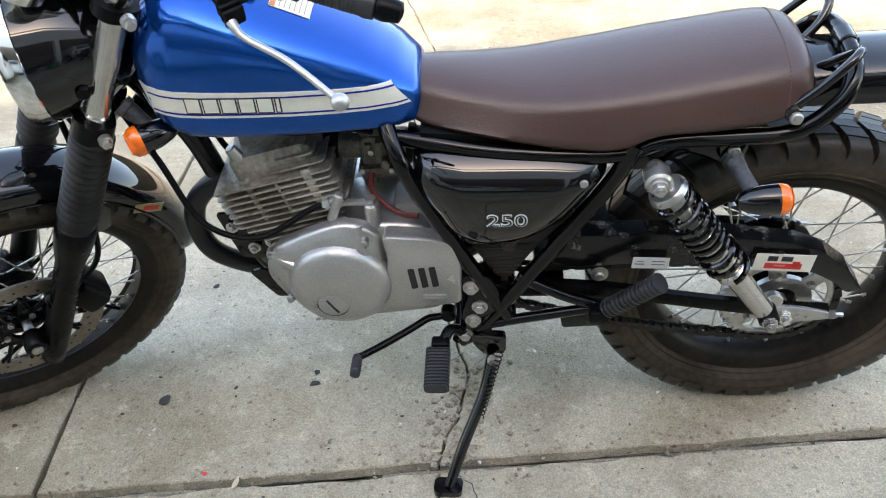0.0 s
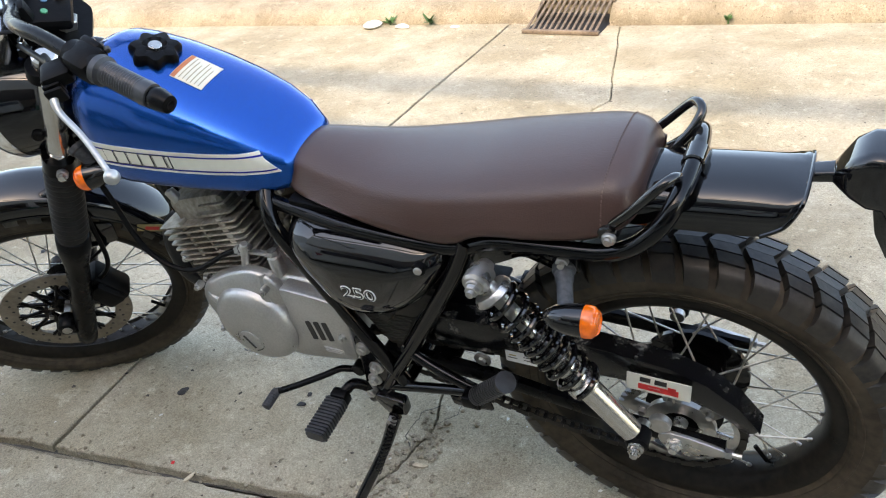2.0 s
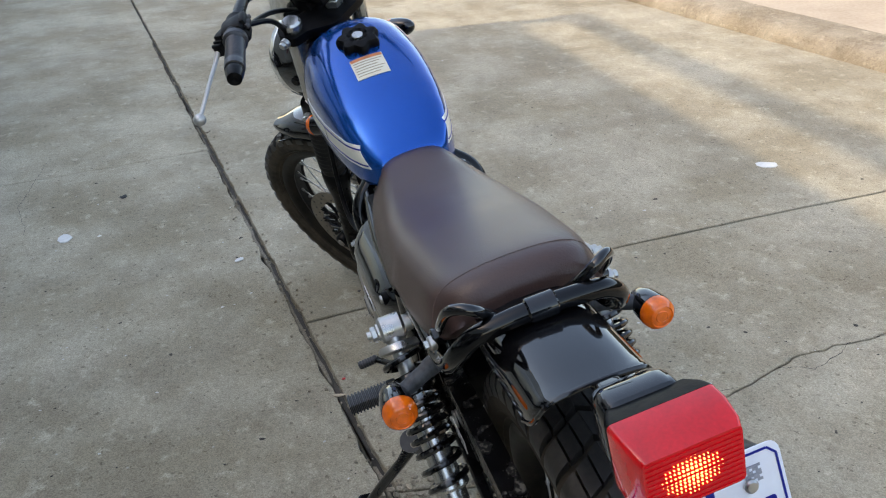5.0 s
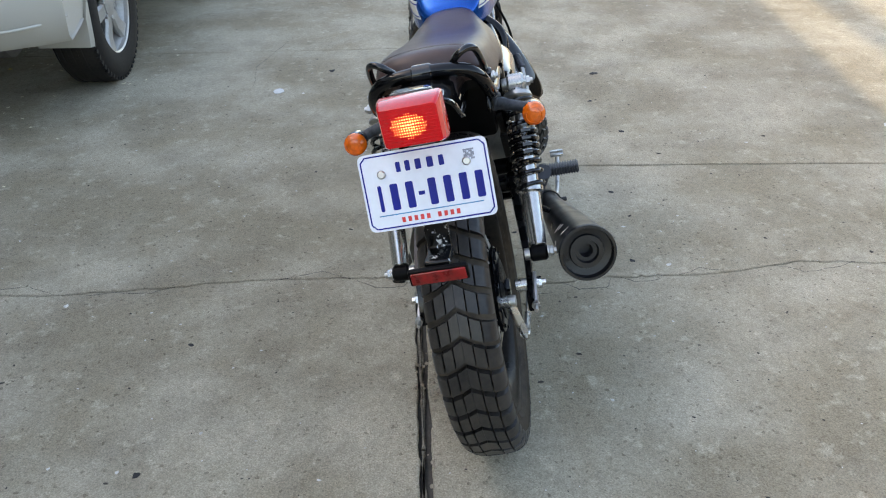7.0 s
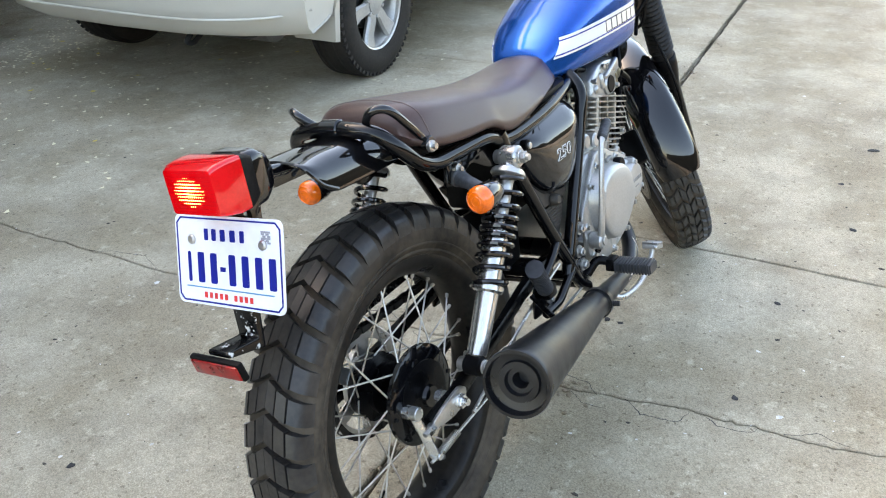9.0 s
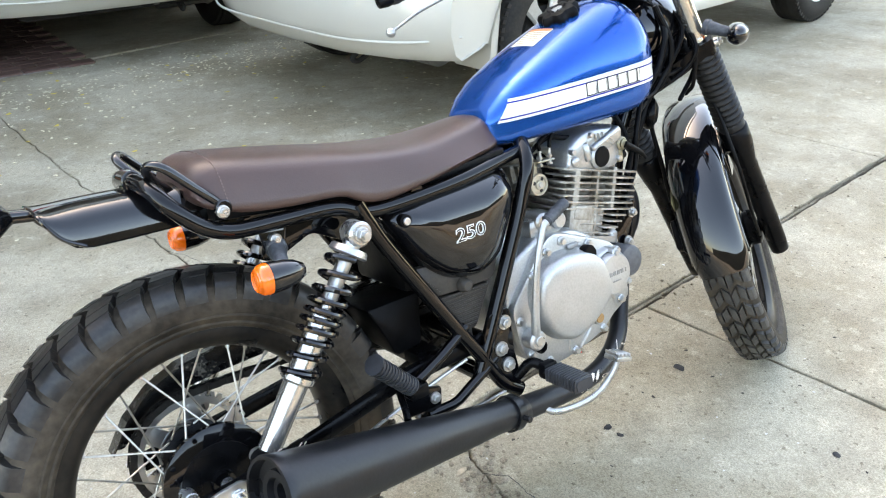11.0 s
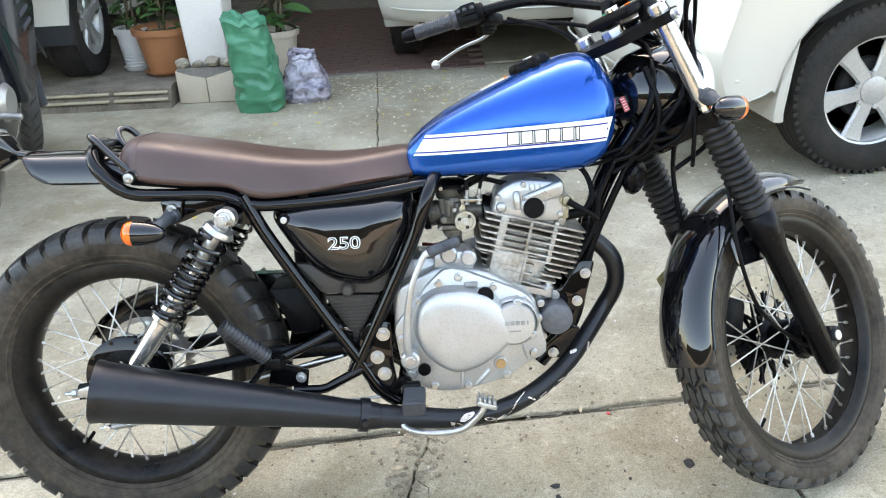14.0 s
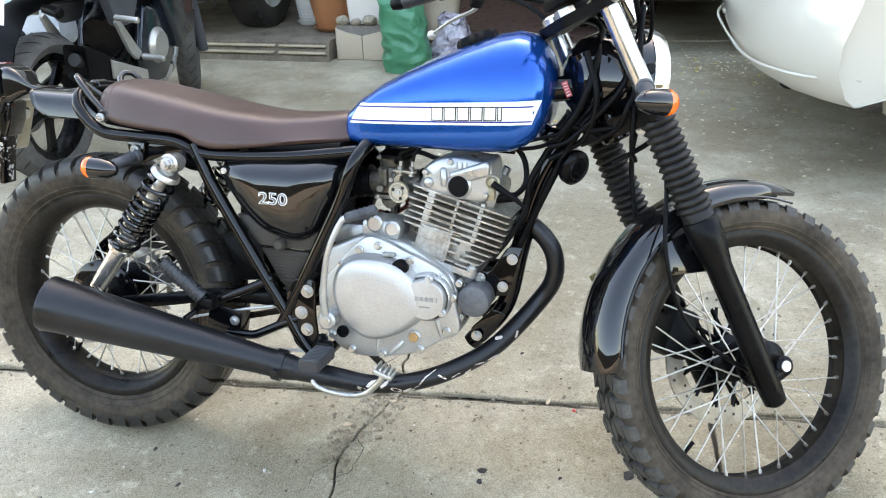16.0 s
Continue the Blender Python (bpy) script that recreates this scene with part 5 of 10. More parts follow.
def indicator(root, nose, tip, r, parent_label, steered=False):
    """A bullet-shaped lamp on a stalk. nose to tip is its axis; the lens is at the tip."""
    nose, tip, root = Vector(nose), Vector(tip), Vector(root)
    d = (tip - nose).length
    m = axis(nose, tip)
    bm = bmesh.new()
    lathe(bm, [(0.002, 0), (r * 0.45, d * 0.06), (r * 0.75, d * 0.22), (r * 0.94, d * 0.46), (r, d * 0.72), (r, d * 0.76), (r * 0.9, d * 0.77)], m, 24)
    mid = nose.lerp(tip, 0.42)
    body = bm
    if steered:
        swung(body)
    ind = part("indicator", body, GLOSS, bike, parent_label)
    bm = bmesh.new()
    lathe(bm, [(r * 0.98, d * 0.765), (r * 0.99, d * 0.82), (r * 0.93, d * 0.92), (r * 0.70, d * 0.985), (r * 0.3, d), (0.002, d)], m, 24)
    for f in (0.30, 0.62):
        lathe(bm, [(r * f, d * 0.985), (r * f + 0.001, d * 1.008), (r * f + 0.003, d * 0.985)], m, 24)
    if steered:
        swung(bm)
    part("lens", bm, AMBER, ind, "amber lens")
    bm = bmesh.new()
    lathe(bm, [(0.004, -0.004), (0.0165, -0.003), (0.0165, 0.006), (0.0135, 0.009), (0.0130, 0.020), (0.0115, 0.026), (0.0105, (mid - root).length)], axis(root, mid), 20)
    if steered:
        swung(bm)
    part("stalk", bm, STALK, ind, "dusty grey rubber stalk")
    return ind


for s in (1, -1):
    st = indicator((0.553, s * 0.105, 0.668), (0.546, s * 0.180, 0.648), (0.622, s * 0.180, 0.652), 0.0232, "black bullet indicator with amber lens")
    bm = bmesh.new()
    prism(bm, fillet([(0.530, 0.700), (0.575, 0.700), (0.570, 0.660), (0.540, 0.655)], 0.008), s * 0.100, s * 0.104, 0.001)
    part("stay", bm, GLOSS, st)
    bm = bmesh.new()
    cyl(bm, (0.553, s * 0.104, 0.682), (0.553, s * 0.113, 0.682), 0.009, n=14, bev=0.001)
    cyl(bm, (0.553, s * 0.113, 0.682), (0.553, s * 0.119, 0.682), 0.005, n=6)
    part("bolt", bm, STEEL, st)


# ---- engine ----
CYL = Matrix(((0.966, 0, -0.259, -0.080), (0, 1, 0, 0), (0.259, 0, 0.966, 0.474), (0, 0, 0, 1)))  # x back along the fins, z up the cylinder
bm = bmesh.new()
case = [(0.135, 0.505), (0.150, 0.450), (0.140, 0.385), (0.112, 0.335), (0.00, 0.318), (-0.09, 0.325), (-0.150, 0.365), (-0.172, 0.430), (-0.160, 0.480), (-0.110, 0.510), (0.00, 0.535), (0.08, 0.535)]
prism(bm, fillet(case, 0.02, 4), -0.098, 0.060, 0.012, 3)
low_case = [(0.140, 0.500), (0.146, 0.408), (0.134, 0.350), (0.110, 0.312), (0.076, 0.292), (0.020, 0.287), (-0.066, 0.306), (-0.112, 0.334), (-0.156, 0.360), (-0.150, 0.420), (-0.134, 0.470), (-0.04, 0.528), (0.05, 0.540)]
prism(bm, fillet(low_case, 0.015, 3), 0.030, 0.104, 0.008, 3)
box(bm, (0.09, 0, 0.525), (0.10, 0.12, 0.05), None, 0.014)
# starter gear and tensioner housings behind the cylinder
box(bm, (0.020, 0.055, 0.548), (0.080, 0.075, 0.040), Matrix.Rotation(radians(0), 4, "Y"), 0.010)
cyl(bm, (0.030, 0.050, 0.560), (0.030, 0.098, 0.560), 0.017, n=18, bev=0.004)
cyl(bm, (-0.008, 0.060, 0.553), (-0.008, 0.102, 0.553), 0.016, n=18, bev=0.004)
engine = part("engine", bm, ALLOY, bike, "cast aluminium single cylinder engine, dusty")

# cylinder and head with cooling fins
bm = bmesh.new()
box(bm, (-0.010, 0, 0.055), (0.118, 0.125, 0.15), CYL, 0.012)
box(bm, (-0.018, 0, 0.165), (0.140, 0.130, 0.07), CYL, 0.015)
part("cylinder", bm, DIRTY, engine, "dusty cast cylinder")
bm = bmesh.new()
box(bm, (0.010, 0.058, 0.052), (0.072, 0.046, 0.078), CYL, 0.010)
box(bm, (0.012, 0.064, 0.070), (0.050, 0.040, 0.030), CYL, 0.006)
for k in range(4):
    box(bm, (-0.012, 0.074, 0.030 + 0.018 * k), (0.060, 0.016, 0.0035), CYL, 0.0012, 1)
box(bm, (-0.022, 0.070, 0.055), (0.006, 0.024, 0.078), CYL, 0.002)
part("chain_tunnel", bm, DIRTY, engine, "cast cam chain tunnel")
bm = bmesh.new()
o = fillet([(-0.092, -0.070), (0.062, -0.070), (0.062, 0.086), (-0.092, 0.086)], 0.014, 3)
rings(bm, [[CYL @ Vector((x, y, 0.012 + k)) for x, y in o] for k in (0.0, 0.012)])
for x, y in ((-0.080, 0.074), (0.050, 0.076), (-0.080, -0.058), (0.050, -0.058)):
    cyl(bm, CYL @ Vector((x, y, 0.008)), CYL @ Vector((x, y, 0.034)), 0.011, n=14, bev=0.003)
    cyl(bm, CYL @ Vector((x, y, 0.034)), CYL @ Vector((x, y, 0.041)), 0.0068, n=6)
part("cylinder_foot", bm, ALLOY, engine, "silver cylinder foot with nuts")
for i in range(11):
    h = 0.028 + i * 0.0125
    if i > 3:
        x0, x1 = -0.121 - 0.004 * min(1, (i - 4) / 3), 0.074 + 0.004 * (i % 3)
    else:
        x0, x1 = -0.084 - 0.009 * i, 0.050 + 0.006 * i
    w = 0.160 + 0.012 * min(1, i / 5)
    yr = 0.62 if i < 4 else 1.0
    bm = bmesh.new()
    o = fillet([(x0, -w / 2), (x1, -w / 2), (x1, w / 2 * yr), (x0 + 0.05, w / 2 * yr), (x0 + 0.042, w / 2), (x0, w / 2)], 0.008, 3)
    rings(bm, [[CYL @ Vector((x, y, h + k)) for x, y in o] for k in (-0.0017, -0.0008, 0.0008, 0.0017)])
    part("fin", bm, DIRTY, engine)
for s in (1, -1):
    for x, y, h, sz in ((-0.066, 0.070, 0.120, (0.010, 0.022, 0.082)), (-0.018, 0.074, 0.118, (0.007, 0.018, 0.070)), (0.036, 0.070, 0.122, (0.016, 0.024, 0.076))):
        bm = bmesh.new()
        box(bm, (x, s * y, h), sz, CYL, 0.003)
        part("fin_post", bm, DIRTY, engine)

# two short fins over the back of the head's left half
for i in range(2):
    bm = bmesh.new()
    h = 0.166 + 0.015 * i
    o = fillet([(-0.020 + 0.012 * i, -0.078 + 0.006 * i), (0.072 - 0.012 * i, -0.078 + 0.006 * i), (0.072 - 0.012 * i, -0.006), (-0.020 + 0.012 * i, -0.006)], 0.010, 3)
    rings(bm, [[CYL @ Vector((x, y, h + k)) for x, y in o] for k in (-0.0017, -0.0008, 0.0008, 0.0017)])
    part("fin", bm, DIRTY, engine)
bm = bmesh.new()
box(bm, (0.020, -0.036, 0.174), (0.070, 0.055, 0.040), CYL, 0.008)
part("head_block", bm, CARB, engine, "grimy finned head block")

# rocker cover: a domed casting on the right, with a wedge, a boss and a plug
DOME = [(-0.060, 0.655), (-0.066, 0.676), (-0.084, 0.691), (-0.105, 0.699), (-0.136, 0.701), (-0.177, 0.696), (-0.192, 0.696), (-0.200, 0.686), (-0.202, 0.660), (-0.197, 0.624), (-0.169, 0.614), (-0.063, 0.628)]
bm = bmesh.new()
mid = Vector((-0.132, 0.655))
o = round_poly(DOME, 3)
rings(bm, [[Vector((mid.x + (x - mid.x) * f, y, mid.y + (z - mid.y) * f)) for x, z in o] for y, f in ((-0.030, 0.90), (-0.020, 0.96), (0.060, 1.0), (0.072, 0.985), (0.079, 0.94), (0.082, 0.88), (0.083, 0.5), (0.083, 0.1))])
prism(bm, fillet([(-0.116, 0.669), (-0.190, 0.696), (-0.197, 0.688), (-0.196, 0.668), (-0.158, 0.655), (-0.119, 0.657)], 0.004), 0.070, 0.092, 0.005)
cyl(bm, (-0.105, 0.080, 0.678), (-0.109, 0.084, 0.642), 0.0075, n=14, bev=0.003)
cyl(bm, (-0.076, 0.070, 0.648), (-0.076, 0.088, 0.648), 0.0105, n=18, bev=0.004)
for k in range(3):
    prism(bm, fillet([(-0.130 - 0.010 * k, 0.690), (-0.133 - 0.010 * k, 0.690), (-0.135 - 0.010 * k, 0.676), (-0.132 - 0.010 * k, 0.676)], 0.001), 0.076, 0.0865, 0.001)
cover = part("rocker_cover", bm, ALLOY, engine, "silver rocker cover", sharp=50)
bm = bmesh.new()
lathe(bm, [(0.004, 0.0), (0.0125, 0.0), (0.0135, 0.004), (0.0135, 0.012), (0.010, 0.015), (0.0085, 0.013), (0.0085, 0.017), (0.003, 0.018)], axis((-0.203, 0.072, 0.656), (-0.203, 0.10, 0.656)), 24)
box(bm, (-0.200, 0.076, 0.634), (0.014, 0.012, 0.030), None, 0.004)
mech = part("decompression_hub", bm, BRASSY, cover, "dull brass valve lifter hub")
bm = bmesh.new()
tube(bm, [(-0.204, 0.090, 0.655), (-0.225, 0.092, 0.642), (-0.248, 0.090, 0.628), (-0.264, 0.086, 0.614)], [0.007, 0.0062, 0.005, 0.0035], 10, 4)
part("lever", bm, PLASTIC, mech, "short black lever")
for x, z in ((-0.070, 0.668), (-0.190, 0.630), (-0.120, 0.690)):
    bm = bmesh.new()
    cyl(bm, (x, 0.076, z), (x, 0.090, z), 0.0058, n=6, bev=0.001)
    part("cover_bolt", bm, STEEL, cover)
for s in (1,):
    bm = bmesh.new()
    c = Vector((-0.138, s * 0.078, 0.645))
    cyl(bm, c, c + Vector((0, s * 0.014, 0)), 0.0245, n=28, bev=0.004)
    part("plug_ring", bm, ALLOY, cover)
    bm = bmesh.new()
    cyl(bm, c + Vector((0, s * 0.010, 0)), c + Vector((0, s * 0.0165, 0)), 0.0205, n=28, bev=0.003)
    part("plug", bm, PLASTIC, cover, "round black plug")
bm = bmesh.new()
tube(bm, [CYL @ Vector((-0.085, 0.05, 0.175)), CYL @ Vector((-0.115, 0.045, 0.19)), CYL @ Vector((-0.125, 0.04, 0.225)), CYL @ Vector((-0.09, 0.02, 0.27)), CYL @ Vector((0.0, 0.01, 0.275))], 0.0055, 8)
cyl(bm, CYL @ Vector((-0.075, 0.05, 0.17)), CYL @ Vector((-0.12, 0.047, 0.188)), 0.011, 0.009, 14, 0.003)
part("spark_lead", bm, HOSE, engine, "black spark plug cap and lead")

# right cover: flat case, raised clutch cover, oil filter lid, kick shaft
bm = bmesh.new()
rc = [(0.140, 0.430), (0.140, 0.395), (0.132, 0.350), (0.114, 0.318), (0.080, 0.294), (0.025, 0.289), (-0.066, 0.309), (-0.110, 0.337), (-0.152, 0.362), (-0.146, 0.410), (-0.134, 0.458), (-0.108, 0.487), (-0.040, 0.517), (0.028, 0.541), (0.066, 0.518), (0.104, 0.474)]
prism(bm, round_poly(rc, 3), 0.100, 0.120, 0.005)
dome = round_poly([(0.101, 0.435), (0.089, 0.476), (0.058, 0.498), (0.011, 0.502), (-0.036, 0.490), (-0.066, 0.466), (-0.084, 0.430), (-0.083, 0.396), (-0.032, 0.353), (0.022, 0.336), (0.066, 0.357), (0.091, 0.392)], 4)
rings(bm, [[Vector((0.008 + (x - 0.008) * f, y, 0.422 + (z - 0.422) * f)) for x, z in dome] for f, y in ((1.07, 0.114), (1.06, 0.122), (1.03, 0.128), (1.01, 0.138), (0.985, 0.145), (0.94, 0.150), (0.86, 0.1530), (0.6, 0.1545), (0.2, 0.1550))])
for (x0, z0), (x1, z1) in (((-0.040, 0.330), (-0.012, 0.300)), ((-0.105, 0.392), (-0.118, 0.348)), ((0.012, 0.334), (0.016, 0.296))):
    tube(bm, [(x0, 0.117, z0), ((x0 + x1) / 2, 0.1175, (z0 + z1) / 2), (x1, 0.115, z1)], 0.006, 8, 3)
rcover = part("clutch_cover", bm, ALLOY, engine, "silver clutch cover with round oil filter lid", sharp=35)
bm = bmesh.new()
lathe(bm, [(0.050, 0), (0.048, 0.018), (0.044, 0.022), (0.0425, 0.016), (0.042, 0.010)], axis((-0.090, 0.114, 0.431), (-0.090, 0.2, 0.431)), 48)
part("lid_seat", bm, ALLOY, rcover, "raised rim round the filter lid")
bm = bmesh.new()
lathe(bm, [(0.0405, 0), (0.0405, 0.036), (0.038, 0.039), (0.020, 0.040), (0.002, 0.040)], axis((-0.090, 0.112, 0.431), (-0.090, 0.2, 0.431)), 48)
for a in (100, 215, 350):
    x, z = -0.090 + 0.042 * math.cos(radians(a)), 0.431 + 0.042 * math.sin(radians(a))
    cyl(bm, (x, 0.118, z), (x, 0.148, z), 0.0085, n=14, bev=0.002)
    cyl(bm, (x, 0.148, z), (x, 0.153, z), 0.0055, n=6)
fl = part("filter_lid", bm, ALLOY, rcover, "round filter lid with three bolts")
CAST = mat("cast_letter", (0.24, 0.24, 0.23), 0.55, 0.5, var=0.2, scale=40)
for i in range(6):
    bm = bmesh.new()
    box(bm, (-0.0660 - 0.0098 * i, 0.1522, 0.434), (0.0078 if i < 5 else 0.003, 0.0014, 0.0085), None, 0.0005, 1)
    part("logo_block", bm, CAST, fl)
bm = bmesh.new()
box(bm, (-0.091, 0.1522, 0.418), (0.022, 0.0010, 0.003), None, 0.0003, 1)
part("print_bar", bm, CAST, fl)
bm = bmesh.new()
box(bm, (-0.010, 0.1240, 0.5085), (0.026, 0.010, 0.0085), None, 0.002, 1)
part("cast_label", bm, CAST, rcover, "small cast mark")
for x, z in ((0.130, 0.402), (0.090, 0.478), (0.052, 0.512), (0.014, 0.523), (-0.052, 0.500), (-0.112, 0.470), (-0.128, 0.362), (-0.074, 0.318), (0.004, 0.299), (0.070, 0.302), (0.112, 0.330), (-0.138, 0.432)):
    bm = bmesh.new()
    cyl(bm, (x, 0.104, z), (x, 0.124, z), 0.0088, n=12, bev=0.002)
    cyl(bm, (x, 0.124, z), (x, 0.130, z), 0.0056, n=6)
    part("cover_bolt", bm, STEEL, rcover)
bm = bmesh.new()
lathe(bm, [(0.0165, 0), (0.0165, 0.014), (0.014, 0.017), (0.002, 0.017)], axis((-0.036, 0.128, 0.486), (-0.037, 0.2, 0.494)), 24)
part("oil_cap", bm, PLASTIC, rcover, "black oil filler cap")
bm = bmesh.new()
cyl(bm, (-0.062, 0.118, 0.344), (-0.062, 0.126, 0.344), 0.0135, n=22, bev=0.002)
part("drain_boss", bm, ALLOY, rcover)
bm = bmesh.new()
cyl(bm, (-0.062, 0.124, 0.344), (-0.062, 0.1285, 0.344), 0.0098, n=18, bev=0.001)
part("drain_plug", bm, mat("brass_plug", (0.36, 0.22, 0.10), 0.45, 0.6), rcover, "dull brass plug")
bm = bmesh.new()
lathe(bm, [(0.0125, 0), (0.0125, 0.006), (0.0095, 0.006), (0.0088, 0.0015), (0.002, 0.001)], axis((0.089, 0.1195, 0.338), (0.089, 0.2, 0.338)), 22)
part("shaft_hole", bm, PLASTIC, rcover)

# starter motor
bm = bmesh.new()
cyl(bm, (-0.176, -0.05, 0.424), (-0.176, 0.092, 0.424), 0.031, n=30, bev=0.004)
lathe(bm, [(0.0325, 0), (0.0325, 0.014), (0.030, 0.020), (0.022, 0.023), (0.002, 0.024)], axis((-0.176, 0.090, 0.424), (-0.176, 0.2, 0.424)), 36)
starter = part("starter_motor", bm, mat("grey_starter", (0.085, 0.085, 0.088), 0.55, 0.3, var=0.3), engine, "dark grey starter motor")
bm = bmesh.new()
for x, z in ((-0.146, 0.456), (-0.150, 0.388)):
    cyl(bm, (x, 0.085, z), (x, 0.104, z), 0.0075, n=12, bev=0.001)
    cyl(bm, (x, 0.104, z), (x, 0.109, z), 0.005, n=6)
part("bolt", bm, STEEL, starter)

# left cover: flywheel dome, sprocket cover with three slots
bm = bmesh.new()
lc = round_poly([(-0.170, 0.470), (-0.148, 0.503), (-0.087, 0.536), (-0.030, 0.552), (0.016, 0.530), (0.024, 0.470), (0.022, 0.372), (-0.002, 0.358), (-0.035, 0.340), (-0.092, 0.338), (-0.140, 0.378), (-0.171, 0.434)], 3)
rings(bm, [[Vector((-0.060 + (x + 0.060) * f, y, 0.436 + (z - 0.436) * f)) for x, z in lc] for f, y in ((1.0, -0.094), (1.0, -0.108), (0.985, -0.113), (0.95, -0.116), (0.88, -0.120), (0.82, -0.124), (0.6, -0.125))])
lathe(bm, [(0.088, 0), (0.087, 0.010), (0.084, 0.020), (0.077, 0.028), (0.062, 0.033), (0.030, 0.035), (0.002, 0.0355)], axis((-0.052, -0.112, 0.430), (-0.052, -0.2, 0.430)), 64)
for (x0, z0), (x1, z1) in (((-0.005, 0.480), (-0.012, 0.545)), ((-0.125, 0.470), (-0.152, 0.482)), ((0.010, 0.445), (0.020, 0.450))):
    tube(bm, [(x0, -0.118, z0), ((x0 + x1) / 2, -0.116, (z0 + z1) / 2), (x1, -0.108, z1)], [0.014, 0.012, 0.009], 10, 4)
lcover = part("flywheel_cover", bm, ALLOY, engine, "silver flywheel cover with slotted plug", sharp=35)
bm = bmesh.new()
lathe(bm, [(0.024, 0), (0.024, 0.004), (0.021, 0.0055), (0.002, 0.006)], axis((-0.065, -0.145, 0.402), (-0.065, -0.2, 0.402)), 32)
pl = part("slotted_plug", bm, ALLOY, lcover)
# The slot is a black inlay, its shade put into the colour.
bm = bmesh.new()
box(bm, (-0.065, -0.1512, 0.402), (0.004, 0.0012, 0.034), Matrix.Translation((-0.065, 0, 0.402)) @ Matrix.Rotation(radians(-30), 4, "Y") @ Matrix.Translation((0.065, 0, -0.402)), 0)
part("slot", bm, INK_SHADE, pl)
# A thin black ridge takes the place of the shaded groove.
bm = bmesh.new()
lathe(bm, [(0.0265, 0), (0.0275, 0.0015), (0.0285, 0)], axis((-0.065, -0.1455, 0.402), (-0.065, -0.2, 0.402)), 32)
part("ring_groove", bm, INK_SHADE, lcover)
bm = bmesh.new()
for i in range(6):
    box(bm, (-0.098 + 0.0115 * i, -0.1405, 0.360), (0.009, 0.0016, 0.007), Matrix.Translation((0, 0, 0)), 0.0005, 1)
part("logo_block", bm, ALLOY, lcover)
bm = bmesh.new()
sc = [(0.028, 0.535), (0.10, 0.528), (0.140, 0.520), (0.152, 0.470), (0.150, 0.380), (0.06, 0.368), (0.008, 0.372), (0.020, 0.42), (0.032, 0.48)]
t = bmesh.new()
prism(bm, fillet(sc, 0.012, 3), -0.092, -0.126, 0.006)
sprocket_cover = part("sprocket_cover", bm, ALLOY, engine, "silver sprocket cover with three slots", sharp=35)
# These slots are black inlays that draw their shade.
for i in range(3):
    bm = bmesh.new()
    x = 0.070 + i * 0.0175
    prism(bm, fillet([(x - 0.007, 0.464 + 0.002 * i), (x + 0.004, 0.466 + 0.002 * i), (x + 0.009, 0.421 + 0.002 * i), (x - 0.002, 0.418 + 0.002 * i)], 0.003, 3), -0.1255, -0.1268)
    part("slot", bm, INK_SHADE, sprocket_cover, "dark slot")
for x, z in ((0.135, 0.440), (0.020, 0.400), (-0.155, 0.505), (0.0, 0.525), (-0.140, 0.40)):
    bm = bmesh.new()
    cyl(bm, (x, -0.118, z), (x, -0.132, z), 0.0075, n=12, bev=0.001)
    cyl(bm, (x, -0.132, z), (x, -0.137, z), 0.005, n=6)
    part("cover_bolt", bm, STEEL, lcover)
bm = bmesh.new()
box(bm, (0.105, -0.1265, 0.398), (0.040, 0.0014, 0.012), None, 0.0004, 1)
for i in range(3):
    box(bm, (0.105, -0.1272, 0.394 + 0.004 * i), (0.034, 0.0012, 0.0012), None, 0)
part("cast_label", bm, ALLOY, sprocket_cover)
# clutch arm, cable holder
bm = bmesh.new()
cyl(bm, (0.012, -0.085, 0.52), (0.012, -0.085, 0.575), 0.013, n=16, bev=0.003)
cyl(bm, (0.012, -0.085, 0.575), (0.012, -0.085, 0.585), 0.009, n=6)
box(bm, (-0.015, -0.088, 0.578), (0.06, 0.012, 0.006), None, 0.002)
cyl(bm, (-0.055, -0.092, 0.545), (-0.035, -0.094, 0.600), 0.008, n=12, bev=0.002)
cyl(bm, (-0.065, -0.09, 0.575), (-0.030, -0.09, 0.590), 0.0065, n=10)
cyl(bm, (-0.062, -0.09, 0.577), (-0.052, -0.09, 0.581), 0.0095, n=6)
part("clutch_arm", bm, ALLOY, engine, "silver clutch release arm")

# carburettor
bm = bmesh.new()
cyl(bm, (-0.045, 0, 0.632), (0.070, 0, 0.628), 0.026, n=24, bev=0.004)
prism(bm, fillet([(0.046, 0.664), (0.040, 0.610), (-0.002, 0.610), (-0.006, 0.640), (0.002, 0.664)], 0.006), -0.036, 0.036, 0.005)
cyl(bm, (0.020, 0, 0.655), (0.018, 0, 0.682), 0.031, 0.034, 28, 0.004)
for s in (1, -1):
    prism(bm, fillet([(0.036, 0.662), (0.030, 0.628), (0.022, 0.628), (0.022, 0.662)], 0.003), s * 0.030, s * 0.047, 0.003)
    prism(bm, fillet([(0.016, 0.655), (0.012, 0.622), (0.002, 0.622), (0.004, 0.655)], 0.003), s * 0.030, s * 0.043, 0.003)
    cyl(bm, (0.036, s * 0.03, 0.622), (0.036, s * 0.052, 0.622), 0.008, n=14, bev=0.002)
carb = part("carburettor", bm, CARB, engine, "grimy cast carburettor")
bm = bmesh.new()
lathe(bm, [(0.002, 0.016), (0.022, 0.015), (0.032, 0.008), (0.037, 0.006), (0.037, 0.0), (0.002, 0.0)], axis((0.017, 0, 0.682), (0.016, 0, 0.80)), 32)
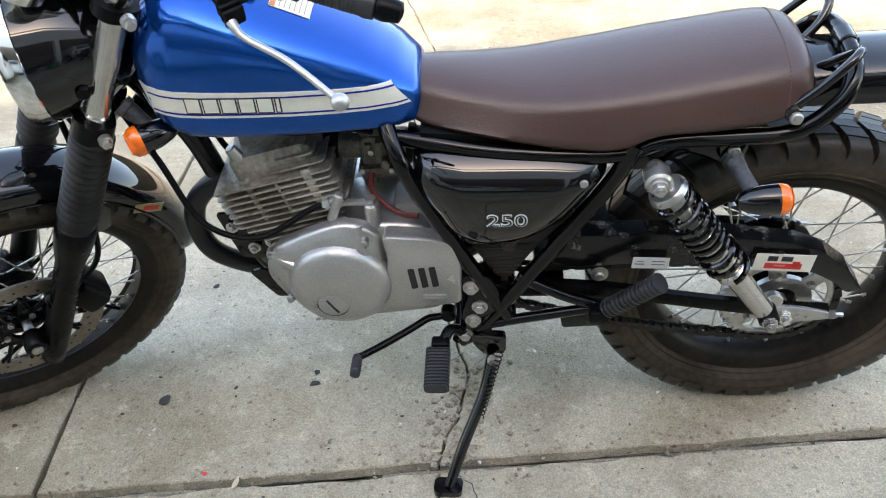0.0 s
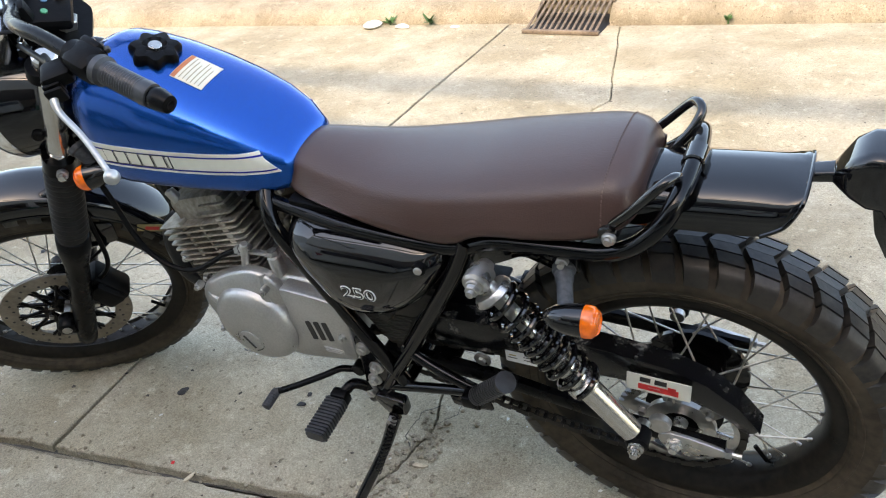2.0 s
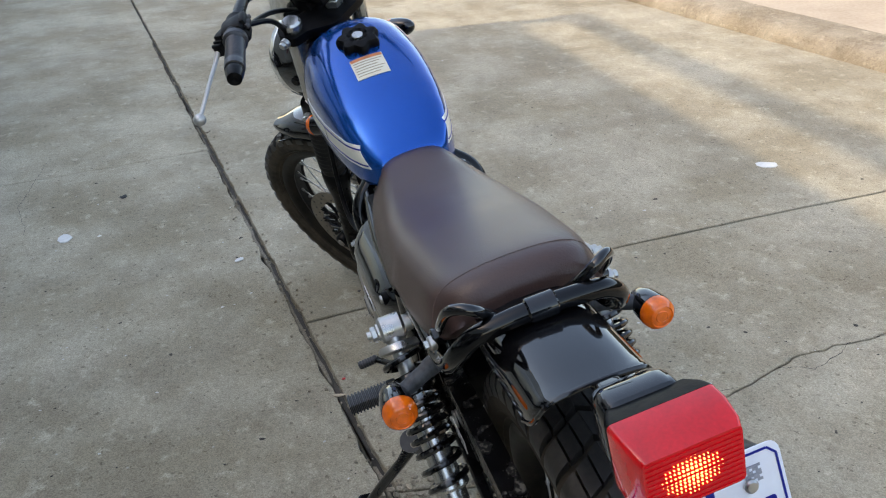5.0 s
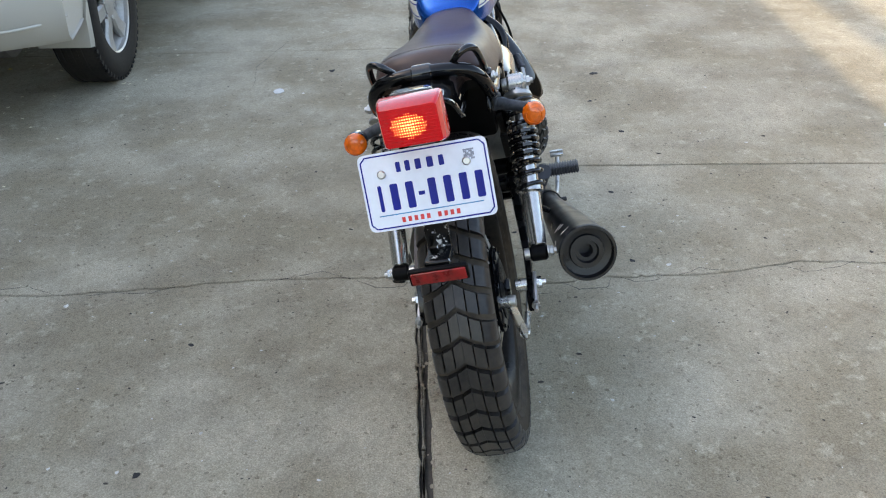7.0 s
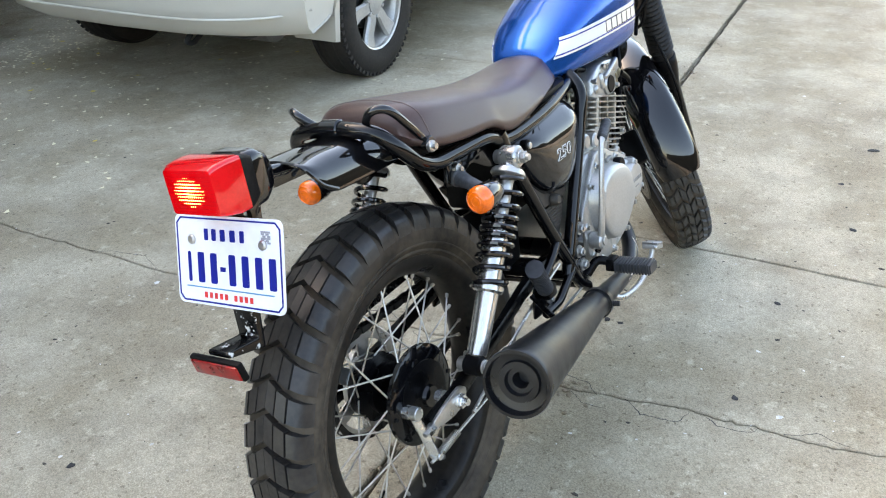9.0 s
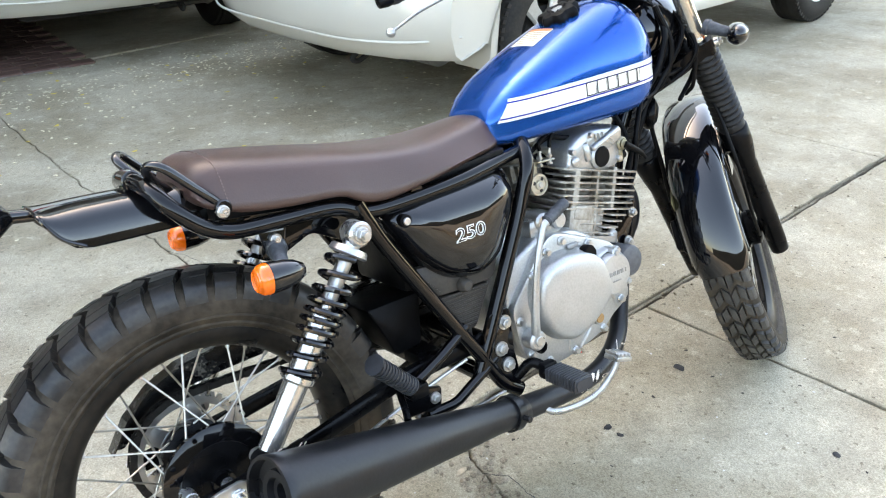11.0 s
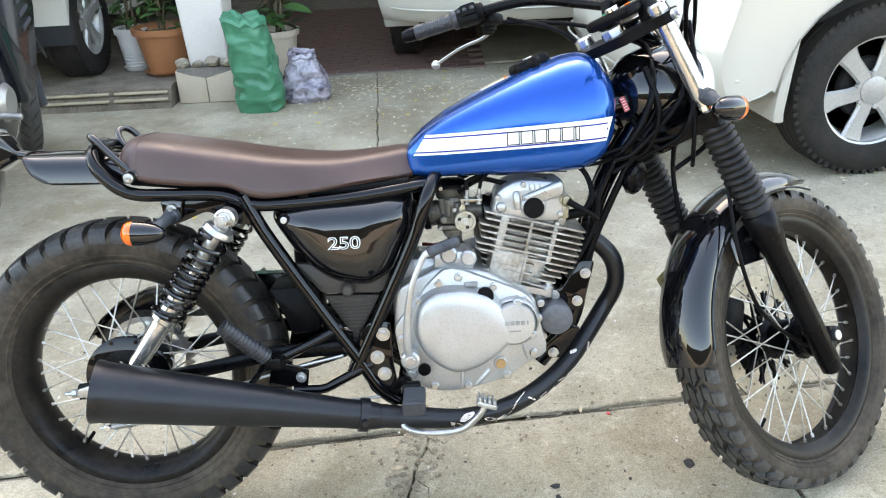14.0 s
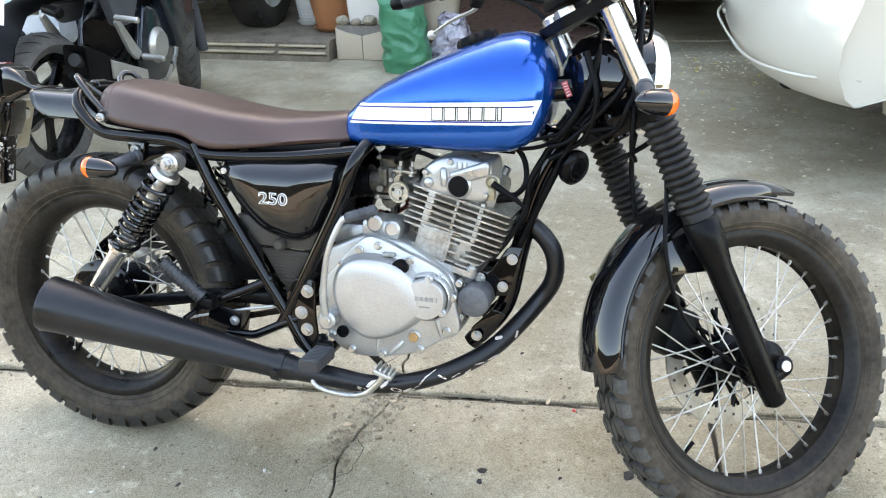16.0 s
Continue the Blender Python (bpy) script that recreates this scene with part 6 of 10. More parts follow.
part("cap", bm, PLASTIC, carb, "black plastic diaphragm cap")
bm = bmesh.new()
prism(bm, fillet([(0.050, 0.609), (0.050, 0.601), (-0.010, 0.599), (-0.010, 0.607)], 0.002), -0.042, 0.042, 0.001)
prism(bm, fillet([(0.042, 0.601), (0.038, 0.588), (0.028, 0.578), (0.014, 0.578), (0.004, 0.588), (0.000, 0.601)], 0.005), -0.032, 0.032, 0.005)
cyl(bm, (0.019, 0.012, 0.580), (0.018, 0.014, 0.552), 0.0065, 0.005, 12, 0.001)
cyl(bm, (0.019, -0.012, 0.580), (0.018, -0.014, 0.560), 0.0065, 0.005, 12, 0.001)
part("float_bowl", bm, CARB, carb, "grimy float bowl")
for a, b, r, n in (((0.066, 0, 0.629), (0.155, 0, 0.615), 0.033, 4), ((-0.040, 0, 0.632), (-0.085, 0, 0.636), 0.029, 2)):
    bm = bmesh.new()
    a, b = Vector(a), Vector(b)
    rim = [(r * 0.5, 0.0)]
    for i in range(n):
        w = (b - a).length / n
        rim += [(r, w * i + 0.001), (r, w * (i + 0.55)), (r * 0.88, w * (i + 0.65)), (r * 0.88, w * (i + 0.95))]
    lathe(bm, rim, axis(a, b), 28)
    part("intake_boot", bm, HOSE, carb, "black rubber intake boot")
BRASS = mat("dull_brass_plate", (0.36, 0.33, 0.25), 0.4, 0.75, col2=(0.54, 0.50, 0.41), scale=30)
bm = bmesh.new()
lathe(bm, [(0.005, 0), (0.0205, 0.0), (0.0215, 0.002), (0.0190, 0.005), (0.0215, 0.008), (0.0205, 0.010), (0.0165, 0.010), (0.0150, 0.0075), (0.0095, 0.0075), (0.0085, 0.012), (0.003, 0.0125)], axis((-0.006, 0.046, 0.618), (-0.006, 0.10, 0.618)), 36)
drum = part("throttle_drum", bm, BRASS, carb, "dull brass throttle drum")
bm = bmesh.new()
cyl(bm, (-0.006, 0.056, 0.618), (-0.006, 0.0615, 0.618), 0.0055, n=6, bev=0.001)
part("nut", bm, STEEL, drum)
# Black discs stand in for the shaded holes of the drum.
bm = bmesh.new()
for a in (0.4, 2.3, 4.4):
    p = Vector((-0.006 + 0.0125 * math.cos(a), 0, 0.618 + 0.0125 * math.sin(a)))
    cyl(bm, p + Vector((0, 0.0540, 0)), p + Vector((0, 0.0546, 0)), 0.0036, n=10)
part("hole", bm, INK_SHADE, drum)
bm = bmesh.new()
prism(bm, fillet([(0.002, 0.665), (-0.041, 0.663), (-0.041, 0.656), (-0.008, 0.656), (-0.006, 0.640), (0.004, 0.636), (0.005, 0.644), (0.000, 0.652)], 0.0015), 0.048, 0.052, 0.0008)
prism(bm, fillet([(0.002, 0.665), (-0.041, 0.663), (-0.041, 0.660), (0.002, 0.662)], 0.0006), 0.046, 0.066, 0.0008)
stay = part("cable_bracket", bm, BRASS, carb, "pale plated cable bracket")
for x in (-0.010, -0.034):
    bm = bmesh.new()
    cyl(bm, (x, 0.058, 0.652), (x - 0.002, 0.058, 0.684), 0.0035, n=12, bev=0.0008)
    cyl(bm, (x, 0.058, 0.666), (x, 0.058, 0.672), 0.0062, n=6, bev=0.001)
    cyl(bm, (x, 0.058, 0.652), (x, 0.058, 0.657), 0.0062, n=6, bev=0.001)
    part("cable_adjuster", bm, STEEL, stay)
for s in (1, -1):
    for x, z in ((0.044, 0.604), (-0.004, 0.603), (0.040, 0.684), (-0.006, 0.684), (0.014, 0.640)):
        bm = bmesh.new()
        cyl(bm, (x, s * 0.034, z), (x, s * 0.0445, z), 0.0048, n=10, bev=0.001)
        part("screw", bm, STEEL, carb)
bm = bmesh.new()
tube(bm, [(0.005, 0.04, 0.675), (-0.04, 0.05, 0.700), (-0.09, 0.055, 0.690), (-0.150, 0.055, 0.690), (-0.195, 0.04, 0.655), (-0.20, 0.03, 0.60)], 0.005, 8)
part("breather_hose", bm, HOSE, carb)
bm = bmesh.new()
tube(bm, [(0.02, -0.04, 0.68), (-0.03, -0.055, 0.700), (-0.09, -0.06, 0.695), (-0.15, -0.055, 0.700), (-0.22, -0.03, 0.70)], 0.006, 8)
part("breather_hose", bm, HOSE, carb)
bm = bmesh.new()
cyl(bm, (-0.179, -0.052, 0.616), (-0.192, -0.054, 0.642), 0.0065, 0.0085, 14, 0.002)
cyl(bm, (-0.192, -0.054, 0.642), (-0.204, -0.056, 0.665), 0.0105, 0.0095, 14, 0.002)
part("spark_cap", bm, STEEL, engine, "pale spark plug cap")
for pts, r, mt, nm in (
    ([(0.010, -0.035, 0.60), (0.012, -0.055, 0.570), (0.05, -0.075, 0.545), (0.085, -0.085, 0.545)], 0.0048, REDHOSE, "fuel_hose"),
    ([(0.03, 0.02, 0.57), (0.03, 0.05, 0.545), (0.06, 0.07, 0.50), (0.09, 0.07, 0.46)], 0.0042, HOSE, "vent_hose"),
    ([(-0.012, 0.058, 0.682), (-0.016, 0.057, 0.700), (-0.08, 0.045, 0.715), (-0.2, 0.05, 0.715), (-0.30, 0.05, 0.73), (-0.36, 0.03, 0.80)], 0.004, HOSE, "throttle_cable"),
    ([(-0.036, 0.058, 0.682), (-0.044, 0.057, 0.702), (-0.08, 0.055, 0.722), (-0.2, 0.065, 0.72), (-0.32, 0.06, 0.75)], 0.0035, HOSE, "choke_cable"),
):
    bm = bmesh.new()
    tube(bm, pts, r, 8)
    part(nm, bm, mt, carb)

# frame bolts beside the engine
bm_sets = [(s, x, z) for s in (1, -1) for x, z in ((0.166, 0.415), (0.180, 0.368), (0.168, 0.333))] + [(-1, 0.153, 0.296), (1, -0.241, 0.502), (1, -0.224, 0.445), (1, -0.178, 0.459), (1, -0.174, 0.337), (-1, -0.235, 0.502), (-1, -0.206, 0.455), (-1, -0.175, 0.470)]
for s, x, z in bm_sets:
    bm = bmesh.new()
    y = 0.120 if x > 0 else 0.058
    k = 1.0 if x > 0 else 0.78
    cyl(bm, (x, s * y, z), (x, s * (y + 0.003), z), 0.0138 * k, n=18)
    cyl(bm, (x, s * (y + 0.003), z), (x, s * (y + 0.011), z), 0.0098 * k, n=6, bev=0.001)
    cyl(bm, (x, s * (y + 0.011), z), (x, s * (y + 0.014), z), 0.0050 * k, n=10)
    part("frame_bolt", bm, STEEL, frame_part, "zinc plated hexagon bolt")

# ---- exhaust ----
bm = bmesh.new()
PIPE = [(-0.193, 0.0, 0.570), (-0.230, -0.004, 0.572), (-0.271, -0.008, 0.554), (-0.308, -0.010, 0.512), (-0.315, -0.015, 0.457), (-0.287, -0.018, 0.400), (-0.211, 0.035, 0.313), (-0.135, 0.095, 0.273), (-0.060, 0.130, 0.251), (0.02, 0.145, 0.242), (0.10, 0.153, 0.250), (0.215, 0.163, 0.266)]
tube(bm, PIPE, [0.017, 0.0185, 0.0185, 0.0185, 0.0185, 0.0185, 0.0185, 0.0185, 0.0185, 0.0185, 0.021, 0.024], 18)
pipe = part("exhaust_pipe", bm, MATTE, bike, "matte black header pipe with flaking paint")
chip = mat("bare_metal_chip", (0.55, 0.48, 0.42), 0.5, 0.3, var=0.3, scale=80)
rng = random.Random(4)
hp = smooth_path(PIPE, 6)[34:56:3]
for i in range(14):
    t = i / 13 * (len(hp) - 1.01)
    c, dv = hp[int(t)].lerp(hp[int(t) + 1], t - int(t)), (hp[int(t) + 1] - hp[int(t)]).normalized()
    w_ = Vector((0, 1, 0)) - dv * dv.y
    w_.normalize()
    u_ = dv.cross(w_)
    bm = bmesh.new()
    ang0, ln, wd = rng.uniform(-0.9, 0.7), rng.uniform(0.007, 0.020), rng.uniform(0.10, 0.42)
    sk = rng.uniform(-1.0, 1.0)
    o = [(ln * math.cos(k) * rng.uniform(0.6, 1.1), ang0 + sk * 0.5 * math.cos(k) + wd * math.sin(k) * rng.uniform(0.5, 1.1)) for k in (j * 0.63 for j in range(10))]
    rings(bm, [[c + dv * l_ + (w_ * math.cos(g_) + u_ * math.sin(g_)) * r_ for l_, g_ in o] for r_ in (0.0165, 0.0192)])
    part("paint_chip", bm, chip, pipe)
M0, M1 = Vector((0.190, 0.161, 0.262)), Vector((0.692, 0.243, 0.373))
d = (M1 - M0).length
mm = axis(M0, M1)
bm = bmesh.new()
lathe(bm, [(0.022, -0.02), (0.0265, 0.0), (0.028, 0.02), (0.0285, 0.06), (0.034, 0.14), (0.046, d * 0.62), (0.056, d - 0.02), (0.0585, d - 0.004), (0.057, d), (0.052, d), (0.050, d - 0.016), (0.036, d - 0.018), (0.034, d - 0.012), (0.024, d - 0.012), (0.022, d - 0.022), (0.014, d - 0.022), (0.013, d - 0.05), (0.003, d - 0.05)], mm, 56)
muffler = part("muffler", bm, MATTE, bike, "matte black megaphone muffler with scuffs", sharp=30)
bm = bmesh.new()
lathe(bm, [(0.029, 0.012), (0.033, 0.012), (0.033, 0.030), (0.029, 0.030)], mm, 36, closed=True)
cyl(bm, mm @ Vector((0.03, 0.0, 0.021)), mm @ Vector((0.047, 0.0, 0.021)), 0.006, n=8, bev=0.001)
part("clamp", bm, MATTE, muffler)
bm = bmesh.new()
for i in range(7):
    a = radians(rng.uniform(40, 110))
    z = d - rng.uniform(0.02, 0.09)
    p = mm @ Vector((0.0575 * math.cos(a + 1.2), 0.0575 * math.sin(a + 1.2), z))
    q = mm @ Vector((0.0570 * math.cos(a + 1.5), 0.0570 * math.sin(a + 1.5), z - 0.004))
    cyl(bm, p, q, 0.0008, n=5)
part("scratch", bm, chip, muffler)
bm = bmesh.new()
tube(bm, [(0.40, 0.122, 0.372), (0.41, 0.15, 0.355), (0.42, 0.172, 0.345)], 0.006, 8)
part("muffler_stay", bm, SATIN, muffler)

# ---- foot controls ----
for s in (1, -1):
    bm = bmesh.new()
    tube(bm, [(0.150, s * 0.118, 0.300), (0.128, s * 0.135, 0.324), (0.115, s * 0.160, 0.318)], 0.010, 10)
    box(bm, (0.112, s * 0.162, 0.314), (0.032, 0.022, 0.030), None, 0.005)
    peg = part("footpeg", bm, SATIN, bike, "ribbed black rubber footpeg")
    bm = bmesh.new()
    z = 0.306
    rows = []
    for i in range(25):
        hx, hz = (0.021, 0.013) if i % 2 else (0.0185, 0.0105)
        for e in (-0.0012, 0.0012):
            rows.append([Vector((0.108 + x, s * (0.170 + 0.0034 * i + e), 0.310 + z)) for x, z in fillet([(-hx, -hz), (hx, -hz), (hx, hz), (-hx, hz)], 0.006, 2)])
    rings(bm, rows)
    part("rubber", bm, GRIP, peg)
    # pillion peg, folded up
    P, Q = Vector((0.380, s * 0.144, 0.376)), Vector((0.464, s * 0.174, 0.463 if s > 0 else 0.478))
    bm = bmesh.new()
    box(bm, P, (0.035, 0.030, 0.026), None, 0.005)
    cyl(bm, P, P.lerp(Q, 0.3), 0.012, n=12)
    pp = part("pillion_peg", bm, SATIN, bike, "folded ribbed rubber pillion peg")
    bm = bmesh.new()
    m = axis(P.lerp(Q, 0.14), Q)
    dd = (Q - P).length * 0.86
    prof = []
    for i in range(13):
        z = dd * i / 13
        prof += [(0.0165, z), (0.0165, z + dd / 32), (0.0145, z + dd / 31), (0.0145, z + dd / 14)]
    lathe(bm, prof + [(0.0175, dd * 0.985), (0.0175, dd), (0.002, dd)], m, 24)
    part("rubber", bm, GRIP, pp)

bm = bmesh.new()
tube(bm, [(0.128, -0.100, 0.326), (0.105, -0.106, 0.326), (0.088, -0.112, 0.328), (0.060, -0.128, 0.320), (0.015, -0.150, 0.306), (-0.022, -0.166, 0.295), (-0.036, -0.170, 0.292)], 0.0072, 12, 5, flat=0.75)
cyl(bm, (0.124, -0.088, 0.328), (0.124, -0.110, 0.328), 0.014, n=18, bev=0.002)
shift = part("gear_lever", bm, SATIN, bike, "black gear lever with rubber toe piece")
bm = bmesh.new()
lathe(bm, [(0.003, -0.006), (0.0080, -0.004)] + [q for i in range(6) for q in ((0.0092, 0.0058 * i), (0.0092, 0.0058 * i + 0.0038), (0.0080, 0.0058 * i + 0.0042), (0.0080, 0.0058 * i + 0.0054))] + [(0.0085, 0.036), (0.003, 0.038)], axis((-0.0345, -0.172, 0.2925), (-0.036, -0.211, 0.289)), 20)
part("rubber", bm, GRIP, shift)

bm = bmesh.new()
tube(bm, [(0.140, 0.150, 0.268), (0.128, 0.178, 0.240), (0.07, 0.188, 0.232), (0.02, 0.192, 0.240), (-0.012, 0.198, 0.268), (-0.025, 0.200, 0.288)], 0.0062, 10)
brake = part("brake_pedal", bm, STEEL, bike, "silver rear brake pedal")
bm = bmesh.new()
box(bm, (-0.028, 0.200, 0.295), (0.040, 0.036, 0.010), Matrix.Translation((-0.028, 0, 0.295)) @ Matrix.Rotation(radians(-18), 4, "Y") @ Matrix.Translation((0.028, 0, -0.295)), 0.003)
for i in range(4):
    box(bm, (-0.042 + 0.009 * i, 0.200, 0.2985 + 0.0029 * i), (0.004, 0.036, 0.008), None, 0.001, 1)
part("pad", bm, STEEL, brake)

bm = bmesh.new()
cyl(bm, (0.114, 0.118, 0.366), (0.114, 0.150, 0.366), 0.019, n=20, bev=0.004)
tube(bm, [(0.115, 0.142, 0.364), (0.118, 0.152, 0.42), (0.105, 0.156, 0.51), (0.080, 0.152, 0.570), (0.066, 0.150, 0.581)], [0.010, 0.008, 0.0062, 0.0062, 0.008], 12, flat=0.8)
kick = part("kick_starter", bm, ALLOY, bike, "silver kick start lever with rubber pedal")
bm = bmesh.new()
m = axis((0.070, 0.150, 0.580), (0.008, 0.138, 0.600))
lathe(bm, [(0.007, 0), (0.011, 0.004)] + [(0.0115 if (i % 2) else 0.0098, 0.008 + 0.005 * i) for i in range(10)] + [(0.010, 0.062), (0.003, 0.066)], m, 16)
part("rubber", bm, STALK, kick, "dusty grey ribbed rubber")
bm = bmesh.new()
cyl(bm, (0.114, 0.150, 0.366), (0.114, 0.154, 0.366), 0.010, n=16, bev=0.001)
part("bolt", bm, STEEL, kick)

# rear brake arm and rod
bm = bmesh.new()
m = axis((0.757, 0.074, 0.334), (0.740, 0.094, 0.230))
box(bm, (0, 0, (Vector((0.757, 0.074, 0.334)) - Vector((0.740, 0.094, 0.230))).length / 2), (0.016, 0.016, 0.109), m, 0.004)
cyl(bm, (0.757, 0.052, 0.328), (0.757, 0.090, 0.328), 0.012, n=14, bev=0.001)
cyl(bm, (0.740, 0.082, 0.236), (0.740, 0.104, 0.236), 0.007, n=10, bev=0.001)
arm = part("brake_arm", bm, ZINC, bike, "zinc rear brake arm and rod")
bm = bmesh.new()
cyl(bm, (0.758, 0.095, 0.234), (0.16, 0.118, 0.285), 0.0028, n=8)
part("rod", bm, STEEL, arm)
bm = bmesh.new()
helix(bm, (0.728, 0.097, 0.237), (0.68, 0.101, 0.246), 0.0065, 0.0011, 14, 10)
part("return_spring", bm, STEEL, arm)

# ---- side stand ----
STF = Matrix.Rotation(radians(-LEAN), 4, "X") @ Vector((0.121, -0.294, 0.010))
STP = Vector((0.202, -0.140, 0.263))
bm = bmesh.new()
tube(bm, [STP, STP.lerp(STF, 0.3) + Vector((0.006, 0, 0)), STP.lerp(STF, 0.7), STF], [0.0125, 0.0105, 0.0105, 0.010], 14)
prism(bm, fillet([(0.165, 0.305), (0.225, 0.300), (0.225, 0.262), (0.185, 0.255), (0.165, 0.285)], 0.008), -0.115, -0.135, 0.003)
stand = part("side_stand", bm, GLOSS, bike, "black steel side stand, lowered")
bm = bmesh.new()
fm = Matrix.Translation(STF) @ Matrix.Rotation(radians(-LEAN), 4, "X")
o = fillet([(-0.030, -0.018), (0.022, -0.020), (0.024, 0.018), (-0.028, 0.020)], 0.012)
rings(bm, [[fm @ Vector((x, y, z)) for x, y in o] for z in (-0.0095, -0.003, 0.001)])
part("foot", bm, GLOSS, stand)
bm = bmesh.new()
cyl(bm, STP - Vector((0, 0.008, 0)), STP - Vector((0, 0.020, 0)), 0.0105, n=6, bev=0.001)
part("bolt", bm, STEEL, stand, "zinc hexagon bolt")
bm = bmesh.new()
helix(bm, (0.215, -0.150, 0.285), STP.lerp(STF, 0.45) + Vector((0.012, -0.006, 0)), 0.006, 0.0012, 16, 10)
part("return_spring", bm, SATIN, stand)


# ---- front end, swung with the handlebar ----
LW, LD = 0.101, 0.028  # fork leg spread and lead


def leg(s, side):
    return stem(s, side * LW, LD)


fork = None
for s in (1, -1):
    bm = bmesh.new()
    cyl(bm, leg(0.28, s), leg(0.78, s), 0.0185, n=24, bev=0.002)
    if fork is None:
        fork = part("fork", turned(bm), FORKTUBE, bike, "telescopic front fork with chrome tubes and rubber boots")
    else:
        part("stanchion", turned(bm), FORKTUBE, fork, "chrome fork tube")
    bm = bmesh.new()
    prof = [(0.019, 0.325), (0.028, 0.328), (0.0295, 0.350)]
    n = 13
    for i in range(n):
        z = 0.352 + (0.535 - 0.352) * i / n
        w = 0.183 / n
        prof += [(0.0275, z), (0.0335 - 0.001 * i / n, z + w * 0.38), (0.0335 - 0.001 * i / n, z + w * 0.55), (0.0265, z + w * 0.96)]
    prof += [(0.024, 0.536), (0.023, 0.546), (0.019, 0.547)]
    lathe(bm, [(r, z) for r, z in prof], axis(leg(0, s), leg(1, s)), 32)
    part("boot", turned(bm), BOOT, fork, "ribbed black rubber fork boot", sharp=60)
    bm = bmesh.new()
    m = axis(leg(0, s), leg(1, s))
    lathe(bm, [(0.012, -0.047), (0.021, -0.040), (0.0225, -0.015), (0.0235, 0.06), (0.024, 0.24), (0.030, 0.275), (0.0325, 0.30), (0.0325, 0.333), (0.029, 0.336)], m, 28)
    cyl(bm, leg(0.008, s) + FWD * 0.005, leg(0.008, s) + FWD * 0.036, 0.018, 0.017, 16)
    a = FRONT0 + Vector((0, s * LW, 0))
    cyl(bm, a - Vector((0, s * 0.022, 0)), a + Vector((0, s * 0.017, 0)), 0.0195, n=22, bev=0.003)
    part("slider", turned(bm), SATIN, fork, "satin black lower fork leg", sharp=50)
    bm = bmesh.new()
    cyl(bm, a + Vector((0, s * 0.014, 0)), a + Vector((0, s * 0.020, 0)), 0.0105, n=20, bev=0.001)
    part("axle_end", turned(bm), STEEL, fork, "bright axle end")
    bm = bmesh.new()
    lathe(bm, [(0.0185, 0.566), (0.0208, 0.566), (0.0208, 0.576), (0.0185, 0.576)], m, 24, closed=True)
    part("collar", turned(bm), CHROME, fork)

# triple clamps
for s0, th, nm in ((0.548, 0.034, "lower_clamp"), (0.758, 0.020, "upper_clamp")):
    bm = bmesh.new()
    o = []
    pts = [(-LW - 0.028, LD + 0.020), (-LW + 0.0, LD + 0.034), (-0.04, 0.036), (0.04, 0.036), (LW, LD + 0.034), (LW + 0.028, LD + 0.020), (LW + 0.028, LD - 0.022), (LW - 0.01, LD - 0.030), (0.05, -0.040), (-0.05, -0.040), (-LW + 0.01, LD - 0.030), (-LW - 0.028, LD - 0.022)]
    o = fillet(pts, 0.014, 3)
    rings(bm, [[stem(s0 + k, y, dd) for y, dd in o] for k in (-th / 2, th / 2)])
    c = part(nm, turned(bm), SATIN if nm == "lower_clamp" else PLASTIC, fork, "black triple clamp")
    for s in (1, -1):
        bm = bmesh.new()
        p = stem(s0, s * (LW + 0.028), LD - 0.004)
        cyl(bm, p, p + Vector((0, s * 0.010, 0)), 0.010, n=16, bev=0.001)
        cyl(bm, p + Vector((0, s * 0.010, 0)), p + Vector((0, s * 0.017, 0)), 0.0075, n=6)
        part("bolt", turned(bm), STEEL, c, "bright pinch bolt")
bm = bmesh.new()
cyl(bm, stem(0.758), stem(0.785), 0.020, n=6, bev=0.002)
part("stem_nut", turned(bm), STEEL, fork, "bright steering stem nut")
for s in (1, -1):
    bm = bmesh.new()
    cyl(bm, leg(0.768, s), leg(0.79, s), 0.020, n=24, bev=0.004)
    part("fork_cap", turned(bm), FORKTUBE, fork, "bright fork top cap")

# mudguard
bm = bmesh.new()
rows = []
GA, GB = 74, 182
for i in range(31):
    t = radians(GA + (GB - GA) * i / 30)
    r = 0.342 + 0.010 * math.sin(math.pi * i / 30)
    hw = {0: 0.026, 1: 0.038, 2: 0.046, 3: 0.052, 4: 0.057, 29: 0.058, 30: 0.052}.get(i, 0.060)
    d = min(1, 0.22 + 0.13 * i)
    r += max(0, 0.004 - 0.003 * i)
    c = FRONT0
    prof = [(y, 0.004 + (q - 0.004) * d) for y, q in ((hw, -0.032), (hw, -0.020), (hw * 0.95, -0.008), (hw * 0.75, 0.004), (hw * 0.4, 0.011), (0, 0.013))]
    outer = prof + [(-y, q) for y, q in reversed(prof[:-1])]
    inner = [(y * 0.965, q - 0.003) for y, q in reversed(outer)]
    rows.append([Vector((c.x - (r + q) * math.cos(t), y, c.z + (r + q) * math.sin(t))) for y, q in outer + inner])
rings(bm, rows)
turned(bm)
fender = part("front_mudguard", bm, GLOSS, bike, "gloss black front mudguard", sharp=50)
bm = bmesh.new()
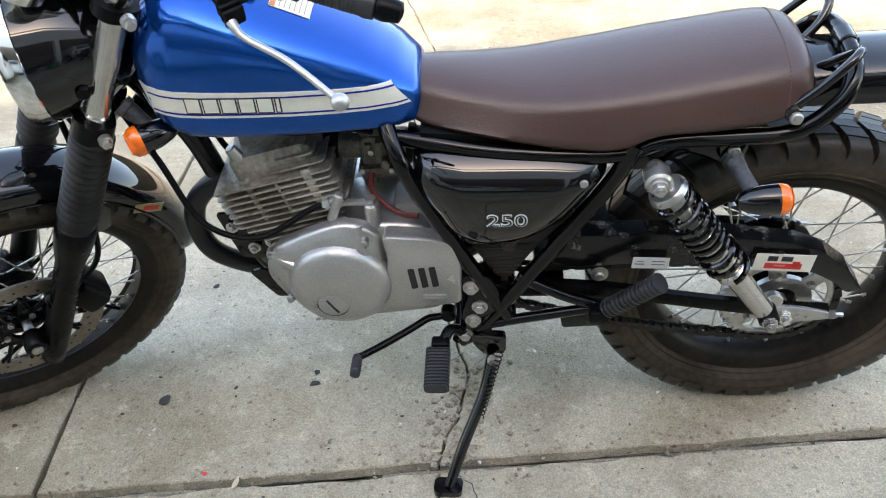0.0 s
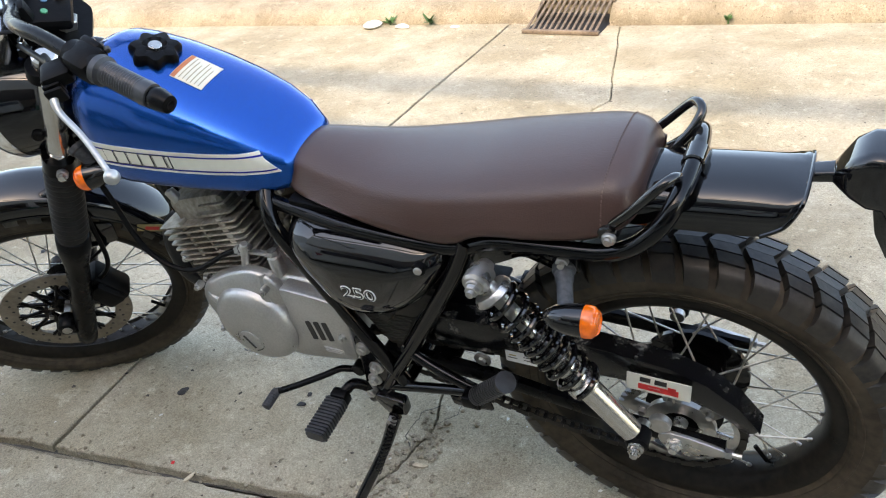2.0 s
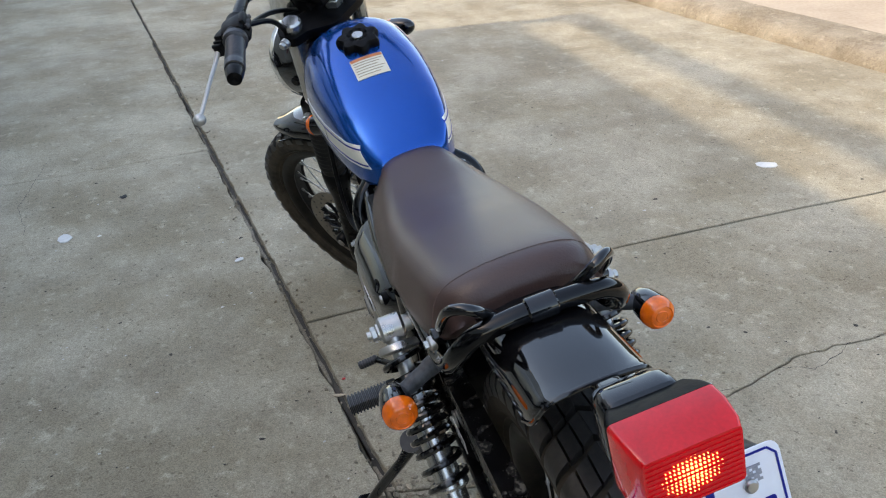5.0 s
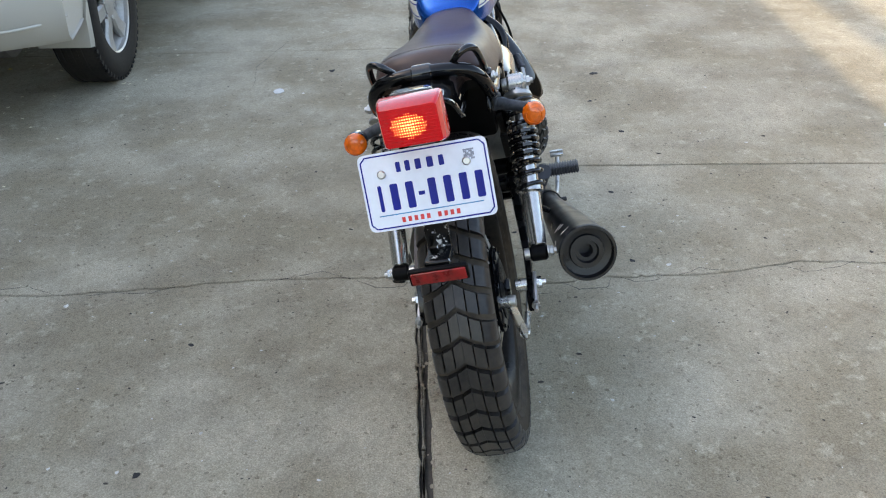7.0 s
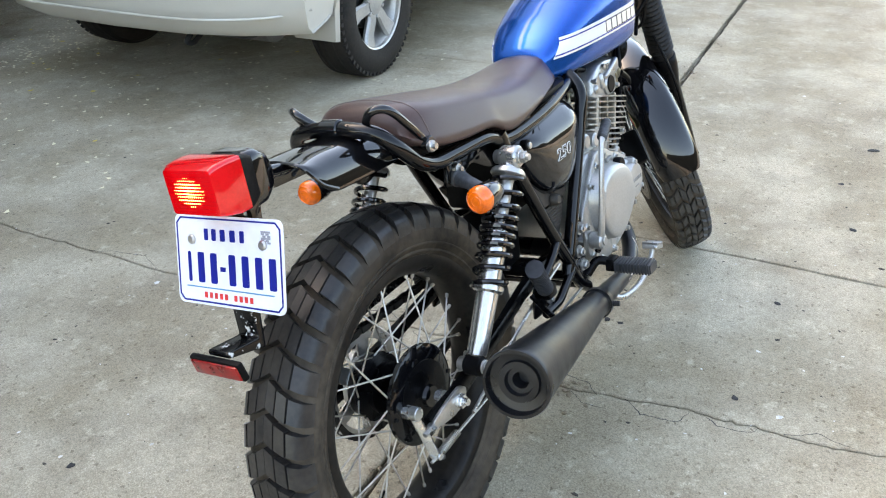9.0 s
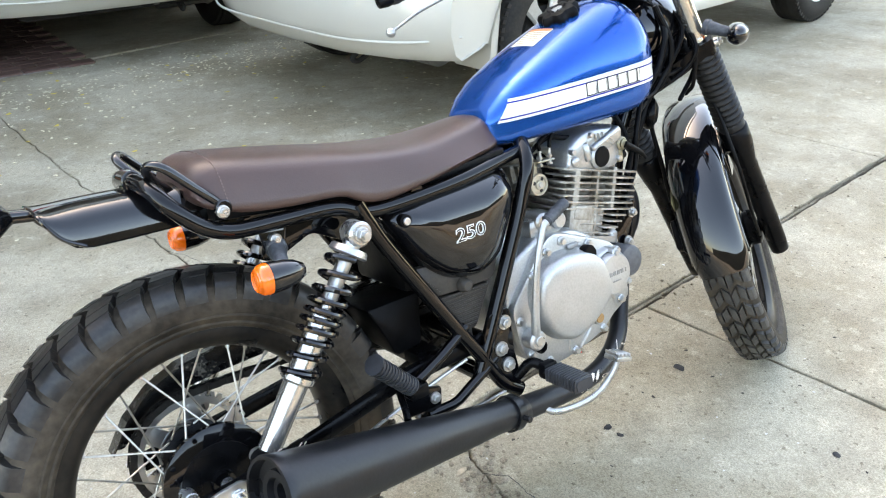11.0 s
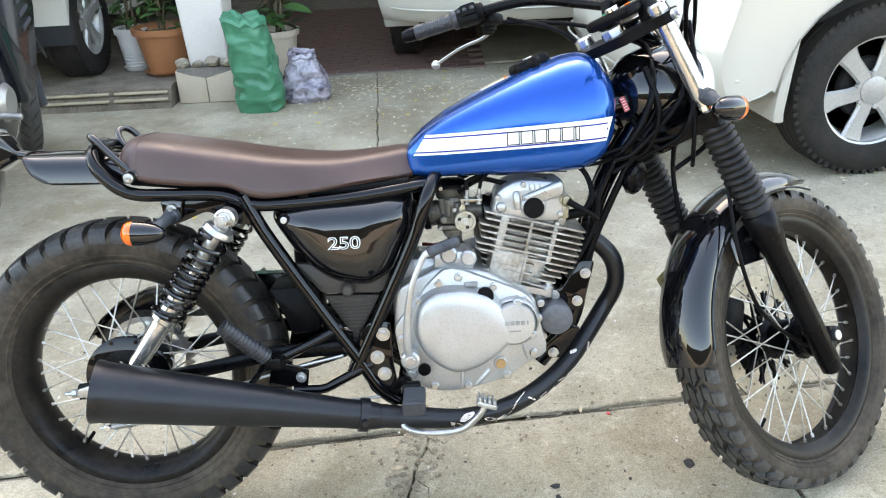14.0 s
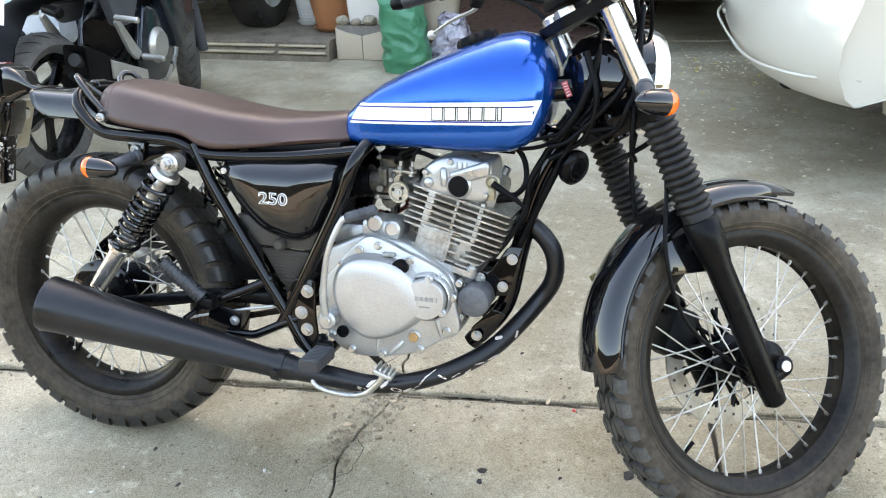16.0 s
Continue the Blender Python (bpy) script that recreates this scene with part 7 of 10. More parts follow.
for s in (1, -1):
    tube(bm, [Vector((FRONT0.x - (0.314 + 0.010 * math.sin(math.pi * i / 15)) * math.cos(radians(GA + 5 + (GB - GA - 10) * i / 15)), s * 0.0605, FRONT0.z + (0.314 + 0.010 * math.sin(math.pi * i / 15)) * math.sin(radians(GA + 5 + (GB - GA - 10) * i / 15)))) for i in range(16)], 0.0024, 6, 2)
    p = leg(0.27, s)
    q = Vector((p.x + 0.03, s * 0.058, p.z + 0.012))
    tube(bm, [p + Vector((0.01, 0, 0)), p.lerp(q, 0.5), q], [0.014, 0.014, 0.010], 10, 4, flat=0.5)
    prism(bm, fillet([(p.x - 0.02, p.z - 0.035), (p.x + 0.07, p.z - 0.045), (p.x + 0.085, p.z + 0.01), (p.x + 0.01, p.z + 0.05)], 0.012), s * 0.0615, s * 0.066, 0.001)
turned(bm)
part("mudguard_stay", bm, GLOSS, fender)
bm = bmesh.new()
t = radians(150)
m = Matrix.Translation((FRONT0.x - 0.333 * math.cos(t), -0.0608, FRONT0.z + 0.333 * math.sin(t))) @ Matrix.Rotation(radians(30), 4, "Y")
box(bm, (0, 0, 0), (0.052, 0.0012, 0.022), m, 0.0004, 1)
st = part("sticker", turned(bm), GOLD, fender, "worn pale sticker with red mark")
bm = bmesh.new()
box(bm, (0.004, -0.001, 0), (0.028, 0.001, 0.010), m, 0)
part("print_bar", turned(bm), REDINK, st)

# front brake
FM = Matrix.Translation(FRONT0) @ Matrix.Rotation(-math.pi / 2, 4, "X")
bm = bmesh.new()
lathe(bm, [(0.100, -0.066), (0.138, -0.066), (0.138, -0.061), (0.100, -0.061)], FM, 64, closed=True)
disc = part("brake_disc", turned(bm), mat("worn_disc", (0.17, 0.15, 0.125), 0.38, 0.8, col2=(0.30, 0.27, 0.23), scale=12), front_hub, "worn drilled steel brake disc")
# Black pegs stand in for the shaded drill holes.
bm = bmesh.new()
for i in range(36):
    a = 2 * math.pi * i / 36
    r = 0.110 + 0.009 * (i % 3)
    p = FM @ Vector((r * math.cos(a), r * math.sin(a), -0.0665))
    cyl(bm, p, p + Vector((0, 0.006, 0)), 0.0032, n=8)
part("drill_hole", turned(bm), INK_SHADE, disc)
bm = bmesh.new()
lathe(bm, [(0.030, -0.066), (0.050, -0.066), (0.050, -0.058), (0.030, -0.058)], FM, 32, closed=True)
carrier = part("disc_carrier", turned(bm), SATIN, disc, "black lattice disc carrier")
for i in range(12):
    bm = bmesh.new()
    a = 2 * math.pi * i / 12
    p, q = FM @ Vector((0.045 * math.cos(a), 0.045 * math.sin(a), -0.062)), FM @ Vector((0.104 * math.cos(a + 0.32), 0.104 * math.sin(a + 0.32), -0.0635))
    cyl(bm, p, q, 0.0045, n=8)
    q = FM @ Vector((0.104 * math.cos(a - 0.32), 0.104 * math.sin(a - 0.32), -0.0635))
    cyl(bm, p, q, 0.0045, n=8)
    part("carrier_arm", turned(bm), SATIN, disc)
for i in range(6):
    bm = bmesh.new()
    a = 2 * math.pi * i / 6
    p = FM @ Vector((0.040 * math.cos(a), 0.040 * math.sin(a), -0.066))
    cyl(bm, p, p - Vector((0, 0.006, 0)), 0.006, n=6)
    part("disc_bolt", turned(bm), STEEL, disc)
bm = bmesh.new()
cm = Matrix.Translation((FRONT0.x + 0.118, -0.070, FRONT0.z + 0.052)) @ Matrix.Rotation(radians(-20), 4, "Y")
box(bm, (0, 0, 0), (0.062, 0.062, 0.100), cm, 0.012)
box(bm, (0.004, -0.034, 0.0), (0.048, 0.022, 0.078), cm, 0.010)
box(bm, (-0.035, -0.012, 0.012), (0.040, 0.022, 0.056), cm, 0.006)
cal = part("brake_caliper", turned(bm), PLASTIC, fork, "black front brake caliper")
bm = bmesh.new()
for z in (-0.014, 0.026):
    p = cm @ Vector((-0.040, -0.024, z))
    cyl(bm, p, p - Vector((0, 0.009, 0)), 0.008, n=6, bev=0.001)
part("bolt", turned(bm), STEEL, cal)
bm = bmesh.new()
lathe(bm, [(0.018, 0.040), (0.040, 0.041), (0.044, 0.047), (0.044, 0.066), (0.036, 0.072), (0.018, 0.076)], FM, 32)
part("speedometer_drive", turned(bm), SATIN, front_hub, "black speedometer drive")
bm = bmesh.new()
cyl(bm, FRONT0 - Vector((0, 0.10, 0)), FRONT0 + Vector((0, 0.10, 0)), 0.009, n=16)
part("axle", turned(bm), STEEL, front_hub)

# headlamp
HL = Vector((-0.442, -0.022, 0.856))
HD = Vector((-1, 0.25, -0.06)).normalized()
hm = axis(HL, HL + HD) @ Matrix.Scale(1.06, 4)
bm = bmesh.new()
lathe(bm, [(0.004, -0.104), (0.040, -0.099), (0.066, -0.082), (0.082, -0.050), (0.090, -0.010), (0.092, 0.030)], hm, 48)
hl = part("headlamp", swung(bm), GLOSS, bike, "round black headlamp with chrome rim", sharp=60)
bm = bmesh.new()
lathe(bm, [(0.089, 0.026), (0.0935, 0.030), (0.094, 0.044), (0.088, 0.058), (0.083, 0.060), (0.082, 0.050), (0.086, 0.034)], hm, 48, closed=True)
part("rim", swung(bm), CHROME, hl, "chrome headlamp rim")
bm = bmesh.new()
lathe(bm, [(0.083, 0.050), (0.070, 0.060), (0.045, 0.066), (0.002, 0.069)], hm, 48)
part("lens", swung(bm), mat("lamp_glass", (0.62, 0.64, 0.66), 0.08, 0.6, var=0.1), hl, "clear ribbed headlamp glass")
bm = bmesh.new()
for s in (1, -1):
    p = HL + Vector((0, s * 0.088, 0))
    bm = bmesh.new()
    tube(bm, [p, p + Vector((0.04, s * 0.012, 0)), leg(0.635, s)], 0.008, 8, 4)
    cyl(bm, p, p + Vector((0, s * 0.014, 0)), 0.011, n=14, bev=0.002)
    part("bracket", swung(bm), SATIN, hl)
for s in (1, -1):
    indicator(leg(0.60, s) + Vector((0.012, s * 0.020, -0.012)), (-0.344, s * 0.168, 0.770), (-0.422, s * 0.166, 0.773), 0.0236, "black bullet front indicator with amber lens", True)

# speedometer and dash
GC = Vector((-0.415, -0.012, 1.020))
gm = axis(GC, GC + Vector((0.62, 0, 0.78)))
bm = bmesh.new()
lathe(bm, [(0.030, -0.072), (0.042, -0.064), (0.046, -0.012), (0.049, -0.002), (0.049, 0.008), (0.044, 0.010)], gm, 40)
gauge = part("speedometer", swung(bm), CHROME, bike, "round chrome speedometer")
bm = bmesh.new()
lathe(bm, [(0.0435, 0.0085), (0.002, 0.0095)], gm, 40)
part("dial", swung(bm), INK_SHADE, gauge)
bm = bmesh.new()
dm = Matrix.Translation(stem(0.80, 0.0, 0.032)) @ Matrix.Rotation(radians(22), 4, "Y")
box(bm, (0, 0, 0), (0.075, 0.110, 0.022), dm, 0.009)
dash = part("dash_panel", swung(bm), PLASTIC, bike, "black dash panel with warning lamps and key switch")
for i, mt in enumerate((mat("green_lamp", (0.05, 0.25, 0.12), 0.2), mat("blue_lamp", (0.08, 0.16, 0.30), 0.2), AMBER)):
    bm = bmesh.new()
    p = dm @ Vector((-0.005, -0.03 + 0.03 * i, 0.010))
    cyl(bm, p, p + UP * 0.004, 0.006, n=14, bev=0.001)
    part("warning_lamp", swung(bm), mt, dash)
bm = bmesh.new()
p = dm @ Vector((0.022, 0.012, 0.010))
cyl(bm, p, p + UP * 0.010, 0.014, n=20, bev=0.002)
part("key_switch", swung(bm), CHROME, dash)

# handlebar
BAR = [Vector(q) + Vector((-0.030, 0, -0.004)) for q in [(-0.330, -0.001, 1.045), (-0.330, -0.050, 1.047), (-0.318, -0.110, 1.072), (-0.285, -0.180, 1.102), (-0.245, -0.235, 1.112), (-0.178, -0.325, 1.108), (-0.108, -0.408, 1.0965)]]
bm = bmesh.new()
tube(bm, [mirror_y(p) for p in reversed(BAR)] + [Vector(p) for p in BAR[1:]], 0.011, 12)
bar = part("handlebar", swung(bm), SATIN, bike, "black handlebar turned to the left")
bm = bmesh.new()
for s in (1, -1):
    box(bm, (-0.360, s * 0.045, 1.012), (0.036, 0.026, 0.075), None, 0.006)
part("riser", swung(bm), PLASTIC, bar)
for s in (1, -1):
    f = lambda p: Vector((p[0] - 0.030, -s * p[1], p[2] - 0.004))  # noqa: E731
    A, B = f((-0.168, -0.336, 1.1055)), f((-0.108, -0.408, 1.0965))
    m = axis(A, B)
    dd = (B - A).length
    bm = bmesh.new()
    prof = [(0.012, -0.004), (0.021, -0.004), (0.021, 0.006), (0.0165, 0.010)]
    for i in range(14):
        z = 0.014 + (dd - 0.03) * i / 14
        prof += [(0.0168, z), (0.0160, z + 0.003)]
    prof += [(0.0175, dd - 0.012), (0.0165, dd), (0.012, dd + 0.002)]
    lathe(bm, prof, m, 24)
    gp = part("grip", swung(bm), GRIP, bar, "black rubber handlebar grip")
    bm = bmesh.new()
    lathe(bm, [(0.013, dd), (0.0145, dd + 0.003), (0.0155, dd + 0.012), (0.012, dd + 0.030), (0.006, dd + 0.032), (0.002, dd + 0.030)], m, 20)
    part("bar_end", swung(bm), SATIN, gp, "black bar end weight")
    bm = bmesh.new()
    sm = axis(f((-0.206, -0.285, 1.111)), A)
    box(bm, (0, 0, 0.035), (0.044, 0.040, 0.050), sm, 0.010)
    box(bm, (0.020, 0.006, 0.030), (0.014, 0.026, 0.036), sm, 0.005)
    cyl(bm, sm @ Vector((0.0, 0.0, 0.0)), sm @ Vector((0, 0, 0.066)), 0.020, n=18, bev=0.004)
    sw = part("switch_pod", swung(bm), PLASTIC, bar, "black switch housing")
    bm = bmesh.new()
    for z in (0.02, 0.036, 0.05):
        box(bm, sm @ Vector((0.027, 0.006, z)), (0.008, 0.008, 0.008), None, 0.002)
    part("button", swung(bm), GRIP, sw)
    # lever
    R0, R1, R2, R3 = f((-0.246, -0.302, 1.093)), f((-0.246, -0.350, 1.074)), f((-0.220, -0.402, 1.066)), f((-0.196, -0.468, 1.048))
    bm = bmesh.new()
    tube(bm, [R0, R0.lerp(R1, 0.6) + Vector((-0.004, 0, 0)), R1, R2, R3], [0.0075, 0.0062, 0.0046, 0.0044, 0.0044], 12, 6, flat=0.75)
    lv = part("lever", swung(bm), ALLOY, bar, "bright alloy lever with ball end")
    bm = bmesh.new()
    lathe(bm, [(0.0105 * math.sin(math.pi * i / 12) + 0.0002, -0.0105 * math.cos(math.pi * i / 12)) for i in range(13)], Matrix.Translation(R3), 18)
    part("ball", swung(bm), ALLOY, lv)
    bm = bmesh.new()
    box(bm, R0 + Vector((0.012, -s * 0.004, 0.004)), (0.044, 0.040, 0.024), None, 0.008)
    for i in range(3):
        box(bm, R0.lerp(R1, 0.18 + 0.16 * i) + Vector((0.002, 0, 0.002)), (0.026, 0.007, 0.024), None, 0.003)
    part("lever_perch", swung(bm), PLASTIC, lv)

# horn
bm = bmesh.new()
m = axis((-0.343, 0.026, 0.686), (-0.373, 0.050, 0.678))
lathe(bm, [(0.010, -0.016), (0.024, -0.012), (0.034, 0.0), (0.034, 0.010), (0.028, 0.016), (0.010, 0.018), (0.004, 0.016)], m, 32)
lathe(bm, [(0.018, 0.017), (0.020, 0.020), (0.022, 0.017)], m, 32)
tube(bm, [(-0.328, 0.015, 0.70), (-0.335, 0.022, 0.702), (-0.340, 0.026, 0.690)], 0.005, 8)
part("horn", bm, SATIN, bike, "round black horn on a stay")

# cables and hoses; T carries a point on the steered front end
T = lambda p: TURN_BAR @ (Vector(p) + Vector((-0.018, 0, -0.006)))  # noqa: E731
for nm, pts, r, lb in (
    ("clutch_cable", [T((-0.262, -0.262, 1.09)), T((-0.315, -0.15, 1.02)), T((-0.40, -0.09, 0.88)), Vector((-0.345, -0.085, 0.78)), Vector((-0.298, -0.105, 0.68)), Vector((-0.255, -0.118, 0.565)), Vector((-0.175, -0.115, 0.528)), Vector((-0.09, -0.095, 0.566)), Vector((-0.058, -0.09, 0.579))], 0.0052, "black clutch cable looping to the engine"),
    ("speedometer_cable", [T((-0.44, 0.0, 0.96)), T((-0.46, 0.05, 0.80)), T((-0.455, 0.075, 0.66)), T((-0.450, 0.080, 0.52)), T((-0.50, 0.072, 0.40)), T((-0.62, 0.066, 0.32)), T((-0.715, 0.060, 0.290))], 0.0040, "black speedometer cable"),
    ("brake_hose", [T((-0.262, 0.262, 1.09)), T((-0.35, 0.13, 1.0)), T((-0.455, 0.02, 0.86)), T((-0.47, -0.055, 0.72)), T((-0.50, -0.078, 0.56)), T((-0.53, -0.090, 0.45)), T((-0.60, -0.088, 0.40))], 0.0052, "black front brake hose"),
    ("throttle_cable", [T((-0.25, 0.255, 1.105)), T((-0.36, 0.15, 1.03)), T((-0.44, 0.05, 0.92)), Vector((-0.39, -0.005, 0.80)), Vector((-0.32, 0.03, 0.74))], 0.0042, "black throttle cable"),
    ("wiring_loom", [T((-0.40, 0.03, 0.90)), T((-0.40, 0.055, 0.84)), Vector((-0.37, 0.045, 0.78)), Vector((-0.335, 0.04, 0.72)), Vector((-0.28, 0.03, 0.60)), Vector((-0.24, 0.03, 0.50))], 0.0075, "taped black wiring loom"),
    ("wiring_loom", [T((-0.43, -0.04, 0.90)), T((-0.40, 0.02, 0.80)), Vector((-0.395, 0.05, 0.745)), Vector((-0.36, 0.05, 0.765)), Vector((-0.34, 0.03, 0.80))], 0.0055, "taped black wiring loom"),
    ("wiring_loom", [T((-0.44, 0.05, 0.93)), T((-0.405, 0.075, 0.83)), T((-0.40, 0.06, 0.77)), Vector((-0.385, 0.06, 0.76)), Vector((-0.335, 0.05, 0.765))], 0.0045, "black lamp wiring"),
    ("wiring_loom", [T((-0.43, 0.06, 0.87)), T((-0.37, 0.085, 0.79)), T((-0.365, 0.05, 0.75)), Vector((-0.36, 0.045, 0.73))], 0.0045, "black lamp wiring"),
    ("clutch_cable", [T((-0.255, -0.27, 1.085)), T((-0.34, -0.12, 1.03)), T((-0.40, 0.02, 0.93)), T((-0.37, 0.07, 0.83)), Vector((-0.345, 0.06, 0.745)), Vector((-0.30, 0.065, 0.725))], 0.0048, "black control cable"),
    ("wiring_loom", [T((-0.36, -0.09, 1.0)), T((-0.37, 0.0, 0.95)), Vector((-0.375, 0.055, 0.86)), Vector((-0.350, 0.062, 0.79)), Vector((-0.315, 0.055, 0.74))], 0.007, "taped black wiring loom"),
    ("wiring_loom", [T((-0.40, 0.09, 0.97)), T((-0.385, 0.10, 0.88)), T((-0.41, 0.085, 0.79)), T((-0.44, 0.06, 0.74)), Vector((-0.42, 0.05, 0.70))], 0.005, "black lamp wiring"),
    ("wiring_loom", [Vector((-0.36, 0.05, 0.90)), Vector((-0.385, 0.065, 0.82)), Vector((-0.37, 0.055, 0.75)), Vector((-0.335, 0.04, 0.72)), Vector((-0.30, 0.045, 0.70))], 0.006, "taped black wiring loom"),
    ("throttle_cable", [T((-0.36, 0.14, 1.02)), T((-0.43, 0.03, 0.94)), Vector((-0.40, 0.035, 0.84)), Vector((-0.355, 0.05, 0.775)), Vector((-0.31, 0.05, 0.735))], 0.0045, "black throttle cable"),
    ("wiring_loom", [T((-0.42, 0.03, 0.88)), T((-0.385, 0.08, 0.80)), T((-0.395, 0.055, 0.72)), T((-0.42, 0.03, 0.70))], 0.0045, "black lamp wiring"),
    ("vent_hose", [Vector((-0.30, 0.05, 0.72)), Vector((-0.27, 0.06, 0.66)), Vector((-0.262, 0.06, 0.60)), Vector((-0.23, 0.06, 0.54)), Vector((-0.20, 0.07, 0.50))], 0.0055, "black hose beside the down tube"),
):
    bm = bmesh.new()
    tube(bm, pts, r, 9)
    part(nm, bm, HOSE, bike, lb)
bm = bmesh.new()
m = Matrix.Translation((-0.326, 0.031, 0.830)) @ Matrix.Rotation(radians(24), 4, "Y")
box(bm, (0, 0, 0), (0.011, 0.0012, 0.030), m, 0.0004, 1)
hs = part("red_label", bm, mat("red_label", (0.45, 0.06, 0.06), 0.5), bike, "small faded red label on the steering head")
bm = bmesh.new()
for i in range(5):
    box(bm, (0, 0.0009, -0.011 + 0.0055 * i), (0.007, 0.0006, 0.0012), m, 0)
part("print_bar", bm, WHITE, hs)


# ---- the yard's surroundings ----
# Paint of the unseen walls, pale to bounce light onto the bike's left.
PAINT = mat("pale_wall_paint", (0.50, 0.51, 0.52), 0.8, col2=(0.60, 0.61, 0.62), scale=1.5, fine=60, bump=0.15)
DARKWALL = mat("dark_reflection_wall", (0.012, 0.014, 0.010), 0.9, col2=(0.045, 0.046, 0.036), scale=0.9, fine=14, bump=0.4, spec=0.1)
GREYWALL = mat("weathered_render", (0.36, 0.33, 0.29), 0.85, col2=(0.50, 0.46, 0.40), scale=1.2, fine=50, bump=0.25)
TILE = mat("beige_tile", (0.46, 0.38, 0.28), 0.35, col2=(0.56, 0.47, 0.36), scale=4, bump=0.03)
MORTAR = mat("grimy_mortar", (0.12, 0.10, 0.085), 0.9, col2=(0.24, 0.21, 0.18), scale=14, bump=0.4)
PEARL = mat("pearl_white_paint", (0.46, 0.43, 0.365), 0.3, 0.0, col2=(0.52, 0.49, 0.42), scale=2, fine=500, coat=0.9, rvar=0.05)
CARGLASS = mat("tinted_glass", (0.012, 0.014, 0.016), 0.06, 0, var=0.1, coat=0.5)
CARTYRE = mat("car_tyre", (0.010, 0.0095, 0.009), 0.7, 0, col2=(0.028, 0.024, 0.020), scale=9, bump=0.1, spec=0.25)
WHEELSILVER = mat("silver_wheel_paint", (0.42, 0.41, 0.385), 0.38, 0.45, var=0.10, coat=0.25)
# Black of underbodies; also stands in for shade in openings, grooves and wheels.
UNDER_SHADE = mat("underbody_shade_black", (0.010, 0.010, 0.010), 0.8, 0, var=0.4)


def thing_box(name, c, s, material, label, category, kind="", bev=0.01):
    bm = bmesh.new()
    box(bm, c, s, None, bev)
    return tagged(part(name, bm, material, None), label, category, kind=kind)


# unseen upper storey added over the car port; its roof edge throws the shade
FY = -3.80
thing_box("shade_wall_south", (2.6, FY - 4.2, 3.925), (13.4, 8.4, 1.87), PAINT, "unseen pale grey upper storey added to shade the yard", "building", "structure", 0.02)
thing_box("shade_wall_south_west", (-12.1, FY - 4.2, 1.935), (16.0, 8.4, 3.87), PAINT, "unseen pale grey wall added to shade the yard's far end", "building", "structure", 0.02)
# Rail and posts added out of view, for a thin strip of shade.
thing_box("shade_rail", (2.6, FY + 0.06, 5.20), (13.4, 0.12, 0.12), GREYWALL, "unseen concrete rail added to cast a strip of shade", "rail", "structure")
for i in range(2):
    thing_box("shade_rail_post", (-4.0 + 13.2 * i, FY + 0.06, 5.00), (0.12, 0.12, 0.29), GREYWALL, "unseen concrete post holding the added shade rail", "post", "structure")
thing_box("wall_back", (2.6, -11.6, 1.42), (13.4, 0.2, 2.9), GREYWALL, "grey back wall of the car port", "wall", "structure")
thing_box("wall_side", (9.2, -8.2, 1.42), (0.2, 6.8, 2.9), GREYWALL, "grey side wall of the car port", "wall", "structure")
# Unseen dark wall added across the lane, to darken the bike's reflections.
thing_box("wall_north", (0, 12.0, 1.6), (60, 0.3, 3.3), DARKWALL, "unseen dark wall across the lane, added for reflections", "wall", "structure")

# kerb with a drain inlet
GX0, GX1 = -0.70, -0.32


def kerb_run(x0, x1):
    bm = bmesh.new()
    rows = []
    n = max(2, int((x1 - x0) / 0.25))
    for i in range(n + 1):
        x = x0 + (x1 - x0) * i / n
        u, _ = to_grid(x, 2.95)
        y0 = slab_at(u, KERB_V).y
        j = 0.018 * noise.noise((x * 2.3, 0, 0))
        rows.append([Vector((x, y0 + a + j, b + 0.5 * j)) for a, b in ((-0.002, -0.03), (-0.002, 0.012), (0.03, 0.055), (0.07, 0.085), (0.30, 0.10), (0.34, 0.05), (0.34, -0.03))])
    rings(bm, rows)
    return bm


kerb = part("kerb", kerb_run(-16, GX0), KERB, None)
tagged(kerb, "worn low concrete kerb with crumbling edge", "kerb", kind="structure")
tagged(part("kerb", kerb_run(GX1, 14), KERB, None), "worn low concrete kerb with crumbling edge", "kerb", kind="structure")
tagged(part("kerb", (lambda b: box(b, (-0.51, 3.17, 0.06), (0.40, 0.10, 0.09), None, 0.012))(bmesh.new()), KERB, None), "concrete lip behind the drain grate", "kerb", kind="structure")
bm = bmesh.new()
box(bm, (0, 6.7, 0.02), (70, 13.4, 0.10), Matrix.Translation((-0.66, 3.28, 0)) @ Matrix.Rotation(JA, 4, "Z"), 0)
tagged(part("verge", bm, mat("dusty_verge", (0.33, 0.26, 0.185), 0.95, col2=(0.45, 0.37, 0.28), scale=2.5, fine=45, bump=0.5), None), "dusty pale verge beyond the kerb", "ground", kind="structure")
RUST = mat("rusty_iron", (0.10, 0.07, 0.05), 0.8, 0.4, col2=(0.26, 0.20, 0.15), scale=12, bump=0.3)
grate = new("drain_grate")
tagged(grate, "rusty iron drain grate set in the kerb", "drain grate")
bm = bmesh.new()
box(bm, (-0.51, 2.81, 0.012), (0.40, 0.025, 0.02), None, 0.003)
part("edge_bar", bm, RUST, grate)
bm = bmesh.new()
box(bm, (-0.51, 3.11, 0.090), (0.40, 0.025, 0.02), None, 0.003)
part("edge_bar", bm, RUST, grate)
src = None
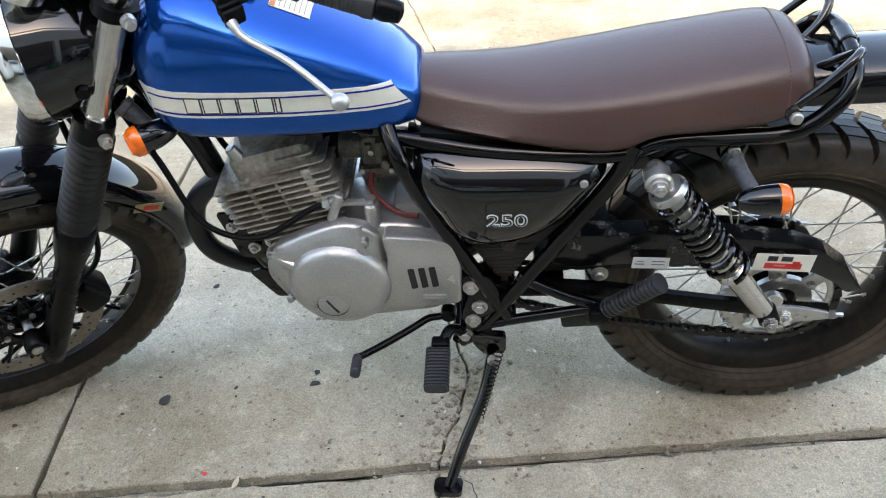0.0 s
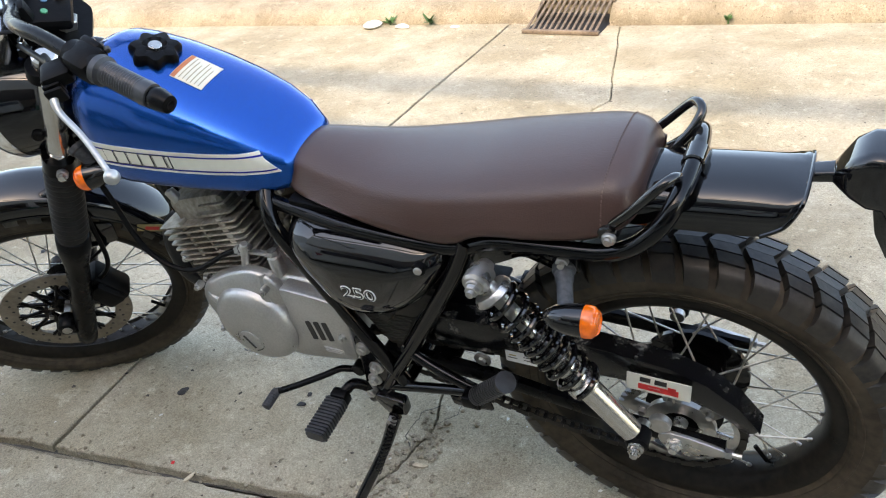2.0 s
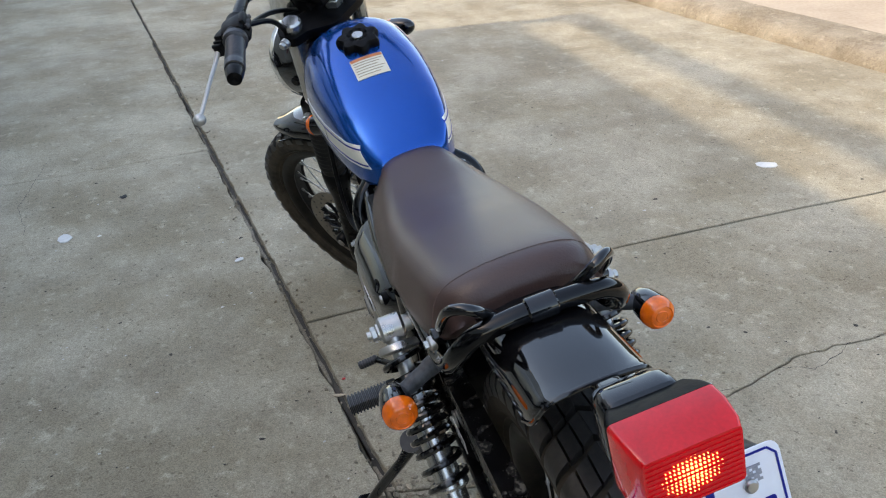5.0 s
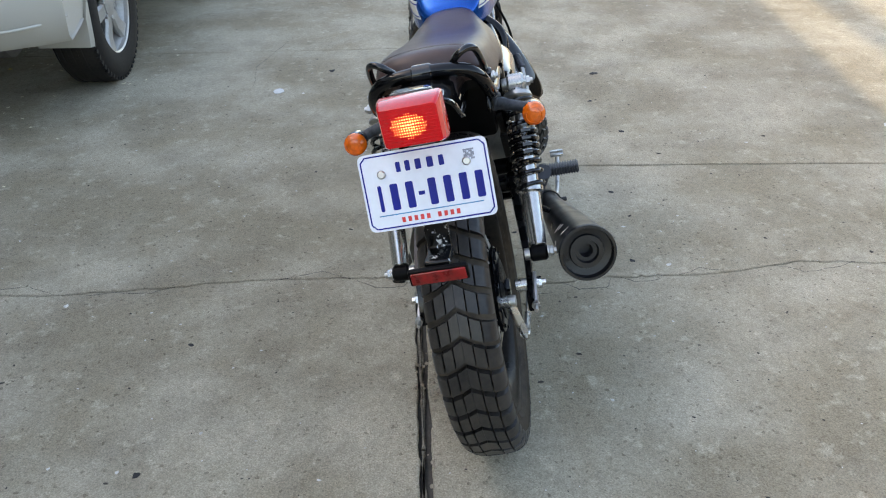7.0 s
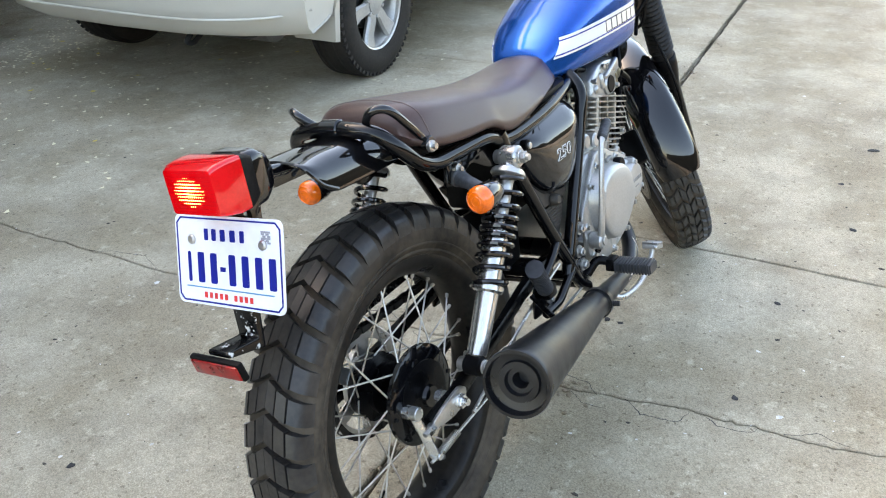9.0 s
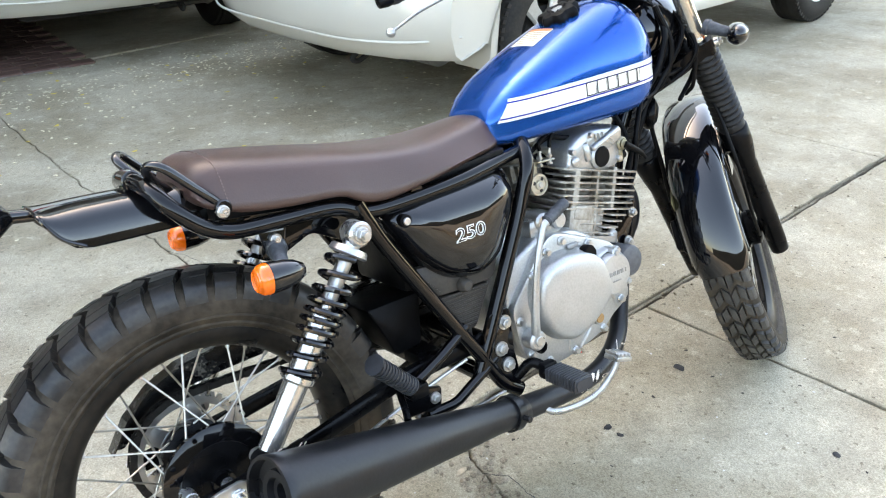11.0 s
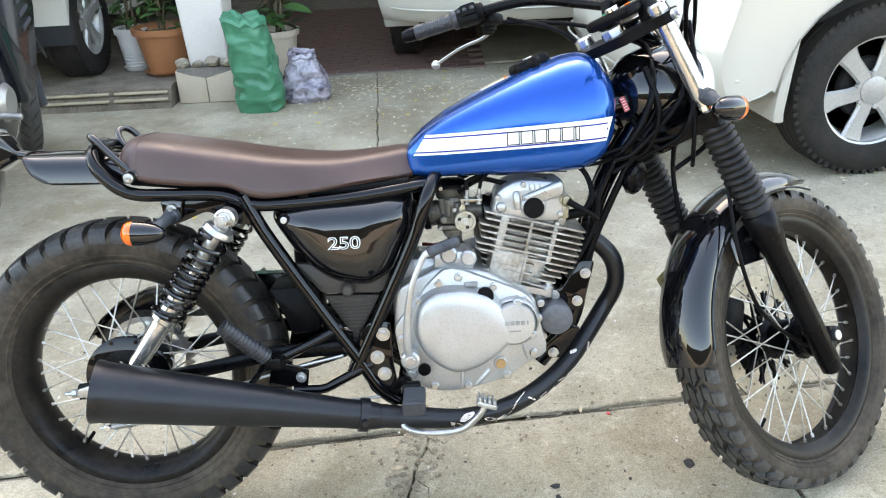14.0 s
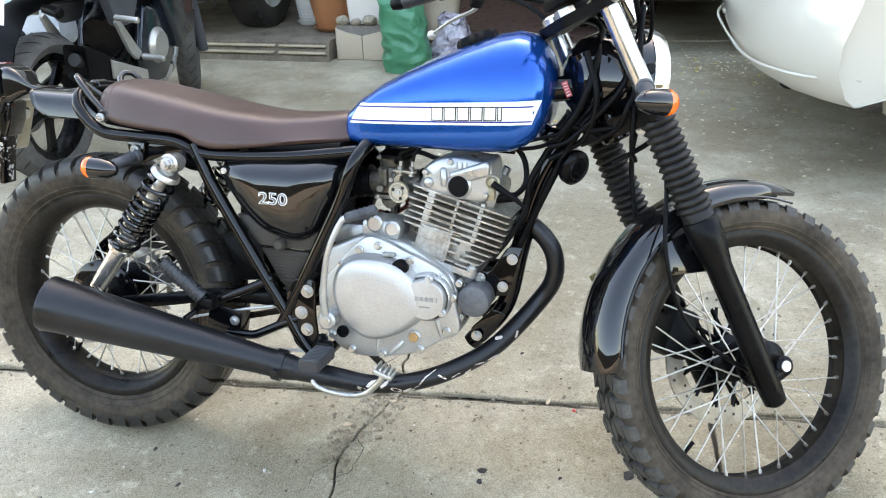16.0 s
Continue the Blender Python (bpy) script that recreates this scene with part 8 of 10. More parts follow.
for i in range(13):
    x = GX0 + 0.012 + 0.0298 * i
    if src is None:
        bm = bmesh.new()
        cyl(bm, (0, 2.81, 0.018), (0, 3.11, 0.096), 0.007, n=6)
        src = part("bar", bm, RUST, grate)
        src.matrix_basis = Matrix.Translation((x, 0, 0))
    else:
        share("bar", src, Matrix.Translation((x, 0, 0)), grate)
# Flat black plate on the slab stands in for the shaded drain opening.
bm = bmesh.new()
box(bm, (-0.51, 2.97, 0.002), (0.39, 0.30, 0.004), None, 0)
part("opening_shade_plate", bm, UNDER_SHADE, grate)


# ---- cars ----
def disc_wheel(parent, x, y, side, spokes=6):
    """A car wheel, its outer face to side."""
    C = Vector((x, y, 0.352))
    m = Matrix.Translation(C) @ Matrix.Rotation(-math.pi / 2 * side, 4, "X")
    bm = bmesh.new()
    lathe(bm, [(0.215, 0.085), (0.222, 0.102), (0.262, 0.112), (0.305, 0.108), (0.335, 0.094), (0.349, 0.070), (0.352, 0.0), (0.349, -0.070), (0.335, -0.094), (0.262, -0.112), (0.215, -0.10)], m, 64, closed=True)
    for k in (-0.045, 0.0, 0.045):
        lathe(bm, [(0.346, k - 0.004), (0.3535, k - 0.012), (0.3535, k - 0.03), (0.346, k - 0.035)], m, 64, closed=True)
    for i in range(60):
        a = 2 * math.pi * i / 60
        box(bm, (0.337, 0, 0.091), (0.020, 0.018, 0.014), m @ Matrix.Rotation(a, 4, "Z"), 0)
    w = part("wheel", bm, CARTYRE, parent, "black car tyre on a silver alloy wheel")
    bm = bmesh.new()
    lathe(bm, [(0.212, 0.092), (0.222, 0.098), (0.222, 0.088), (0.205, 0.070), (0.196, 0.02), (0.196, -0.09), (0.205, -0.09), (0.203, 0.02)], m, 56, closed=True)
    rim = part("rim", bm, WHEELSILVER, w, "silver six-spoke alloy wheel")
    for i in range(spokes):
        a = 2 * math.pi * i / spokes + 0.2
        bm = bmesh.new()
        mm_ = m @ Matrix.Rotation(a, 4, "Z")
        rows = []
        for r, hw, z in ((0.035, 0.034, 0.072), (0.09, 0.032, 0.078), (0.15, 0.036, 0.074), (0.208, 0.048, 0.084)):
            rows.append([mm_ @ Vector((r, yy, zz)) for yy, zz in ((-hw, z - 0.012), (-hw * 0.75, z), (hw * 0.75, z), (hw, z - 0.012), (hw * 0.8, z - 0.03), (-hw * 0.8, z - 0.03))])
        rings(bm, rows)
        part("spoke", bm, WHEELSILVER, w)
    bm = bmesh.new()
    lathe(bm, [(0.058, 0.060), (0.056, 0.080), (0.034, 0.086), (0.002, 0.087)], m, 28)
    for i in range(spokes):
        a = 2 * math.pi * i / spokes + 0.2 + math.pi / spokes
        p = m @ Vector((0.068 * math.cos(a), 0.068 * math.sin(a), 0.060))
        q = m @ Vector((0.068 * math.cos(a), 0.068 * math.sin(a), 0.082))
        cyl(bm, p, q, 0.011, n=6, bev=0.002)
    part("wheel_cap", bm, WHEELSILVER, w)
    # Black discs behind the spokes stand in for the wheel's shaded inside.
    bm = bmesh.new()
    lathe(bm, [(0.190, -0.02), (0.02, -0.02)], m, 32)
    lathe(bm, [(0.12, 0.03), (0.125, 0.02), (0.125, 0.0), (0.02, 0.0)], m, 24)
    part("brake_shadow_plate", bm, UNDER_SHADE, w)
    return w


def suv(label, lift=0.0, tail=0.0):
    """A tall estate car. x ahead from the rear axle, on the ground."""
    car = new("car")
    tagged(car, label, "car", "parked cars")
    wb, hw = 2.62, 0.90
    side = [(-0.78, 0.37 + lift), (-0.74, 0.34 + lift), (-0.60, 0.375 + lift), (-0.47, 0.395 + lift)]
    side += [(0.435 * math.cos(a), 0.36 + 0.425 * math.sin(a)) for a in (math.pi - 0.05 - (math.pi - 0.1) * i / 12 for i in range(13))]
    side += [(0.50, 0.30), (2.12, 0.30)]
    side += [(wb + 0.435 * math.cos(a), 0.36 + 0.425 * math.sin(a)) for a in (math.pi - 0.05 - (math.pi - 0.1) * i / 12 for i in range(13))]
    side += [(3.10, 0.32), (3.38, 0.34), (3.44, 0.46), (3.44, 0.62), (3.40, 0.80), (3.28, 0.92), (2.45, 1.06), (2.2, 1.08), (-0.55, 1.10), (-0.70, 1.06), (-0.74, 0.84), (-0.79, max(0.66, 0.42 + lift)), (-0.82, max(0.56, 0.40 + lift)), (-0.82, max(0.46, 0.38 + lift))]
    rows = []
    for y in (-hw, -hw - 0.012, -0.86, -0.80, -0.66, -0.4, 0, 0.4, 0.66, 0.80, 0.86, hw + 0.012, hw):
        k = (abs(y) / hw) ** 3.2
        row = []
        for x, z in side:
            xx = x
            if x < -0.45:
                xx = x + (0.24 * k - tail) * min(1, (-0.45 - x) / 0.2)
            if x > 2.95:
                xx = x - 0.32 * k * min(1, (x - 2.95) / 0.3)
            inn = 0.05 * max(0, (z - 0.75) / 0.35) ** 2 + 0.035 * max(0, (0.45 - z) / 0.15)
            row.append(Vector((xx, y * (1 - inn * (abs(y) / hw)), z)))
        rows.append(row)
    bm = bmesh.new()
    rings(bm, rows)
    body = part("body", bm, PEARL, car, "pearl white body", sharp=32)
    # bumper crease
    bm = bmesh.new()
    for s in (1, -1):
        tube(bm, [(-0.822 - tail, 0.0, 0.425 + lift), (-0.812 - tail, s * 0.4, 0.425 + lift), (-0.765 - tail, s * 0.62, 0.428 + lift), (-0.655 - tail, s * 0.80, 0.432 + lift), (-0.535 - 0.5 * tail, s * 0.885, 0.438 + lift)], 0.006, 8)
    part("bumper_crease", bm, PEARL, body)
    # cabin
    bm = bmesh.new()
    rows = []
    for z, x0, x1, w in ((1.08, -0.62, 2.30, 0.83), (1.20, -0.62, 2.12, 0.80), (1.60, -0.50, 1.50, 0.66), (1.70, -0.35, 1.25, 0.60), (1.72, -0.1, 1.05, 0.50)):
        rows.append([Vector((x, y, z)) for x, y in fillet([(x0, -w), (x1, -w), (x1, w), (x0, w)], 0.12, 4)])
    rings(bm, rows)
    part("cabin", bm, PEARL, car, "pearl white cabin roof", sharp=35)
    for s in (1, -1):
        for x0, x1 in ((-0.50, 0.25), (0.32, 1.12), (1.19, 1.86)):
            bm = bmesh.new()
            rows = []
            for dz, k in ((1.16, 0.0), (1.54, 1.0)):
                w = 0.806 - 0.132 * k + 0.004
                a, b = x0 + 0.10 * k * (x0 < 0), x1 - (0.38 * k if x1 > 1.5 else 0.0)
                rows.append([Vector((x, s * (w + t), dz)) for x, t in ((a, 0), (b, 0), (b, -0.012), (a, -0.012))])
            rings(bm, rows)
            part("window", bm, CARGLASS, car, "dark tinted side window")
    bm = bmesh.new()
    rings(bm, [[Vector((-0.625 + 0.115 * k - t, y, z)) for y, t in ((-0.66 + 0.1 * k, 0.006), (0.66 - 0.1 * k, 0.006), (0.66 - 0.1 * k, -0.01), (-0.66 + 0.1 * k, -0.01))] for z, k in ((1.18, 0.0), (1.56, 0.95))])
    part("window", bm, CARGLASS, car, "dark tinted rear window")
    for s in (1, -1):
        bm = bmesh.new()
        box(bm, (-0.66, s * 0.70, 0.92), (0.10, 0.16, 0.26), None, 0.03)
        part("tail_light", bm, REFLECT, car, "red tail light")
        # sill step with a black tread
        bm = bmesh.new()
        box(bm, (1.31, s * 0.885, 0.335), (1.70, 0.11, 0.075), None, 0.025)
        sill = part("running_board", bm, PEARL, car, "white running board with black tread")
        bm = bmesh.new()
        box(bm, (1.31, s * 0.900, 0.375), (1.66, 0.085, 0.012), None, 0.004)
        part("tread_strip", bm, UNDER_SHADE, sill)
        # mud flap behind each rear wheel
        bm = bmesh.new()
        rows = []
        for z, x, w in ((0.62, -0.365, 0.10), (0.46, -0.395, 0.115), (0.30, -0.415, 0.12), (0.265, -0.41, 0.115)):
            rows.append([Vector((x + a, s * (0.79 + b * w), z)) for a, b in ((-0.02, -1), (-0.02, 0.9), (0.0, 1), (0.02, 0.9), (0.01, -1))])
        rings(bm, rows)
        part("mud_flap", bm, UNDER_SHADE if lift else PEARL, car, "black rubber mud flap" if lift else "white moulded mud flap")
    bm = bmesh.new()
    box(bm, (1.3, 0, 0.45), (3.9, 1.20, 0.34), None, 0.05)
    box(bm, (0, 0, 0.36), (0.10, 1.40, 0.08), None, 0.03)
    box(bm, (0.0, 0, 0.72), (1.05, 1.62, 0.22), None, 0.05)
    box(bm, (2.62, 0, 0.72), (1.05, 1.62, 0.22), None, 0.05)
    part("underbody", bm, UNDER_SHADE, car, "black underbody")
    bm = bmesh.new()
    cyl(bm, (-0.42, -0.60, 0.33), (-0.42, -0.20, 0.33), 0.10, n=24, bev=0.03)
    tube(bm, [(-0.42, -0.22, 0.34), (-0.52, -0.16, 0.35), (-0.70, -0.15, 0.33)], 0.028, 12)
    part("silencer", bm, mat("grey_silencer", (0.12, 0.115, 0.11), 0.55, 0.6, var=0.3), car, "dull grey silencer under the bumper")
    bm = bmesh.new()
    tube(bm, [(-0.60, -0.30, 0.30), (-0.68, -0.30, 0.26), (-0.72, -0.30, 0.275), (-0.69, -0.30, 0.30)], 0.012, 8)
    part("tow_hook", bm, UNDER_SHADE, car)
    for x in (0, wb):
        for s in (1, -1):
            disc_wheel(car, x, s * 0.775, s)
    return car


car = suv("pearl white estate car parked with alloy wheels", 0.0, 0.10)
# rear right wheel stands near (-1.65, -1.85)
CH = radians(186)
cf, cr = Vector((math.cos(CH), math.sin(CH), 0)), Vector((math.sin(CH), -math.cos(CH), 0))
car.matrix_basis = Matrix.Translation(Vector((-1.70, -1.845, 0)) - cr * 0.86) @ Matrix.Rotation(CH, 4, "Z")
car2 = copy_thing(car, Matrix.Translation((-0.53, -4.79, 0)) @ Matrix.Rotation(radians(-92), 4, "Z"))
tagged(car2, "pearl white car parked in the dim car port")
car3 = suv("pearl white off-road car parked on the raised porch", 0.27)
car3.matrix_basis = Matrix.Translation((3.07, -3.97, 0.125)) @ Matrix.Rotation(radians(-88), 4, "Z")

# ---- raised porch, pillar and its tiled foot ----
bm = bmesh.new()
prof = [(-3.53, -0.02), (-3.53, 0.035), (-3.545, 0.04), (-3.545, 0.075), (-3.56, 0.08), (-3.56, 0.115), (-3.58, 0.125), (-11.4, 0.125), (-11.4, -0.02)]
rings(bm, [[Vector((x, y + 0.02 * noise.noise((x, y, 0)), z)) for y, z in prof] for x in (1.64, 2.2, 2.8, 3.6, 5, 7, 9)])
porch = part("porch_step", bm, mat("grimy_porch", (0.085, 0.066, 0.05), 0.8, col2=(0.21, 0.175, 0.13), scale=6, fine=60, bump=0.3), None)
tagged(porch, "grimy raised porch step with ridged edge", "step", kind="structure")
bm = bmesh.new()
for z, y in ((0.055, -3.548), (0.095, -3.564)):
    for x0, x1 in ((1.66, 1.98), (2.01, 3.0), (3.03, 4.2)):
        box(bm, ((x0 + x1) / 2, y + 0.008, z), (x1 - x0, 0.035, 0.014), None, 0.005)
part("ridge", bm, mat("pale_ridge", (0.36, 0.30, 0.20), 0.7, col2=(0.46, 0.39, 0.28), scale=10), porch)
pillar = new("pillar_foot")
tagged(pillar, "tiled pillar foot with cracked beige tiles", "pillar")
bm = bmesh.new()
box(bm, (1.44, -3.79, 0.095), (0.335, 0.335, 0.235), None, 0.006)
part("core", bm, MORTAR, pillar)
for x0, x1 in ((1.272, 1.432), (1.438, 1.608)):
    bm = bmesh.new()
    o = [(x0, 0.004), (x1, 0.004), (x1, 0.150), (x0, 0.190)] if x0 < 1.4 else [(x0, 0.004), (x1, 0.004), (x1, 0.196), (x0 + 0.09, 0.17), (x0, 0.150)]
    prism(bm, o, -3.623, -3.610, 0.002)
    part("tile", bm, TILE, pillar)
for s, x in ((1, 1.608), (-1, 1.262)):
    bm = bmesh.new()
    box(bm, (x + s * 0.003, -3.79, 0.10), (0.012, 0.33, 0.19), None, 0.002)
    part("tile", bm, TILE, pillar)
bm = bmesh.new()
rows = []
for z, w in ((0.212, 0.115), (0.24, 0.118), (0.60, 0.135), (3.0, 0.15)):
    rows.append([Vector((1.42 + a * w, -3.79 + b * w, z)) for a, b in fillet([(-1, -1), (1, -1), (1, 1), (-1, 1)], 0.12, 3)])
rings(bm, rows)
tagged(part("pillar", bm, mat("pink_white_paint", (0.62, 0.55, 0.49), 0.7, col2=(0.70, 0.64, 0.58), scale=3, bump=0.08), None), "pale painted square pillar of the car port", "pillar", kind="structure")
rngp = random.Random(8)
for i in range(4):
    bm = bmesh.new()
    w = rngp.uniform(0.03, 0.05)
    t = bmesh.new()
    bmesh.ops.create_icosphere(t, subdivisions=2, radius=w)
    for v in t.verts:
        v.co *= 1 + 0.35 * noise.noise(v.co * 22 + Vector((i * 3, 0, 0)))
        v.co.z *= 0.7
    bmesh.ops.translate(t, vec=(1.30 + 0.09 * i, -3.645, 0.212 + w * 0.62), verts=t.verts)
    merge(bm, t)
    tagged(part("stone", bm, KERB, None), "pale rough stone on the pillar foot", "stone", "stones on the pillar foot")

# brick paving of the drive
bm = bmesh.new()
box(bm, (0.75, -6.3, -0.003), (1.75, 4.2, 0.018), None, 0)
drive = tagged(part("drive", bm, MORTAR, None), "dark red brick paving of the car port drive", "paving", kind="structure")
BRICK = mat("dark_paving_brick", (0.085, 0.042, 0.032), 0.75, col2=(0.15, 0.085, 0.065), scale=8, bump=0.2)
bm = bmesh.new()
box(bm, (0, 0, 0), (0.192, 0.092, 0.03), None, 0.005, 1)
src = None
for i in range(9):
    for j in range(28):
        p = Matrix.Translation((-0.08 + 0.2 * i - 0.1 * (j % 2), -6.95 + 0.1 * j, 0.0))
        if src is None:
            src = part("brick", bm, BRICK, drive)
            src.matrix_basis = p
        else:
            share("brick", src, p, drive)

# ---- sacks and pots ----


def crumple(p, seed, f):
    """Sharp-edged folds."""
    q = p * f + Vector((seed, 0, seed))
    return 1 - 2 * abs(noise.noise(q)) + 0.6 * (0.5 - abs(noise.noise(q * 2.3)))


def cloth_sack(name, c, h, w, d, top, material, label, cat, seed, lean, crease, f):
    """A crumpled standing bag: a slack foot, flat sides with folds and a gathered top."""
    bm = bmesh.new()
    rows = []
    n, m = 72, 60
    for i in range(m + 1):
        t = i / m
        belly = (0.88 + 0.12 * min(1, t / 0.12)) * (1 - (1 - top) * max(0, (t - 0.15) / 0.85) ** 1.3)
        row = []
        for j in range(n):
            a = 2 * math.pi * j / n
            e = 0.62
            x = w * belly * math.copysign(abs(math.cos(a)) ** e, math.cos(a))
            y = d * belly * math.copysign(abs(math.sin(a)) ** e, math.sin(a))
            z = h * t
            q = Vector((x, y, z * 1.15))
            k = 1 + crease * crumple(q, seed, f)
            tilt = 0.05 * t * t * math.cos(a + 0.6)
            row.append(Vector((c[0] + x * k + lean * t * t, c[1] + y * k, max(0.0, c[2] + z + tilt * h + 0.012 * t * crumple(q, seed + 5, f * 1.5)))))
        rows.append(row)
    rings(bm, rows)
    sack_ = tagged(part(name, bm, material, None, sharp=22), label, cat)
    # gathered mouth
    bm = bmesh.new()
    ring_ = rows[-2]
    mid = sum(ring_, Vector()) / n
    rows = [ring_]
    for g_, up in ((1.06, 0.012), (0.98, 0.030), (0.72, 0.034), (0.40, 0.014), (0.12, 0.026)):
        rows.append([mid + (p - mid) * g_ + Vector((0, 0, up + 0.022 * noise.noise(p * 26))) for p in ring_])
    rings(bm, rows)
    part("mouth", bm, material, sack_, "folded-over mouth", sharp=22)
    return sack_


cloth_sack("green_sack", (1.075, -3.41, 0.0), 0.50, 0.128, 0.11, 0.84, mat("green_woven_plastic", (0.020, 0.135, 0.065), 0.40, col2=(0.055, 0.24, 0.13), scale=7, fine=300, bump=0.15), "full green woven plastic sack beside the pillar", "sack", 2.0, 0.045, 0.11, 11.0)
bag = cloth_sack("rubbish_bag", (0.835, -3.60, 0.0), 0.25, 0.135, 0.12, 0.55, mat("grey_film", (0.06, 0.05, 0.075), 0.16, col2=(0.42, 0.38, 0.42), scale=17, fine=40, bump=0.35, coat=0.7), "tied grey plastic rubbish bag beside the sack", "bag", 7.0, 0.01, 0.13, 10.0)
bm = bmesh.new()
for a in range(6):
    tube(bm, [(0.845, -3.60, 0.235), (0.845 + 0.03 * math.cos(a * 1.1), -3.60 + 0.03 * math.sin(a * 1.1), 0.275), (0.845 + 0.08 * math.cos(a * 1.1), -3.60 + 0.06 * math.sin(a * 1.1), 0.265 + 0.025 * (a % 2))], [0.03, 0.014, 0.026], 7, 4, flat=0.3)
part("knot", bm, bag.data.materials[0], bag)

LEAF = mat("dark_leaf", (0.025, 0.075, 0.018), 0.45, col2=(0.06, 0.14, 0.035), scale=20, bump=0.1)
STEM = mat("plant_stem", (0.11, 0.085, 0.05), 0.8, var=0.3, bump=0.2)
SOIL = mat("potting_soil", (0.03, 0.022, 0.016), 0.95, var=0.4, scale=30, bump=0.6)


def leaf_mesh(l, w):
    bm = bmesh.new()
    rows = []
    for i in range(6):
        t = i / 5
        hw = w * math.sin(math.pi * min(0.97, t * 0.92 + 0.06)) ** 0.8
        rows.append([Vector((x, l * t, -0.18 * l * t * t + 0.22 * abs(x) + e)) for x, e in ((-hw, 0), (0, 0), (hw, 0), (hw, -0.0012), (0, -0.0012), (-hw, -0.0012))])
    rings(bm, rows)
    return bm


def potted(name, c, r, h, material, label, plant_h, leaves, lw, seed, ribs=False):
    pot = new(name)
    tagged(pot, label, "plant pot")
    bm = bmesh.new()
    m = Matrix.Translation(c)
    lathe(bm, [(r * 0.60, 0), (r * 0.70, 0.01), (r * 0.90, h * 0.62), (r * 0.97, h * 0.86), (r * 1.08, h * 0.87), (r * 1.10, h), (r * 1.0, h), (r * 0.94, h * 0.88), (r * 0.9, h * 0.80), (0.01, h * 0.80)], m, 40)
    if ribs:
        for i in range(9):
            z = h * (0.12 + 0.08 * i)
            rr = r * (0.70 + 0.24 * (z / h))
            lathe(bm, [(rr, z - 0.006), (rr + 0.006, z), (rr, z + 0.006)], m, 40)
    part("pot", bm, material, pot)
    bm = bmesh.new()
    lathe(bm, [(r * 0.72, 0.001), (r * 0.86, 0.02), (r * 0.88, 0.024), (r * 0.80, 0.024), (r * 0.72, 0.012)], m, 32)
    part("saucer", bm, material, pot)
    bm = bmesh.new()
    lathe(bm, [(r * 0.90, h * 0.82), (r * 0.5, h * 0.86), (0.01, h * 0.87)], m, 24)
    part("soil", bm, SOIL, pot)
    rg = random.Random(seed)
    base = Vector(c) + Vector((0, 0, h * 0.84))
    tips = []
    bm = bmesh.new()
    for k in range(4):
        a = rg.uniform(0, 6.28)
        top = base + Vector((0.10 * math.cos(a) * r / 0.2, 0.10 * math.sin(a) * r / 0.2, plant_h * rg.uniform(0.6, 1)))
        mid = base.lerp(top, 0.5) + Vector((rg.uniform(-0.03, 0.03), rg.uniform(-0.03, 0.03), 0))
        tube(bm, [base + Vector((rg.uniform(-0.03, 0.03), rg.uniform(-0.03, 0.03), 0)), mid, top], [0.010, 0.007, 0.004], 7, 4)
        tips += [base.lerp(mid, 0.6), mid, mid.lerp(top, 0.5), top]
    part("stem", bm, STEM, pot)
    first = part("leaf", leaf_mesh(lw * 2.1, lw * 0.5), LEAF, pot)
    for i in range(leaves):
        p = rg.choice(tips) + Vector((rg.gauss(0, 0.06), rg.gauss(0, 0.06), rg.gauss(0, 0.05)))
        mtx = Matrix.Translation(p) @ Euler((rg.uniform(-0.5, 0.7), rg.uniform(-0.4, 0.4), rg.uniform(0, 6.28))).to_matrix().to_4x4() @ Matrix.Scale(rg.uniform(0.6, 1.25), 4)
        if i == 0:
            first.matrix_basis = mtx
        else:
            share("leaf", first, mtx, pot)
    for i in range(26):
        a, q = rg.uniform(0, 6.28), rg.uniform(0, r * 0.85)
        mtx = Matrix.Translation(base + Vector((q * math.cos(a), q * math.sin(a), 0.01))) @ Euler((rg.uniform(0, 0.9), rg.uniform(-0.4, 0.4), rg.uniform(0, 6.28))).to_matrix().to_4x4() @ Matrix.Scale(rg.uniform(0.25, 0.5), 4)
        share("leaf", first, mtx, pot)
    return pot


TERRA = mat("terracotta_plastic", (0.30, 0.115, 0.045), 0.5, col2=(0.38, 0.16, 0.07), scale=4, bump=0.05)
potted("flower_pot", (1.74, -3.96, 0.126), 0.185, 0.29, TERRA, "brown plastic pot with a leafy shrub on the porch", 0.60, 150, 0.045, 3)
potted("flower_pot", (1.99, -4.10, 0.126), 0.105, 0.27, mat("white_glazed_pot", (0.62, 0.60, 0.56), 0.4, var=0.08), "slim white ribbed pot with a leafy plant", 0.45, 70, 0.04, 5, True)
potted("flower_pot", (1.10, -4.25, 0.012), 0.14, 0.30, TILE, "beige pot with a broad-leaved plant behind the pillar", 0.55, 46, 0.075, 9)


# ---- other parked two-wheelers ----
DARKPANEL = mat("dark_blue_black_panel", (0.006, 0.008, 0.012), 0.22, 0, col2=(0.014, 0.018, 0.026), scale=4, coat=0.4)
GREYPANEL = mat("matte_grey_panel", (0.045, 0.048, 0.055), 0.5, 0, var=0.25, scale=9, bump=0.06)
DUSTYRUB = mat("dusty_tyre", (0.030, 0.029, 0.028), 0.8, 0, col2=(0.085, 0.080, 0.074), scale=6, fine=60, bump=0.2)
BARE = mat("bare_aluminium", (0.36, 0.35, 0.33), 0.4, 0.7, col2=(0.50, 0.49, 0.46), scale=12)
